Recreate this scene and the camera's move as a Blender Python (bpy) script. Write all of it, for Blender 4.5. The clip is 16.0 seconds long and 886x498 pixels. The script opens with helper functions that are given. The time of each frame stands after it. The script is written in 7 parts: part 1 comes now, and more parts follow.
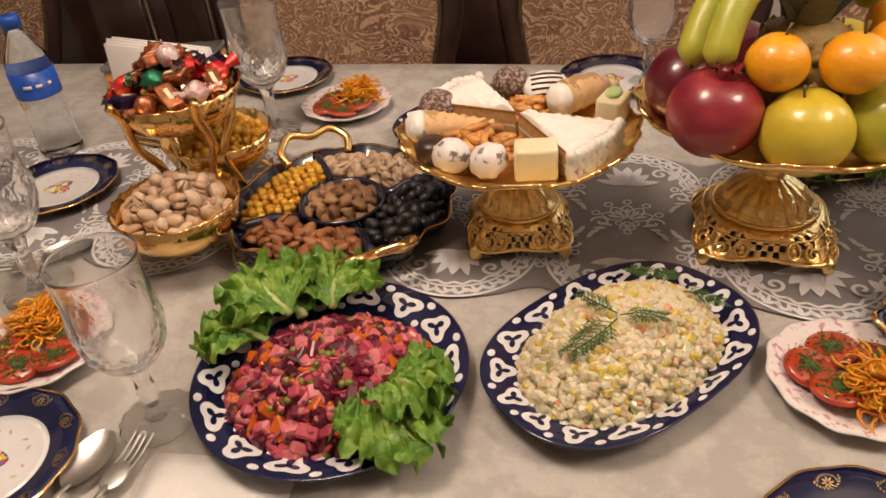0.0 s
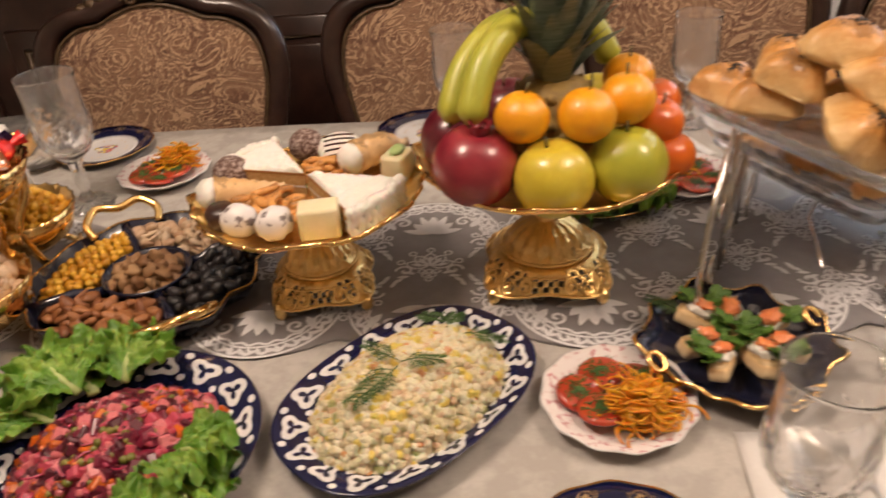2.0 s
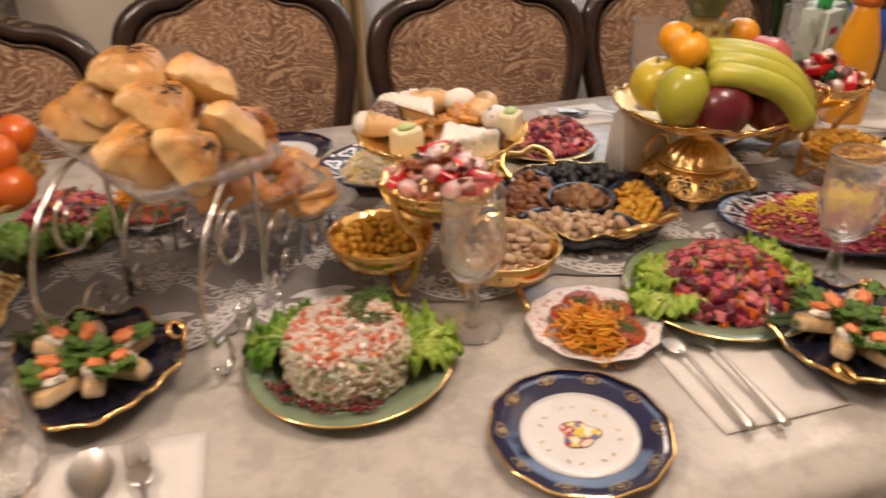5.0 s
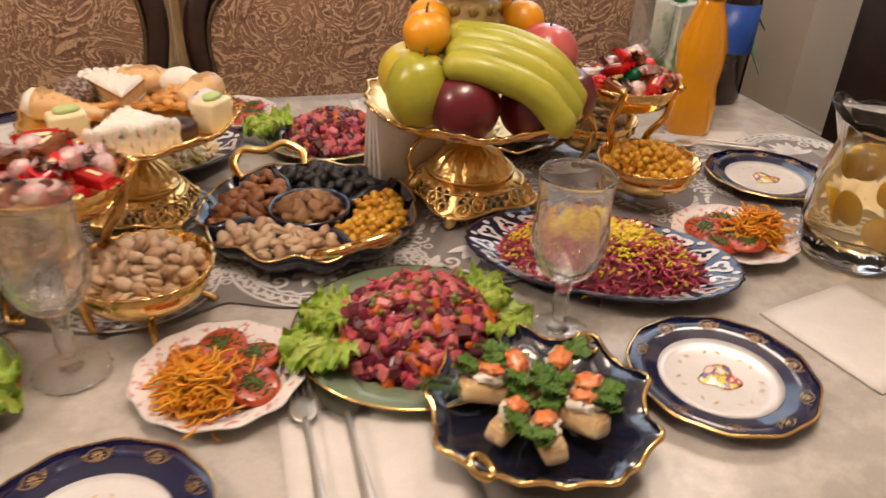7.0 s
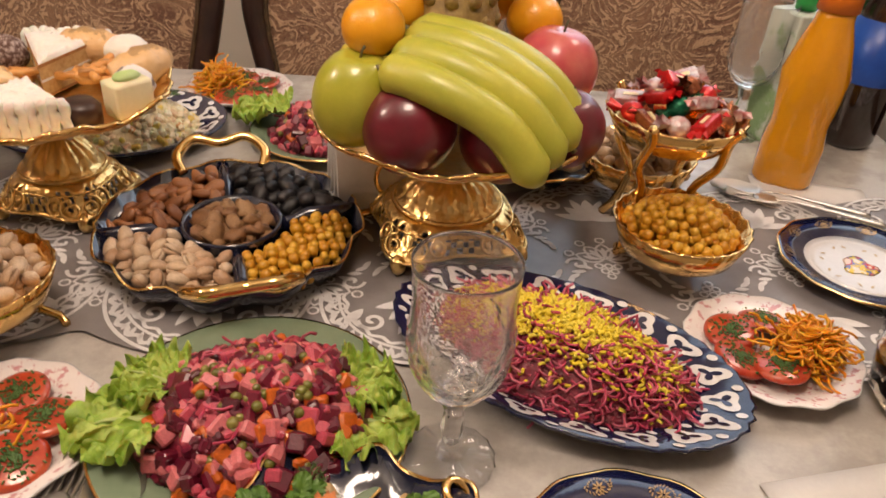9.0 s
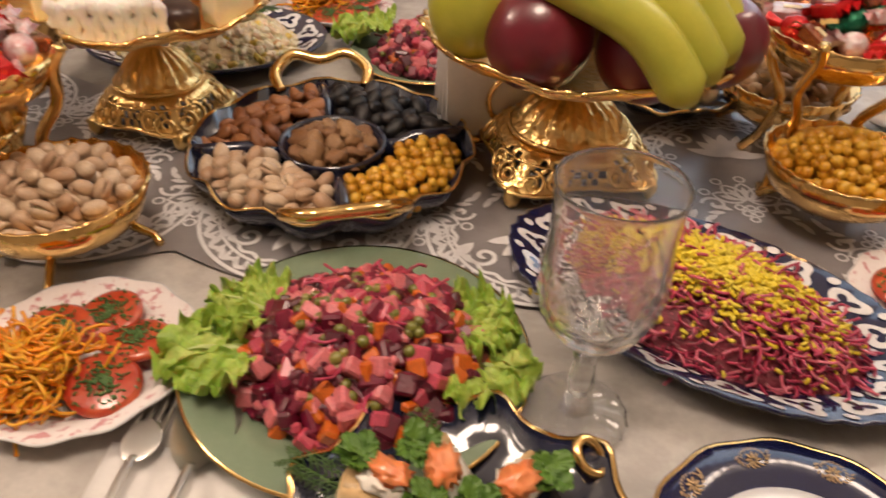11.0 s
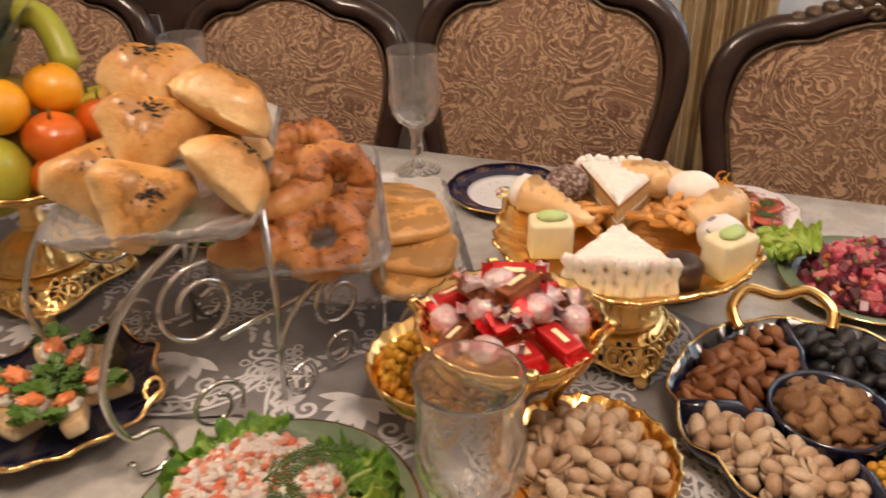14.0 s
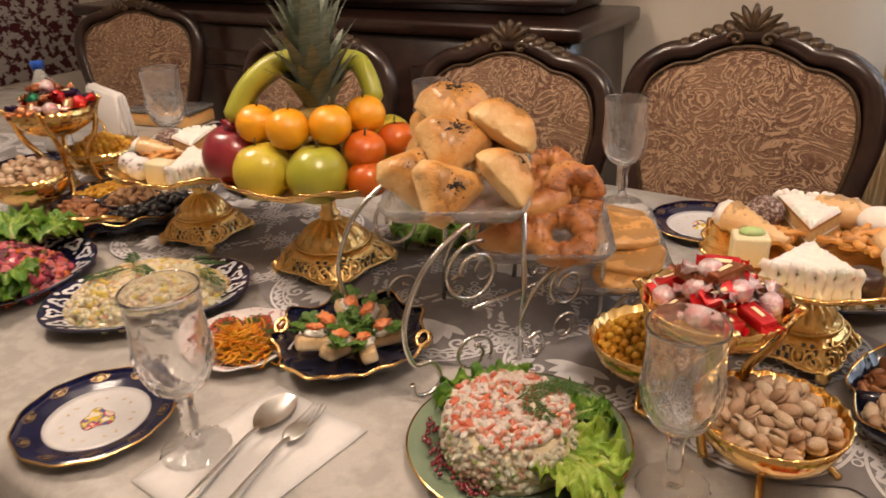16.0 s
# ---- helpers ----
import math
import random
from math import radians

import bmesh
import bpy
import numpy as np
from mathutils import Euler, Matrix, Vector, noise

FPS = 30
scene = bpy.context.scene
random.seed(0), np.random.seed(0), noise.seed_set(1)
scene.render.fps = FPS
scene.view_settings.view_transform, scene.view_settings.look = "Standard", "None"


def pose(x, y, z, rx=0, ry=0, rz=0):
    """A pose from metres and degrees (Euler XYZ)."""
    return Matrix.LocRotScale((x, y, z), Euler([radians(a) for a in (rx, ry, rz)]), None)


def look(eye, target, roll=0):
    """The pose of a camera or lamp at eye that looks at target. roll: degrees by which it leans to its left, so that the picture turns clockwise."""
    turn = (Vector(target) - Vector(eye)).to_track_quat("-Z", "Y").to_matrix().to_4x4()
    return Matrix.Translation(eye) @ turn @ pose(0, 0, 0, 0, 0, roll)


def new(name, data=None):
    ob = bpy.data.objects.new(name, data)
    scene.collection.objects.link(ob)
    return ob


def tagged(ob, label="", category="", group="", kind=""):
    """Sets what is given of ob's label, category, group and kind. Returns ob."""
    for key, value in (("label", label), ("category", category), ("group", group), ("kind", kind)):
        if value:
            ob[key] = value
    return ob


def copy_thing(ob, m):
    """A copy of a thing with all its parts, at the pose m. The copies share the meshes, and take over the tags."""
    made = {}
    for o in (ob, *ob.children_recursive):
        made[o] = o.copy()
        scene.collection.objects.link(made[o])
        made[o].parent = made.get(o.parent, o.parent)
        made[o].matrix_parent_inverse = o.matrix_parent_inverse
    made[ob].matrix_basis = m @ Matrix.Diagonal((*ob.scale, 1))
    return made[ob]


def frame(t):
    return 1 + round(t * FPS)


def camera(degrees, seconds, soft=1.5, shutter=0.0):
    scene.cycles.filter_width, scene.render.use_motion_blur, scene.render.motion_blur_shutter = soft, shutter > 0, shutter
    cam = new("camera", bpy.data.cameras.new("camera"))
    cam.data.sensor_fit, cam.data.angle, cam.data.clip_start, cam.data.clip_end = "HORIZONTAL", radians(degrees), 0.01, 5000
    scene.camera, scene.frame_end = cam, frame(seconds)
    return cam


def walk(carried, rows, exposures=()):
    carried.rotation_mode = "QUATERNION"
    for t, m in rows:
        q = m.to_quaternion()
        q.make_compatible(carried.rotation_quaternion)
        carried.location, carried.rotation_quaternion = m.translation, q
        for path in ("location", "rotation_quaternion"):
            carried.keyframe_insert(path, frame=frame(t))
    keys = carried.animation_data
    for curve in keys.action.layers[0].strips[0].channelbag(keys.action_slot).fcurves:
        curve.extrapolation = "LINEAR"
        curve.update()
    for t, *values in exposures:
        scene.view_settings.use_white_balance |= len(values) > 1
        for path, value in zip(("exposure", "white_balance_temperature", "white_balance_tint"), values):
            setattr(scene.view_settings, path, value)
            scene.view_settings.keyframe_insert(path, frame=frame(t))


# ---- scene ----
cam = camera(62.0, 16.0, 1.6, 0.5)
PATH = [
    (0, (1.1826, 0.6988, 1.2942), (0.7387, 2.403, 0.0446), -5.5),
    (0.5, (1.1664, 0.7214, 1.292), (0.7538, 2.43, 0.036), -6.1),
    (1, (1.1675, 0.7463, 1.2855), (0.8035, 2.4667, 0.0316), -6.4),
    (1.5, (1.2236, 0.7301, 1.2963), (0.9698, 2.4894, 0.0694), -5.7),
    (2, (1.2982, 0.6901, 1.3104), (1.1653, 2.5099, 0.1548), -4.4),
    (2.5, (1.3867, 0.6437, 1.3168), (1.3381, 2.5013, 0.2152), -4.2),
    (3, (1.472, 0.6026, 1.3233), (1.5282, 2.4829, 0.2617), -4.0),
    (3.5, (1.5552, 0.5854, 1.3147), (1.7183, 2.4721, 0.2779), -3.7),
    (4, (1.6211, 0.5735, 1.3136), (1.8997, 2.4494, 0.2779), -3.1),
    (4.5, (1.6837, 0.5756, 1.2996), (2.0704, 2.4311, 0.2628), -2.4),
    (5, (1.7582, 0.594, 1.2801), (2.2799, 2.3998, 0.2152), -1.0),
    (5.2, (1.7928, 0.607, 1.2736), (2.3717, 2.3911, 0.2034), -0.4),
    (7.3, (2.2226, 0.7063, 1.2175), (2.7464, 2.4872, 0.1137), 3.0),
    (7.5, (2.2529, 0.7366, 1.224), (2.7367, 2.5164, 0.0997), 2.8),
    (8, (2.3188, 0.7981, 1.2186), (2.6741, 2.605, 0.09), 3.0),
    (8.2, (2.3501, 0.81, 1.2196), (2.6374, 2.6309, 0.0954), 3.4),
    (10.3, (2.4602, 0.904, 1.1419), (2.4473, 2.6212, -0.1692), 3.5),
    (10.5, (2.4419, 0.9072, 1.1386), (2.4073, 2.619, -0.1779), 3.3),
    (11, (2.4008, 0.9018, 1.143), (2.2853, 2.6114, -0.1725), 2.5),
    (11.5, (2.3447, 0.905, 1.1624), (2.1341, 2.6201, -0.1325), 1.3),
    (12, (2.2993, 0.9299, 1.1732), (1.9894, 2.6525, -0.0915), 0.0),
    (12.5, (2.2507, 0.9515, 1.1959), (1.8425, 2.686, -0.0245), -1.3),
    (13, (2.1967, 0.9677, 1.2164), (1.6967, 2.713, 0.0478), -2.0),
    (13.5, (2.1503, 0.9709, 1.2218), (1.5563, 2.7205, 0.1018), -2.2),
    (14, (2.1179, 0.9439, 1.238), (1.4224, 2.6892, 0.171), -2.0),
    (14.5, (2.0995, 0.8834, 1.2499), (1.2949, 2.6114, 0.2358), -1.4),
    (15, (2.0974, 0.8251, 1.2596), (1.1459, 2.5034, 0.2887), -2.1),
    (15.5, (2.1222, 0.7722, 1.2736), (1.0519, 2.4008, 0.3405), -3.2),
    (16, (2.1438, 0.7204, 1.278), (1.0044, 2.3134, 0.3664), -3.2),
]
walk(cam, [(t, look(eye, target, roll)) for t, eye, target, roll in PATH])

# ---- light ----
world = bpy.data.worlds.new("world")
scene.world = world
world.use_nodes = True
world.node_tree.nodes["Background"].inputs[0].default_value = (0.75, 0.85, 1.0, 1)
world.node_tree.nodes["Background"].inputs[1].default_value = 0.25
scene.view_settings.exposure = 0.0


def lamp(name, m, size, size_y, watts, colour):
    data = bpy.data.lights.new(name, "AREA")
    data.shape, data.size, data.size_y, data.energy, data.color = "RECTANGLE", size, size_y, watts, colour
    ob = new(name, data)
    ob.matrix_world = m
    return ob


def globe(x, y, z, watts):
    data = bpy.data.lights.new("unseen_ceiling_lamp", "POINT")
    data.energy, data.color, data.shadow_soft_size = watts, (1.0, 0.785, 0.63), 0.2
    new("unseen_ceiling_lamp", data).location = (x, y, z)


globe(0.65, 1.2, 2.2, 56)
globe(2.3, 1.05, 2.2, 48)
# Added fill with no known lamp there; brightens the back curtain and wall.
globe(3.5, 2.1, 2.2, 24)
lamp("window_light", look((3.1, 3.0, 1.7), (2.0, 1.5, 0.7)), 1.6, 1.2, 10, (0.62, 0.8, 1.0))


# ---- materials ----
def nodes_of(name):
    m = bpy.data.materials.new(name)
    m.use_nodes = True
    nt = m.node_tree
    return m, nt, nt.nodes["Principled BSDF"]


def add(nt, kind, **kw):
    n = nt.nodes.new(kind)
    for k, v in kw.items():
        n.inputs[k.replace("_", " ")].default_value = v
    return n


def ramp(nt, fac, stops, constant=False):
    r = nt.nodes.new("ShaderNodeValToRGB")
    if constant:
        r.color_ramp.interpolation = "CONSTANT"
    els = r.color_ramp.elements
    while len(els) < len(stops):
        els.new(0.5)
    for e, (p, c) in zip(els, stops):
        e.position, e.color = p, (*c, 1)
    nt.links.new(fac, r.inputs[0])
    return r.outputs[0]


def mix(nt, fac, a, b, blend="MIX"):
    n = nt.nodes.new("ShaderNodeMix")
    n.data_type, n.blend_type = "RGBA", blend
    for sock, v in ((n.inputs[0], fac), (n.inputs[6], a), (n.inputs[7], b)):
        if isinstance(v, bpy.types.NodeSocket):
            nt.links.new(v, sock)
        elif isinstance(v, tuple):
            sock.default_value = (*v, 1)
        else:
            sock.default_value = v
    return n.outputs[2]


def coords(nt, kind="Object"):
    return nt.nodes.new("ShaderNodeTexCoord").outputs[kind]


def tex_noise(nt, scale, detail=4, rough=0.6, distort=0.0, vec=None):
    n = add(nt, "ShaderNodeTexNoise", Scale=scale, Detail=detail, Roughness=rough, Distortion=distort)
    nt.links.new(vec if vec else coords(nt), n.inputs["Vector"])
    return n.outputs[0]


def bump(nt, b, height, strength=0.3, distance=0.002):
    n = add(nt, "ShaderNodeBump", Strength=strength, Distance=distance)
    nt.links.new(height, n.inputs["Height"])
    nt.links.new(n.outputs[0], b.inputs["Normal"])


def stuff(name, a, b, rough=0.5, metal=0.0, scale=60, fine=400, relief=0.3, dist=0.001, coat=0.0, sub=0.0, spread=(0.35, 0.65)):
    """A surface between two colours, mottled at two scales, with fine relief."""
    m, nt, p = nodes_of(name)
    n1, n2 = tex_noise(nt, scale), tex_noise(nt, fine, 3)
    col = ramp(nt, n1, ((spread[0], a), (spread[1], b)))
    col = mix(nt, n2, col, tuple(0.75 * c for c in a))
    col = mix(nt, 0.6, col, ramp(nt, n1, ((spread[0], a), (spread[1], b))))
    nt.links.new(col, p.inputs["Base Color"])
    p.inputs["Roughness"].default_value, p.inputs["Metallic"].default_value = rough, metal
    p.inputs["Coat Weight"].default_value = coat
    p.inputs["Coat Roughness"].default_value = 0.08
    if sub:
        p.inputs["Subsurface Weight"].default_value = sub
        p.inputs["Subsurface Scale"].default_value = 0.004
    bump(nt, p, n2, relief, dist)
    return m


def bits(name, stops, rough=0.4, relief=0.2, coat=0.0, sub=0.0, fine=500):
    """Loose bits: each island takes one of the colours."""
    m, nt, p = nodes_of(name)
    g = nt.nodes.new("ShaderNodeNewGeometry")
    col = ramp(nt, g.outputs["Random Per Island"], stops, True)
    n = tex_noise(nt, fine, 3)
    col = mix(nt, 0.55, col, mix(nt, n, col, (0.0, 0.0, 0.0), "MULTIPLY"))
    nt.links.new(col, p.inputs["Base Color"])
    p.inputs["Roughness"].default_value = rough
    p.inputs["Coat Weight"].default_value = coat
    if sub:
        p.inputs["Subsurface Weight"].default_value, p.inputs["Subsurface Scale"].default_value = sub, 0.003
    bump(nt, p, n, relief, 0.001)
    return m


def glassy(name, tint=(1, 1, 1), rough=0.02, cut=0.0, ior=1.5):
    m, nt, p = nodes_of(name)
    p.inputs["Transmission Weight"].default_value, p.inputs["IOR"].default_value = 1.0, ior
    p.inputs["Base Color"].default_value, p.inputs["Roughness"].default_value = (*tint, 1), rough
    if cut:
        v = add(nt, "ShaderNodeTexVoronoi", Scale=90)
        nt.links.new(coords(nt), v.inputs["Vector"])
        bump(nt, p, v.outputs[0], cut, 0.004)
    return m


def gold_mat(name, base=(1.0, 0.7, 0.29), rough=0.3, relief=0.5, scale=150):
    m, nt, p = nodes_of(name)
    v = add(nt, "ShaderNodeTexVoronoi", Scale=scale)
    nt.links.new(coords(nt), v.inputs["Vector"])
    n = tex_noise(nt, 40)
    col = ramp(nt, n, ((0.3, tuple(c * 0.8 for c in base)), (0.7, base)))
    nt.links.new(col, p.inputs["Base Color"])
    p.inputs["Metallic"].default_value, p.inputs["Roughness"].default_value = 1.0, rough
    bump(nt, p, v.outputs[0], relief, 0.002)
    return m


def swirl_fabric(name):
    """Woven tapestry: tan scrolls on dark brown."""
    m, nt, p = nodes_of(name)
    co = coords(nt)
    warp = tex_noise(nt, 6, 2, 0.5, 0.0, co)
    n = tex_noise(nt, 10, 3, 0.5, 2.0, co)
    n2 = tex_noise(nt, 30, 3, 0.5, 1.8, co)

    def bands(src, times):
        w = nt.nodes.new("ShaderNodeMath")
        w.operation = "MULTIPLY"
        w.inputs[1].default_value = times
        nt.links.new(src, w.inputs[0])
        q = nt.nodes.new("ShaderNodeMath")
        q.operation = "SINE"
        nt.links.new(w.outputs[0], q.inputs[0])
        return q

    s, s2 = bands(n, 62), bands(n2, 34)
    ground = ramp(nt, warp, ((0.42, (0.17, 0.075, 0.04)), (0.6, (0.3, 0.16, 0.085))))
    fine = ramp(nt, s2.outputs[0], ((0.45, (0, 0, 0)), (0.7, (0.85, 0.85, 0.85))))
    col = mix(nt, fine, ground, (0.46, 0.28, 0.16))
    col = mix(nt, ramp(nt, s.outputs[0], ((0.3, (0, 0, 0)), (0.5, (1, 1, 1)))), col, (0.58, 0.37, 0.22))
    col = mix(nt, ramp(nt, s.outputs[0], ((0.05, (0, 0, 0)), (0.2, (1, 1, 1)), (0.34, (0.9, 0.9, 0.9)), (0.45, (0, 0, 0)))), col, (0.085, 0.035, 0.022))
    col = mix(nt, ramp(nt, s2.outputs[0], ((0.86, (0, 0, 0)), (0.96, (0.7, 0.7, 0.7)))), col, (0.12, 0.055, 0.03))
    weave = tex_noise(nt, 420, 2)
    col = mix(nt, 0.5, col, mix(nt, weave, col, (0.0, 0.0, 0.0), "MULTIPLY"))
    nt.links.new(col, p.inputs["Base Color"])
    p.inputs["Roughness"].default_value = 0.75
    p.inputs["Sheen Weight"].default_value = 0.3
    bump(nt, p, s.outputs[0], 0.4, 0.002)
    return m


GOLD = gold_mat("gold_relief")
GOLD_SMOOTH = gold_mat("gold_smooth", (0.95, 0.63, 0.25), 0.14, 0.12, 40)
SILVER = gold_mat("silver", (0.75, 0.74, 0.72), 0.18, 0.1, 30)
STEEL = stuff("steel", (0.6, 0.58, 0.55), (0.68, 0.66, 0.62), 0.36, 1.0, 20, 200, 0.05)
GLASS = glassy("cut_glass", ior=1.22)
GLASS.node_tree.nodes["Principled BSDF"].inputs["Coat Weight"].default_value = 0.9
# A small diffuse white share stands in for the sparkle of cut facets.
GLASS.node_tree.nodes["Principled BSDF"].inputs["Transmission Weight"].default_value = 0.955
CLEAR = glassy("clear_glass")
TRAYGLASS = glassy("ribbed_glass", (1.0, 0.99, 1.0), 0.22, 0.3, 1.1)
TRAYGLASS.node_tree.nodes["Principled BSDF"].inputs["Coat Weight"].default_value = 0.5
# Diffuse white again in place of bright highlights on the ribbed trays.
TRAYGLASS.node_tree.nodes["Principled BSDF"].inputs["Transmission Weight"].default_value = 0.88
NAVY = stuff("navy_glaze", (0.006, 0.008, 0.04), (0.012, 0.014, 0.06), 0.12, 0, 30, 200, 0.05, coat=0.6)
BLACKNAVY = stuff("dark_glaze", (0.006, 0.007, 0.018), (0.015, 0.018, 0.045), 0.12, 0, 40, 150, 0.12, coat=0.7)
WHITEGLAZE = stuff("white_glaze", (0.66, 0.65, 0.65), (0.71, 0.7, 0.7), 0.15, 0, 20, 200, 0.04, coat=0.4)
GREENGLAZE = stuff("green_glaze", (0.17, 0.23, 0.15), (0.22, 0.28, 0.19), 0.16, 0, 20, 150, 0.05, coat=0.5)
WOOD = stuff("dark_wood", (0.018, 0.008, 0.006), (0.045, 0.02, 0.014), 0.28, 0, 14, 90, 0.15, coat=0.4)
CREST = stuff("bronzed_wood", (0.05, 0.03, 0.015), (0.12, 0.075, 0.04), 0.35, 0.2, 60, 200, 0.4)
FABRIC = swirl_fabric("paisley_fabric")
CLOTH = stuff("damask_cloth", (0.41, 0.385, 0.355), (0.51, 0.485, 0.45), 0.26, 0, 26, 260, 0.12, 0.0015, spread=(0.42, 0.58))
WALL = stuff("wall_paint", (0.7, 0.63, 0.53), (0.74, 0.67, 0.57), 0.8, 0, 3, 300, 0.08)
CEIL = stuff("ceiling_paint", (0.64, 0.61, 0.56), (0.66, 0.63, 0.58), 0.85, 0, 3, 200, 0.05)
FLOOR = stuff("floor_wood", (0.1, 0.06, 0.035), (0.16, 0.1, 0.06), 0.4, 0, 6, 80, 0.1)
RUNNER = stuff("grey_organza", (0.21, 0.195, 0.2), (0.275, 0.26, 0.265), 0.3, 0, 30, 500, 0.2)
LACE = stuff("white_lace", (0.72, 0.71, 0.72), (0.8, 0.79, 0.8), 0.45, 0, 90, 700, 0.4)
PAPER = stuff("white_paper", (0.66, 0.64, 0.62), (0.72, 0.7, 0.68), 0.7, 0, 30, 300, 0.1)
CURTAIN = stuff("sheer_curtain", (0.6, 0.56, 0.5), (0.74, 0.7, 0.64), 0.7, 0, 12, 200, 0.1)
GOLDCURTAIN = stuff("gold_curtain", (0.45, 0.32, 0.16), (0.62, 0.5, 0.32), 0.45, 0, 10, 200, 0.1)


# ---- mesh tools ----
class Mesh:
    """Points and faces gathered piece by piece, with a material slot a face."""

    def __init__(self):
        self.v, self.f, self.m, self.n = [], [], [], 0

    def put(self, verts, faces, slot=0, m=None):
        verts = np.asarray(verts, float)
        if m is not None:
            a = np.array(m)
            verts = verts @ a[:3, :3].T + a[:3, 3]
        self.v.append(verts)
        self.f += [tuple(i + self.n for i in f) for f in faces]
        self.m += [slot] * len(faces)
        self.n += len(verts)
        return self

    def merge(self, other, m=None, slot=None):
        for_v = np.concatenate(other.v)
        if m is not None:
            a = np.array(m)
            for_v = for_v @ a[:3, :3].T + a[:3, 3]
        self.v.append(for_v)
        self.f += [tuple(i + self.n for i in f) for f in other.f]
        self.m += other.m if slot is None else [slot] * len(other.m)
        self.n += len(for_v)
        return self

    def data(self, name, mats, smooth=True):
        me = bpy.data.meshes.new(name)
        me.from_pydata(np.concatenate(self.v).tolist(), [], self.f)
        for q in mats if isinstance(mats, (list, tuple)) else [mats]:
            me.materials.append(q)
        me.polygons.foreach_set("material_index", self.m)
        me.polygons.foreach_set("use_smooth", [smooth] * len(self.f))
        me.update()
        return me


def part(name, mesh, mats, parent=None, label="", smooth=True):
    ob = new(name, mesh if isinstance(mesh, bpy.types.Mesh) else mesh.data(name, mats, smooth))
    ob.parent = parent
    return tagged(ob, label)


def thing(name, label, category, group="", kind=""):
    return tagged(new(name), label, category, group, kind)


def solo(name, mesh, mats, label, category, group="", kind="", smooth=True, m=None):
    ob = tagged(new(name, mesh.data(name, mats, smooth)), label, category, group, kind)
    if m is not None:
        ob.matrix_world = m
    return ob


def lathe(profile, seg=48, wave=None, close=True):
    """Turns a list of (radius, z) about z; wave(angle, radius, z) gives a factor on the radius and a lift."""
    k = len(profile)
    v, f = [], []
    for i in range(seg):
        a = 2 * math.pi * i / seg
        for r, z in profile:
            s, dz = wave(a, r, z) if wave else (1, 0)
            v.append((r * s * math.cos(a), r * s * math.sin(a), z + dz))
    for i in range(seg):
        j = (i + 1) % seg
        for q in range(k - 1):
            f.append((i * k + q, j * k + q, j * k + q + 1, i * k + q + 1))
    turn = sum(a[0] * b[1] - b[0] * a[1] for a, b in zip(profile, profile[1:] + profile[:1]))
    if turn < 0:
        f = [q[::-1] for q in f]
    return Mesh().put(v, f)


def tube(path, r, n=8, flat=1.0, closed=False):
    """A rod along points, of one radius or one a point."""
    pts = [Vector(p) for p in path]
    k = len(pts)
    rs = r if isinstance(r, (list, tuple)) else [r] * k
    v, f = [], []
    ref = None
    for i, p in enumerate(pts):
        a = pts[(i - 1) % k] if closed or i else pts[0]
        b = pts[(i + 1) % k] if closed or i < k - 1 else pts[-1]
        d = (b - a).normalized()
        if ref is None:
            ref = Vector((0, 0, 1)) if abs(d.z) < 0.9 else Vector((1, 0, 0))
        side = d.cross(ref).normalized()
        up = side.cross(d).normalized()
        ref = up
        for j in range(n):
            t = 2 * math.pi * j / n
            v.append(p + side * math.cos(t) * rs[i] + up * math.sin(t) * rs[i] * flat)
    for i in range(k if closed else k - 1):
        for j in range(n):
            a, b = i * n, ((i + 1) % k) * n
            f.append((a + j, a + (j + 1) % n, b + (j + 1) % n, b + j))
    if not closed:
        f += [tuple(range(n))[::-1], tuple(range((k - 1) * n, k * n))]
    return Mesh().put([tuple(q) for q in v], f)


def ico(sub=1):
    bm = bmesh.new()
    bmesh.ops.create_icosphere(bm, subdivisions=sub, radius=1)
    v, f = [tuple(q.co) for q in bm.verts], [tuple(q.index for q in p.verts) for p in bm.faces]
    bm.free()
    return np.array(v), f


ICO1, ICO2, ICO3, ICO4 = ico(1), ico(2), ico(3), ico(4)


def block(x, y, z, bevel=0.002, seg=1):
    """A bevelled box of that size, its middle at the origin."""
    bm = bmesh.new()
    bmesh.ops.create_cube(bm, size=1)
    for q in bm.verts:
        q.co = Vector((q.co.x * x, q.co.y * y, q.co.z * z))
    if bevel:
        bmesh.ops.bevel(bm, geom=bm.edges[:], offset=bevel, segments=seg, affect="EDGES", profile=0.6)
    bm.verts.index_update()
    out = Mesh().put([tuple(q.co) for q in bm.verts], [tuple(q.index for q in p.verts) for p in bm.faces])
    bm.free()
    return out


def at(x, y, z=0.0, rz=0.0, s=1.0):
    return pose(x, y, z, 0, 0, rz) @ Matrix.Diagonal((s, s, s, 1))


def lump(rx, ry, rz, rough=0.05, freq=3.0, seed=0, src=ICO3):
    """A soft irregular lump."""
    v = []
    for q in src[0]:
        k = 1 + rough * noise.noise(Vector(q) * freq + Vector((seed * 7.3, seed * 3.1, 0)))
        v.append((q[0] * rx * k, q[1] * ry * k, q[2] * rz * k))
    return Mesh().put(v, src[1])


def wiggle(rng, length, r, n=5, seg=7):
    """A curly shred."""
    p, d, path = Vector((0, 0, 0)), rng.uniform(0, 6.28), []
    turn = rng.uniform(-0.8, 0.8)
    for i in range(seg):
        path.append(tuple(p))
        p = p + Vector((math.cos(d), math.sin(d), rng.uniform(-0.35, 0.45))) * length / seg
        d += turn
    return tube(path, r, n)


TOP = 0.752  # the tablecloth's surface

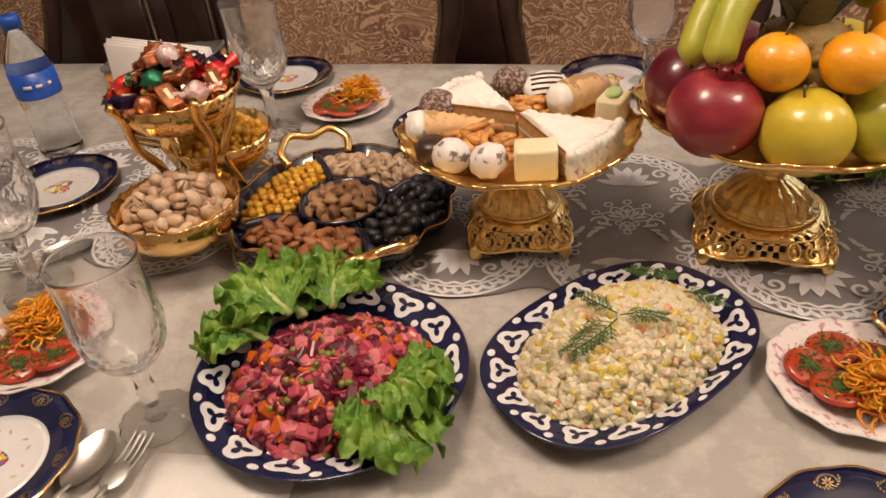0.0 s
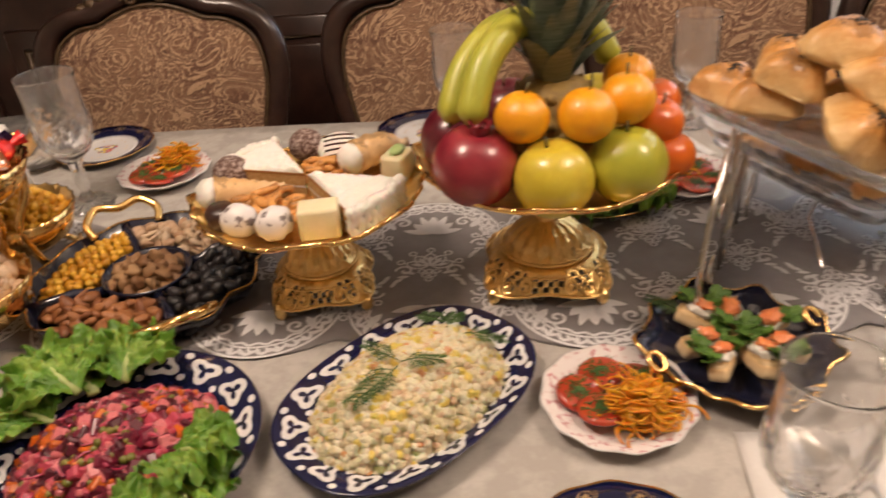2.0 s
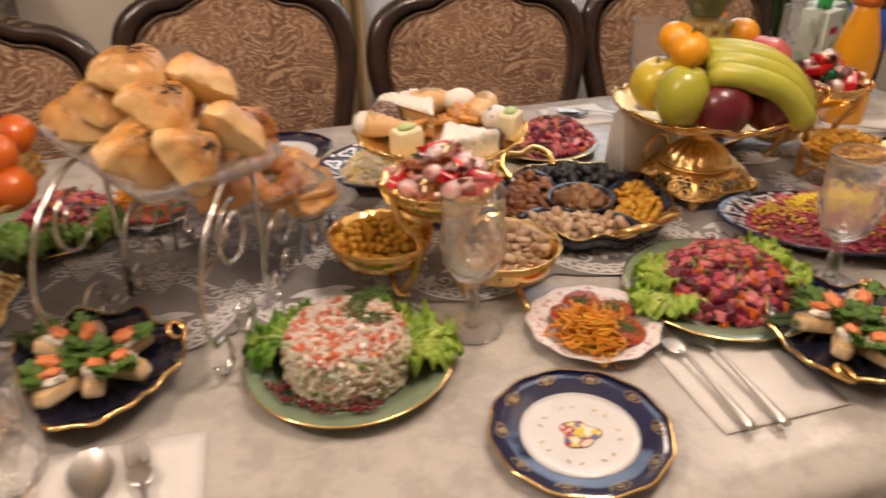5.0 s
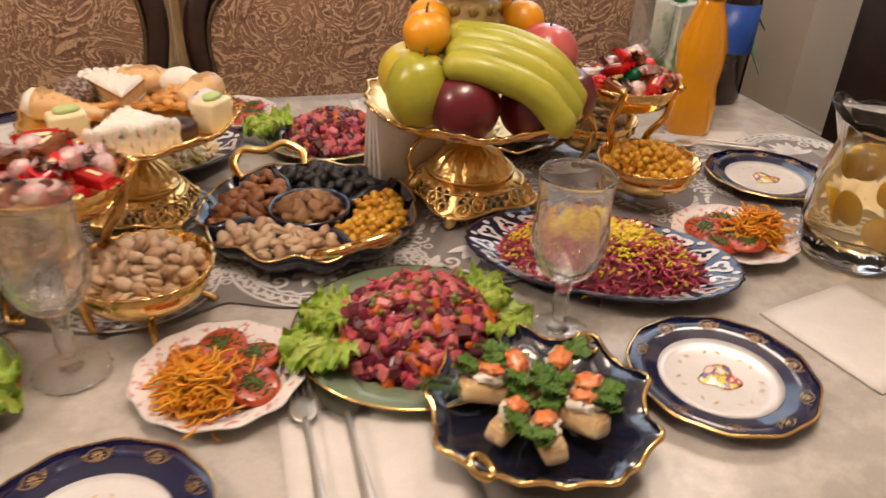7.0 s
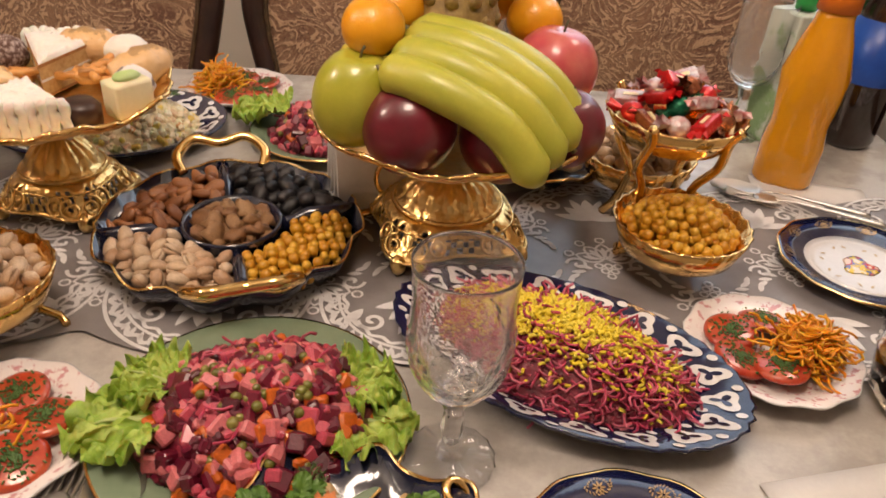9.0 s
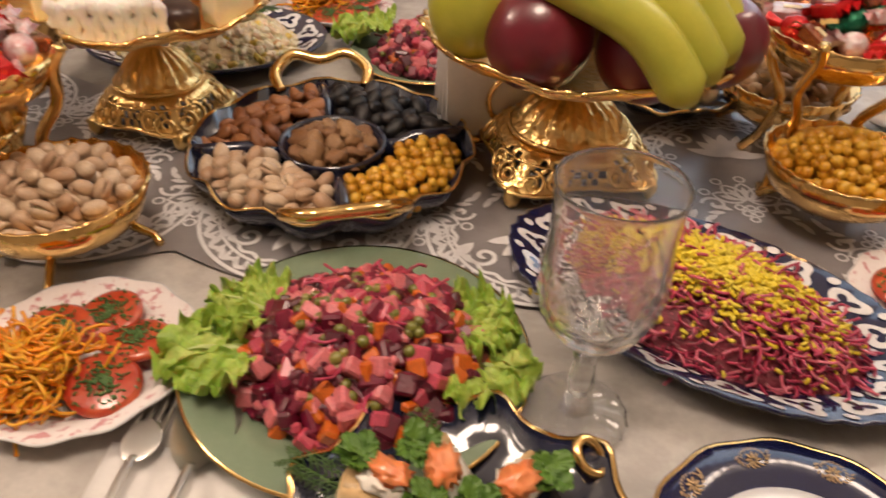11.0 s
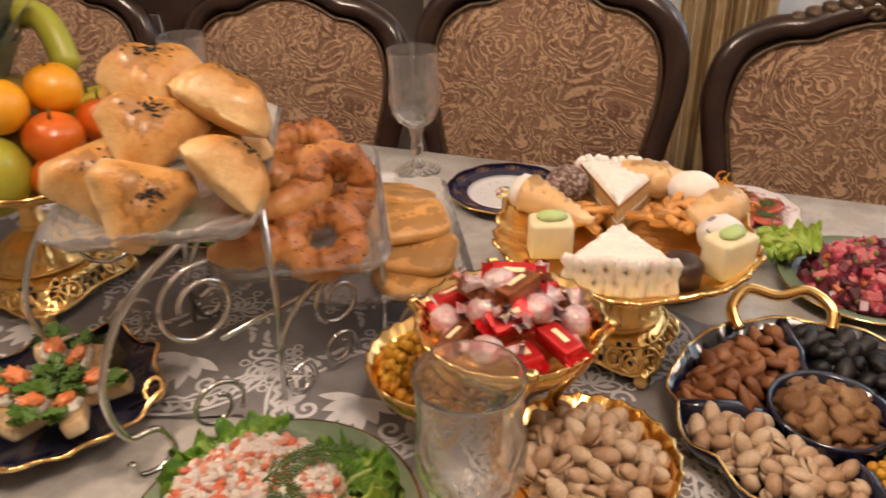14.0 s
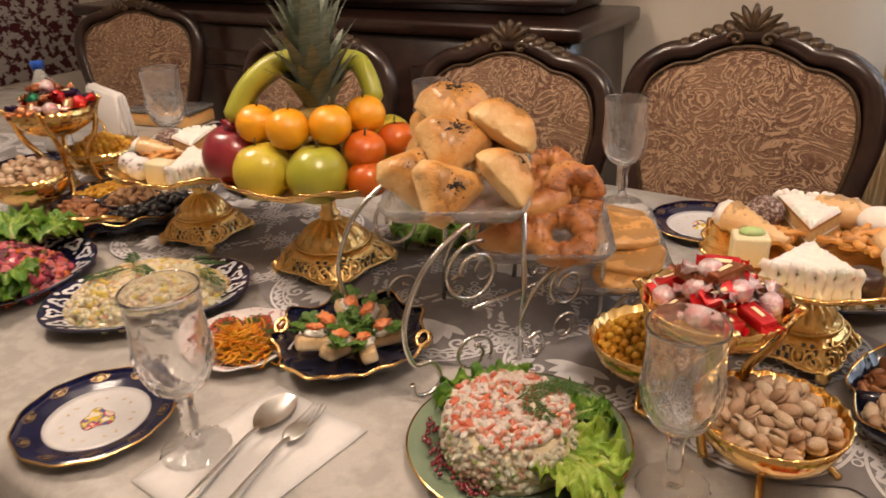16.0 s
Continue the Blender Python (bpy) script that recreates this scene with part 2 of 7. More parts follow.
# ---- the room ----
def slab(name, a, b, mat, label, category, bevel=0.0):
    c = [(p + q) / 2 for p, q in zip(a, b)]
    s = [abs(q - p) for p, q in zip(a, b)]
    return solo(name, block(*s, bevel), mat, label, category, kind="structure", smooth=False, m=pose(*c))


X0, X1, Y0, Y1, ZC = -2.2, 4.6, -2.2, 3.35, 2.6
slab("floor", (X0, Y0, -0.1), (X1, Y1, 0), FLOOR, "brown wooden floor under the dining table", "floor")
slab("ceiling", (X0, Y0, ZC), (X1, Y1, ZC + 0.1), CEIL, "plain off-white ceiling of the dining room", "ceiling")
slab("wall_west", (X0 - 0.1, Y0, 0), (X0, Y1, ZC), WALL, "beige painted wall of the dining room", "wall")
slab("wall_east", (X1, Y0, 0), (X1 + 0.1, Y1, ZC), WALL, "beige painted wall beyond the table end", "wall")
slab("wall_south", (X0, Y0 - 0.1, 0), (X1, Y0, ZC), WALL, "beige painted wall behind the near side", "wall")
WX0, WX1, WZ0, WZ1 = 2.0, 4.0, 0.75, 2.1
wall = thing("wall_north", "beige painted wall with a curtained window", "wall", kind="structure")
for a, b in (((X0, WX0), (0, ZC)), ((WX1, X1), (0, ZC)), ((WX0, WX1), (0, WZ0)), ((WX0, WX1), (WZ1, ZC))):
    ob = part("wall_panel", block(a[1] - a[0], 0.1, b[1] - b[0], 0), WALL, wall, smooth=False)
    ob.location = ((a[0] + a[1]) / 2, Y1 + 0.05, (b[0] + b[1]) / 2)
win = thing("window_1", "white framed window behind sheer curtains", "window", kind="structure")
for x, z, w, h in ((WX0 + 0.03, 1.425, 0.06, 1.35), (WX1 - 0.03, 1.425, 0.06, 1.35), (3.0, 1.425, 0.05, 1.23), (3.0, WZ0 + 0.03, 1.88, 0.06), (3.0, WZ1 - 0.03, 1.88, 0.06)):
    part("window_frame", block(w, 0.06, h, 0.004), WHITEGLAZE, win, smooth=False).location = (x, Y1 + 0.04, z)
for x in (2.515, 3.485):
    ob = part("pane", block(0.9, 0.006, 1.22, 0), CLEAR, win, smooth=False)
    ob.location, ob.visible_shadow = (x, Y1 + 0.05, 1.425), False
sky_m, nt, p = nodes_of("daylight")
p.inputs["Emission Color"].default_value, p.inputs["Emission Strength"].default_value = (0.62, 0.8, 1.0, 1), 6.0
p.inputs["Base Color"].default_value = (0, 0, 0, 1)
slab("backdrop", (1.2, 4.2, -0.2), (4.8, 4.22, 3.0), sky_m, "pale blue daylight outside the window", "backdrop")


def curtain(x0, x1, y, z0, z1, mat, name, label, folds=9, depth=0.025):
    n, v, f = 90, [], []
    for i in range(n):
        u = i / (n - 1)
        for k in range(6):
            w = k / 5
            d = depth * (math.sin(u * folds * 6.283) + 0.4 * math.sin(u * folds * 15 + 1)) * (0.7 + 0.3 * (1 - w))
            v.append((x0 + (x1 - x0) * u, y + d, z0 + (z1 - z0) * w))
    for i in range(n - 1):
        for k in range(5):
            f.append((i * 6 + k, (i + 1) * 6 + k, (i + 1) * 6 + k + 1, i * 6 + k + 1))
    ob = solo(name, Mesh().put(v, f), mat, label, "curtain")
    ob.modifiers.new("thickness", "SOLIDIFY").thickness = 0.002
    return ob


sheer, nt, p = nodes_of("sheer_net")
p.inputs["Base Color"].default_value = (0.85, 0.83, 0.82, 1)
p.inputs["Transmission Weight"].default_value, p.inputs["Roughness"].default_value, p.inputs["IOR"].default_value = 0.35, 0.6, 1.02
bump(nt, p, tex_noise(nt, 300), 0.2)
curtain(2.0, 4.2, 3.2, 0.02, 2.45, sheer, "sheer_curtain", "white sheer curtain hanging in folds over the window", 22, 0.018)
curtain(1.98, 2.22, 3.08, 0.02, 2.45, GOLDCURTAIN, "side_curtain", "cream and gold drape gathered beside the window", 4, 0.04)
tass = thing("curtain_tieback", "gold tasselled tieback hanging on the drape", "tieback")
part("cord", tube([(2.0, 3.0, 1.35), (2.08, 2.98, 1.25), (2.1, 2.98, 1.12)], 0.012), GOLD, tass)
part("tassel", lathe([(0.0, 0.12), (0.02, 0.11), (0.016, 0.09), (0.028, 0.0), (0.0, 0.0)], 16), GOLDCURTAIN, tass).location = (2.1, 2.98, 1.0)
slab("baseboard", (WX1, Y1 - 0.02, 0), (X1, Y1, 0.1), WHITEGLAZE, "white painted baseboard along the wall", "baseboard")
slab("baseboard", (X1 - 0.02, Y0, 0), (X1, Y1 - 0.021, 0.1), WHITEGLAZE, "white painted baseboard along the wall", "baseboard")

# the dark carved sideboard behind the chairs
side = thing("sideboard", "dark carved wooden sideboard with glossy mouldings", "sideboard")
part("body", block(2.6, 0.45, 0.86, 0.01), WOOD, side).location = (-0.15, 3.06, 0.45)
part("top", block(2.7, 0.5, 0.05, 0.015, 2), WOOD, side).location = (-0.15, 3.05, 0.905)
for i in range(4):
    d = part("door", block(0.56, 0.02, 0.66, 0.006), WOOD, side)
    d.location = (-1.13 + 0.65 * i, 2.83, 0.44)
    part("panel", block(0.4, 0.012, 0.5, 0.005), WOOD, d).location = (0, -0.012, 0)
    part("moulding", tube([(-0.22, 0, -0.27), (0.22, 0, -0.27), (0.22, 0, 0.27), (-0.22, 0, 0.27)], 0.012, 6, closed=True), CREST, d).location = (0, -0.012, 0)
part("upper_body", block(2.4, 0.32, 1.3, 0.01), WOOD, side).location = (-0.15, 3.16, 1.58)
for i in range(4):
    part("cornice", block(2.5, 0.06, 0.03, 0.01), CREST if i == 1 else WOOD, side).location = (-0.15, 2.97, 0.98 + 0.09 * i)
rugm = stuff("red_rug", (0.09, 0.015, 0.02), (0.6, 0.56, 0.52), 0.9, 0, 22, 300, 0.3, spread=(0.48, 0.52))
solo("wall_rug", block(0.015, 1.3, 1.1, 0.004), rugm, "dark red and white patterned rug hung on the wall", "rug", m=pose(-2.19, 2.6, 1.05))

# ---- the table ----
table = thing("dining_table", "long dining table covered by a cream damask cloth", "table")
TX0, TX1, TY0, TY1 = -0.75, 3.18, 0.955, 2.06
part("tabletop", block(TX1 - TX0 - 0.02, TY1 - TY0 - 0.02, 0.04, 0.01, 2), WOOD, table).location = ((TX0 + TX1) / 2, (TY0 + TY1) / 2, TOP - 0.03)
for x in (TX0 + 0.25, TX1 - 0.25):
    for y in (TY0 + 0.18, TY1 - 0.18):
        part("leg", lathe([(0, 0), (0.03, 0), (0.045, 0.06), (0.028, 0.2), (0.055, 0.45), (0.04, 0.6), (0.05, 0.7), (0, 0.7)], 20), WOOD, table).location = (x, y, 0)


def cloth():
    nx, ny, v, f = 60, 26, [], []
    us = [-0.14, -0.008] + list(np.linspace(0, 1, nx)) + [1.008, 1.14]
    hang = lambda e: 0.0 if 0 <= e <= 1 else (-0.012 if -0.01 < e < 1.01 else -0.24)
    xs = [TX0 - 0.012] * 1 + [TX0 - 0.006] + list(np.linspace(TX0 + 0.008, TX1 - 0.008, nx)) + [TX1 + 0.006, TX1 + 0.012]
    ys = [TY0 - 0.012] + [TY0 - 0.006] + list(np.linspace(TY0 + 0.008, TY1 - 0.008, ny)) + [TY1 + 0.006, TY1 + 0.012]
    for i, x in enumerate(xs):
        for j, y in enumerate(ys):
            out = max(0 if 2 <= i < len(xs) - 2 else (1 if i in (1, len(xs) - 2) else 2), 0 if 2 <= j < len(ys) - 2 else (1 if j in (1, len(ys) - 2) else 2))
            z = TOP + (0, -0.012, -0.26)[out] + (0.0012 * noise.noise(Vector((x * 4, y * 4, 3))) if out == 0 else 0)
            sway = 0.012 * math.sin(x * 26) if out == 2 else 0
            v.append((x, y + (sway if j < 2 else -sway if j >= len(ys) - 2 else 0), z - 0.001))
    k = len(ys)
    for i in range(len(xs) - 1):
        for j in range(k - 1):
            f.append((i * k + j, (i + 1) * k + j, (i + 1) * k + j + 1, i * k + j + 1))
    return Mesh().put(v, f)


solo("tablecloth", cloth(), CLOTH, "cream damask tablecloth with a faint sheen on the table", "tablecloth")

# the lace runner
RY0, RY1, PITCH = 1.375, 1.665, 0.205
run = thing("table_runner", "grey organza runner with white lace scallops along the table", "table runner")
v, f, n = [], [], 400
RX0, RX1 = -0.4, 3.1
for i in range(n):
    x = RX0 + (RX1 - RX0) * i / (n - 1)
    s = 0.032 * abs(math.sin(math.pi * (x - 0.09) / PITCH))
    for k in range(5):
        y0, y1 = RY0 - s, RY1 + s
        v.append((x, y0 + (y1 - y0) * k / 4, TOP + 0.002))
for i in range(n - 1):
    for k in range(4):
        f.append((i * 5 + k, i * 5 + 5 + k, i * 5 + 6 + k, i * 5 + 1 + k))
part("organza", Mesh().put(v, f), RUNNER, run)


def ribbon(path, w, z=0.0, closed=False):
    """A flat thread along a plane path."""
    p = np.array(path, float)
    d = np.roll(p, -1, 0) - np.roll(p, 1, 0) if closed else np.gradient(p, axis=0)
    d /= np.maximum(np.linalg.norm(d, axis=1, keepdims=True), 1e-9)
    nrm = np.stack([-d[:, 1], d[:, 0]], 1) * w * 0.65
    a, b, k = p + nrm, p - nrm, len(p)
    v = [(*q, z) for q in a] + [(*q, z) for q in b]
    f = [(i, (i + 1) % k, k + (i + 1) % k, k + i) for i in range(k if closed else k - 1)]
    return Mesh().put(v, f)


def leaf_shape(m, x, y, ang, length, width):
    n = 9
    pts = []
    for i in range(n + 1):
        t = i / n
        w = width * math.sin(math.pi * t) ** 0.8 / 2
        pts.append((t * length, w))
    out = pts + [(a, -b) for a, b in pts[-2:0:-1]]
    c, s = math.cos(ang), math.sin(ang)
    m.put([(x + a * c - b * s, y + a * s + b * c, 0) for a, b in out], [tuple(range(len(out)))])


def lace_fan():
    """One half-round medallion of the lace edge, opening towards +y."""
    m = Mesh()
    arc = lambda r, k=40, a0=0.0, a1=math.pi, wob=0, wn=0: [((r + wob * math.sin(wn * t)) * math.cos(t), (r + wob * math.sin(wn * t)) * math.sin(t)) for t in np.linspace(a0, a1, k)]
    m.merge(ribbon(arc(0.098), 0.003))
    m.merge(ribbon(arc(0.090, 90, wob=0.003, wn=30), 0.004))
    m.merge(ribbon(arc(0.080), 0.0025))
    m.merge(ribbon(arc(0.074, 70, wob=0.002, wn=22), 0.003))
    for i in range(24):
        t = math.pi * (i + 0.5) / 24
        leaf_shape(m, 0.081 * math.cos(t), 0.081 * math.sin(t), t + 0.5, 0.014, 0.005)
    for t, l, w in ((0.5, 0.05, 0.018), (0.25, 0.042, 0.016), (0.75, 0.042, 0.016), (0.08, 0.045, 0.013), (0.92, 0.045, 0.013), (0.38, 0.054, 0.013), (0.62, 0.054, 0.013)):
        leaf_shape(m, 0, 0.008, math.pi * t, l, w)
    for sx in (-1, 1):
        sp = [(sx * (0.045 + 0.014 * (1 - t) * math.cos(9 * t)), 0.04 + 0.014 * (1 - t) * math.sin(9 * t)) for t in np.linspace(0, 0.9, 24)]
        m.merge(ribbon(sp, 0.0035))
        leaf_shape(m, sx * 0.055, 0.022, math.pi / 2 - sx * 0.6, 0.03, 0.012)
    return m


def lace_rosette():
    """A lace flower: outlined petals with netted hearts, rings and small leaves round it."""
    m = Mesh()
    ring = lambda x, y, r, w, k=14: ribbon([(x + r * math.cos(t), y + r * math.sin(t)) for t in np.linspace(0, 6.283, k, False)], w, closed=True)
    for i in range(5):
        a = math.pi * (0.1 + 0.2 * i)
        c, d = math.cos(a), math.sin(a)
        pts = [(0.004 + 0.03 * t, 0.0085 * math.sin(math.pi * t) ** 0.7) for t in np.linspace(0, 1, 9)]
        loop = pts + [(x, -y) for x, y in pts[-2:0:-1]]
        m.merge(ribbon([(x * c - y * d, x * d + y * c) for x, y in loop], 0.0022, closed=True))
        leaf_shape(m, 0.009 * c, 0.009 * d, a, 0.018, 0.006)
        m.merge(ring(0.042 * c, 0.042 * d, 0.005, 0.0018))
    for i in range(3):
        for k in range(3 - i):
            m.merge(ring((k - (2 - i) / 2) * 0.0105, -0.01 - 0.0095 * i, 0.0042, 0.0018))
    for s in (-1, 1):
        sp = [(s * (0.033 + 0.013 * (1 - t) * math.cos(8 * t)), -0.008 + 0.013 * (1 - t) * math.sin(8 * t)) for t in np.linspace(0, 0.9, 22)]
        m.merge(ribbon(sp, 0.003))
        for k in range(4):
            leaf_shape(m, s * (0.018 + 0.008 * k), -0.016 - 0.005 * k, math.pi / 2 - s * (1.2 + 0.5 * k), 0.017, 0.0065)
    return m


fan, ros = lace_fan(), lace_rosette()
fan_me, ros_me = fan.data("lace_fan", LACE, False), ros.data("lace_rosette", LACE, False)
k = 0
x = RX0 + 0.1
while x < RX1 - 0.05:
    xx = 0.09 + PITCH * (round((x - 0.09) / PITCH) + 0.5)
    for y, turn in ((RY0 + 0.066, 180), (RY1 - 0.066, 0)):
        part("lace_medallion", fan_me, None, run).matrix_basis = pose(xx, y, TOP + 0.0032, 0, 0, turn)
    for y, dx in ((RY0 + 0.08, 0.5), (RY1 - 0.08, 0.5), ((RY0 + RY1) / 2, 0)):
        part("lace_rosette", ros_me, None, run).matrix_basis = pose(xx + dx * PITCH, y, TOP + 0.0034, 0, 0, (180, 0, 0)[k % 3]) @ Matrix.Diagonal((1.0, 1.0, 1, 1))
        k += 1
    x += PITCH


# ---- chairs ----
def smooth_path(pts, n=8):
    out, k = [], len(pts)
    for i in range(k - 1):
        p0, p1, p2, p3 = (np.array(pts[max(0, min(k - 1, i + d))], float) for d in (-1, 0, 1, 2))
        for t in np.linspace(0, 1, n, False):
            out.append(0.5 * (2 * p1 + (p2 - p0) * t + (2 * p0 - 5 * p1 + 4 * p2 - p3) * t * t + (3 * p1 - p0 - 3 * p2 + p3) * t ** 3))
    return [tuple(q) for q in out] + [tuple(pts[-1])]


def chair():
    """Back facing -y towards the table; origin on the floor under the back."""
    c = thing("dining_chair", "dark carved wooden dining chair with paisley tapestry back", "chair", "chairs along the table")
    half = [(0.15, 0.5), (0.185, 0.62), (0.215, 0.75), (0.232, 0.87), (0.215, 0.96), (0.165, 1.005), (0.115, 1.015), (0.085, 1.032), (0.04, 1.05), (0, 1.055)]
    right = smooth_path(half, 5)
    loop = right + [(-a, b) for a, b in right[-2::-1]]
    rake = lambda z: 0.16 * (z - 0.75)
    part("back_frame", tube([(a, rake(b), b) for a, b in loop], 0.024, 10), WOOD, c)
    part("lower_rail", tube([(-0.15, rake(0.5), 0.5), (0, rake(0.5), 0.49), (0.15, rake(0.5), 0.5)], 0.024), WOOD, c)
    part("piping", tube([(a * 0.9, rake(b) - 0.02, 0.5 + (b - 0.5) * 0.955) for a, b in loop], 0.0045, 6), CREST, c)
    v, f, n, k = [], [], len(right), 11
    for a, b in right:
        b = 0.5 + (b - 0.5) * 0.955
        for j in range(k):
            u = 2 * j / (k - 1) - 1
            v.append((a * 0.91 * u, rake(b) - 0.012 - 0.02 * (1 - u * u) * min(1, 6 * (1.03 - b)), b))
    for i in range(n - 1):
        for j in range(k - 1):
            f.append((i * k + j, i * k + j + 1, i * k + k + j + 1, i * k + k + j))
    part("backrest", Mesh().put(v, f), FABRIC, c, "brown paisley tapestry backrest")
    part("back_panel", Mesh().put([(a, rake(b) + 0.012, b) for a, b in loop], [tuple(range(len(loop)))]), WOOD, c)
    leaves = [lump(0.015, 0.018, 0.024 - 0.0016 * i, 0.1, 3, i, ICO2).data("crest_leaf", CREST) for i in range(7)]
    petal = lump(0.009, 0.012, 0.032, 0.05, 3, 1, ICO2).data("crest_petal", CREST)
    for s in (-1, 1):
        for i in range(7):
            z = 1.068 - 0.0055 * i - 0.02 * (i / 6) ** 2
            part("crest_leaf", leaves[i], None, c, "carved bronzed leaf").matrix_basis = pose(s * (0.02 + 0.022 * i), rake(1.05) - 0.006, z, 0, s * (30 + 7 * i), 0)
        part("crest_scroll", tube([(s * (0.03 + 0.016 * (1 - t) * math.cos(8 * t)), rake(1.05) - 0.024, 1.045 + 0.016 * (1 - t) * math.sin(8 * t)) for t in np.linspace(0, 0.95, 20)], 0.005, 6), CREST, c)
    for i in range(5):
        a = math.radians(-50 + 25 * i)
        part("crest_petal", petal, None, c).matrix_basis = pose(0.03 * math.sin(a), rake(1.05) - 0.016, 1.062 + 0.026 * math.cos(a), 0, math.degrees(a), 0)
    part("seat", lump(0.25, 0.23, 0.05, 0.02, 2, 1), FABRIC, c).location = (0, -0.2, 0.45)
    part("seat_frame", block(0.48, 0.44, 0.06, 0.02, 2), WOOD, c).location = (0, -0.2, 0.41)
    for s in (-1, 1):
        part("leg", tube([(s * 0.2, -0.38, 0.4), (s * 0.215, -0.4, 0.22), (s * 0.2, -0.38, 0.0)], [0.032, 0.022, 0.02]), WOOD, c)
        part("leg", tube([(s * 0.16, rake(0.52), 0.52), (s * 0.18, 0.0, 0.25), (s * 0.19, 0.08, 0.0)], [0.024, 0.022, 0.02]), WOOD, c)
    return c


ch = chair()
ch.matrix_world = at(1.787, 2.32, 0, 1) @ Matrix.Diagonal((1.06, 1, 0.955, 1))
for x, y, r in ((2.368, 2.33, -2), (1.222, 2.31, 0), (0.575, 2.29, 5), (-0.75, 2.62, 30), (2.95, 2.36, -5)):
    copy_thing(ch, at(x, y, 0, r) @ Matrix.Diagonal((1.06, 1, 0.955, 1)))


# ---- tableware ----
def goblet():
    g = thing("goblet", "cut crystal wine goblet, empty, on a faceted stem", "goblet", "crystal goblets")
    tri = lambda q: abs(2 * (q - math.floor(q + 0.5)))
    cut = lambda a, r, z: (1 + (0.028 * (tri(12 * a / 6.2832 + (z - 0.08) / 0.024) + tri(12 * a / 6.2832 - (z - 0.08) / 0.024) - 1) if 0.08 < z < 0.129 and r > 0.024 else 0), 0)
    inner = [(0.0, 0.075), (0.014, 0.077), (0.026, 0.089), (0.0308, 0.105), (0.0318, 0.125), (0.0322, 0.15), (0.0338, 0.174), (0.0343, 0.1778)]
    outer = [(0.0347, 0.1785), (0.0353, 0.1778), (0.0348, 0.174), (0.0336, 0.15), (0.0348, 0.131), (0.0355, 0.127), (0.0362, 0.121), (0.0362, 0.115), (0.036, 0.109), (0.0352, 0.103), (0.0338, 0.097), (0.0318, 0.091), (0.0292, 0.085), (0.025, 0.078), (0.013, 0.068), (0.0, 0.066)]
    bowl = part("bowl", lathe(inner + outer, 48, cut), GLASS, g)
    for q in bowl.data.polygons:
        q.use_smooth = not (q.center.z < 0.13 and math.hypot(q.center.x, q.center.y) > 0.0325 - 0.4 * max(0.0, 0.105 - q.center.z))
    part("stem", lathe([(0.0, 0.067), (0.011, 0.066), (0.007, 0.05), (0.009, 0.036), (0.006, 0.02), (0.012, 0.008), (0.0, 0.007)], 8), GLASS, g, smooth=False)
    part("foot", lathe([(0.0, 0.009), (0.012, 0.008), (0.022, 0.0058), (0.03, 0.004), (0.034, 0.002), (0.033, 0.0), (0.0, 0.0)], 48, lambda a, r, z: (1 + (0.025 * math.cos(16 * a) if r > 0.02 else 0), 0.0012 * abs(math.sin(8 * a)) * (z > 0.003) * (r > 0.013))), GLASS, g, smooth=False)
    return g


gob = goblet()
gob.matrix_world = at(0.763, 1.126, TOP, 0, 1.12)
for x, y in ((1.538, 1.083), (1.995, 1.29), (2.472, 1.24), (0.637, 1.75), (0.498, 1.303), (1.67, 1.97), (1.25, 1.96), (2.575, 1.9), (2.93, 1.9)):
    copy_thing(gob, at(x, y, TOP + (0.002 if 1.375 < y < 1.665 else 0), 40 * x, 1.12 if x < 0.7 else 0.93 if 1.9 < x < 2.5 else 1.0))


def motif_mat():
    m, nt, p = nodes_of("painted_medallion")
    v = add(nt, "ShaderNodeTexVoronoi", Scale=95)
    nt.links.new(coords(nt), v.inputs["Vector"])
    col = ramp(nt, tex_noise(nt, 60, 2), ((0.0, (0.75, 0.7, 0.6)), (0.42, (0.7, 0.5, 0.05)), (0.5, (0.1, 0.15, 0.4)), (0.55, (0.5, 0.06, 0.06)), (0.62, (0.75, 0.55, 0.45))), True)
    nt.links.new(col, p.inputs["Base Color"])
    p.inputs["Roughness"].default_value = 0.15
    return m


MOTIF = motif_mat()
GILTPRINT = stuff("gilt_print", (0.3, 0.19, 0.08), (0.46, 0.31, 0.14), 0.35, 0.6, 120, 400, 0.1)


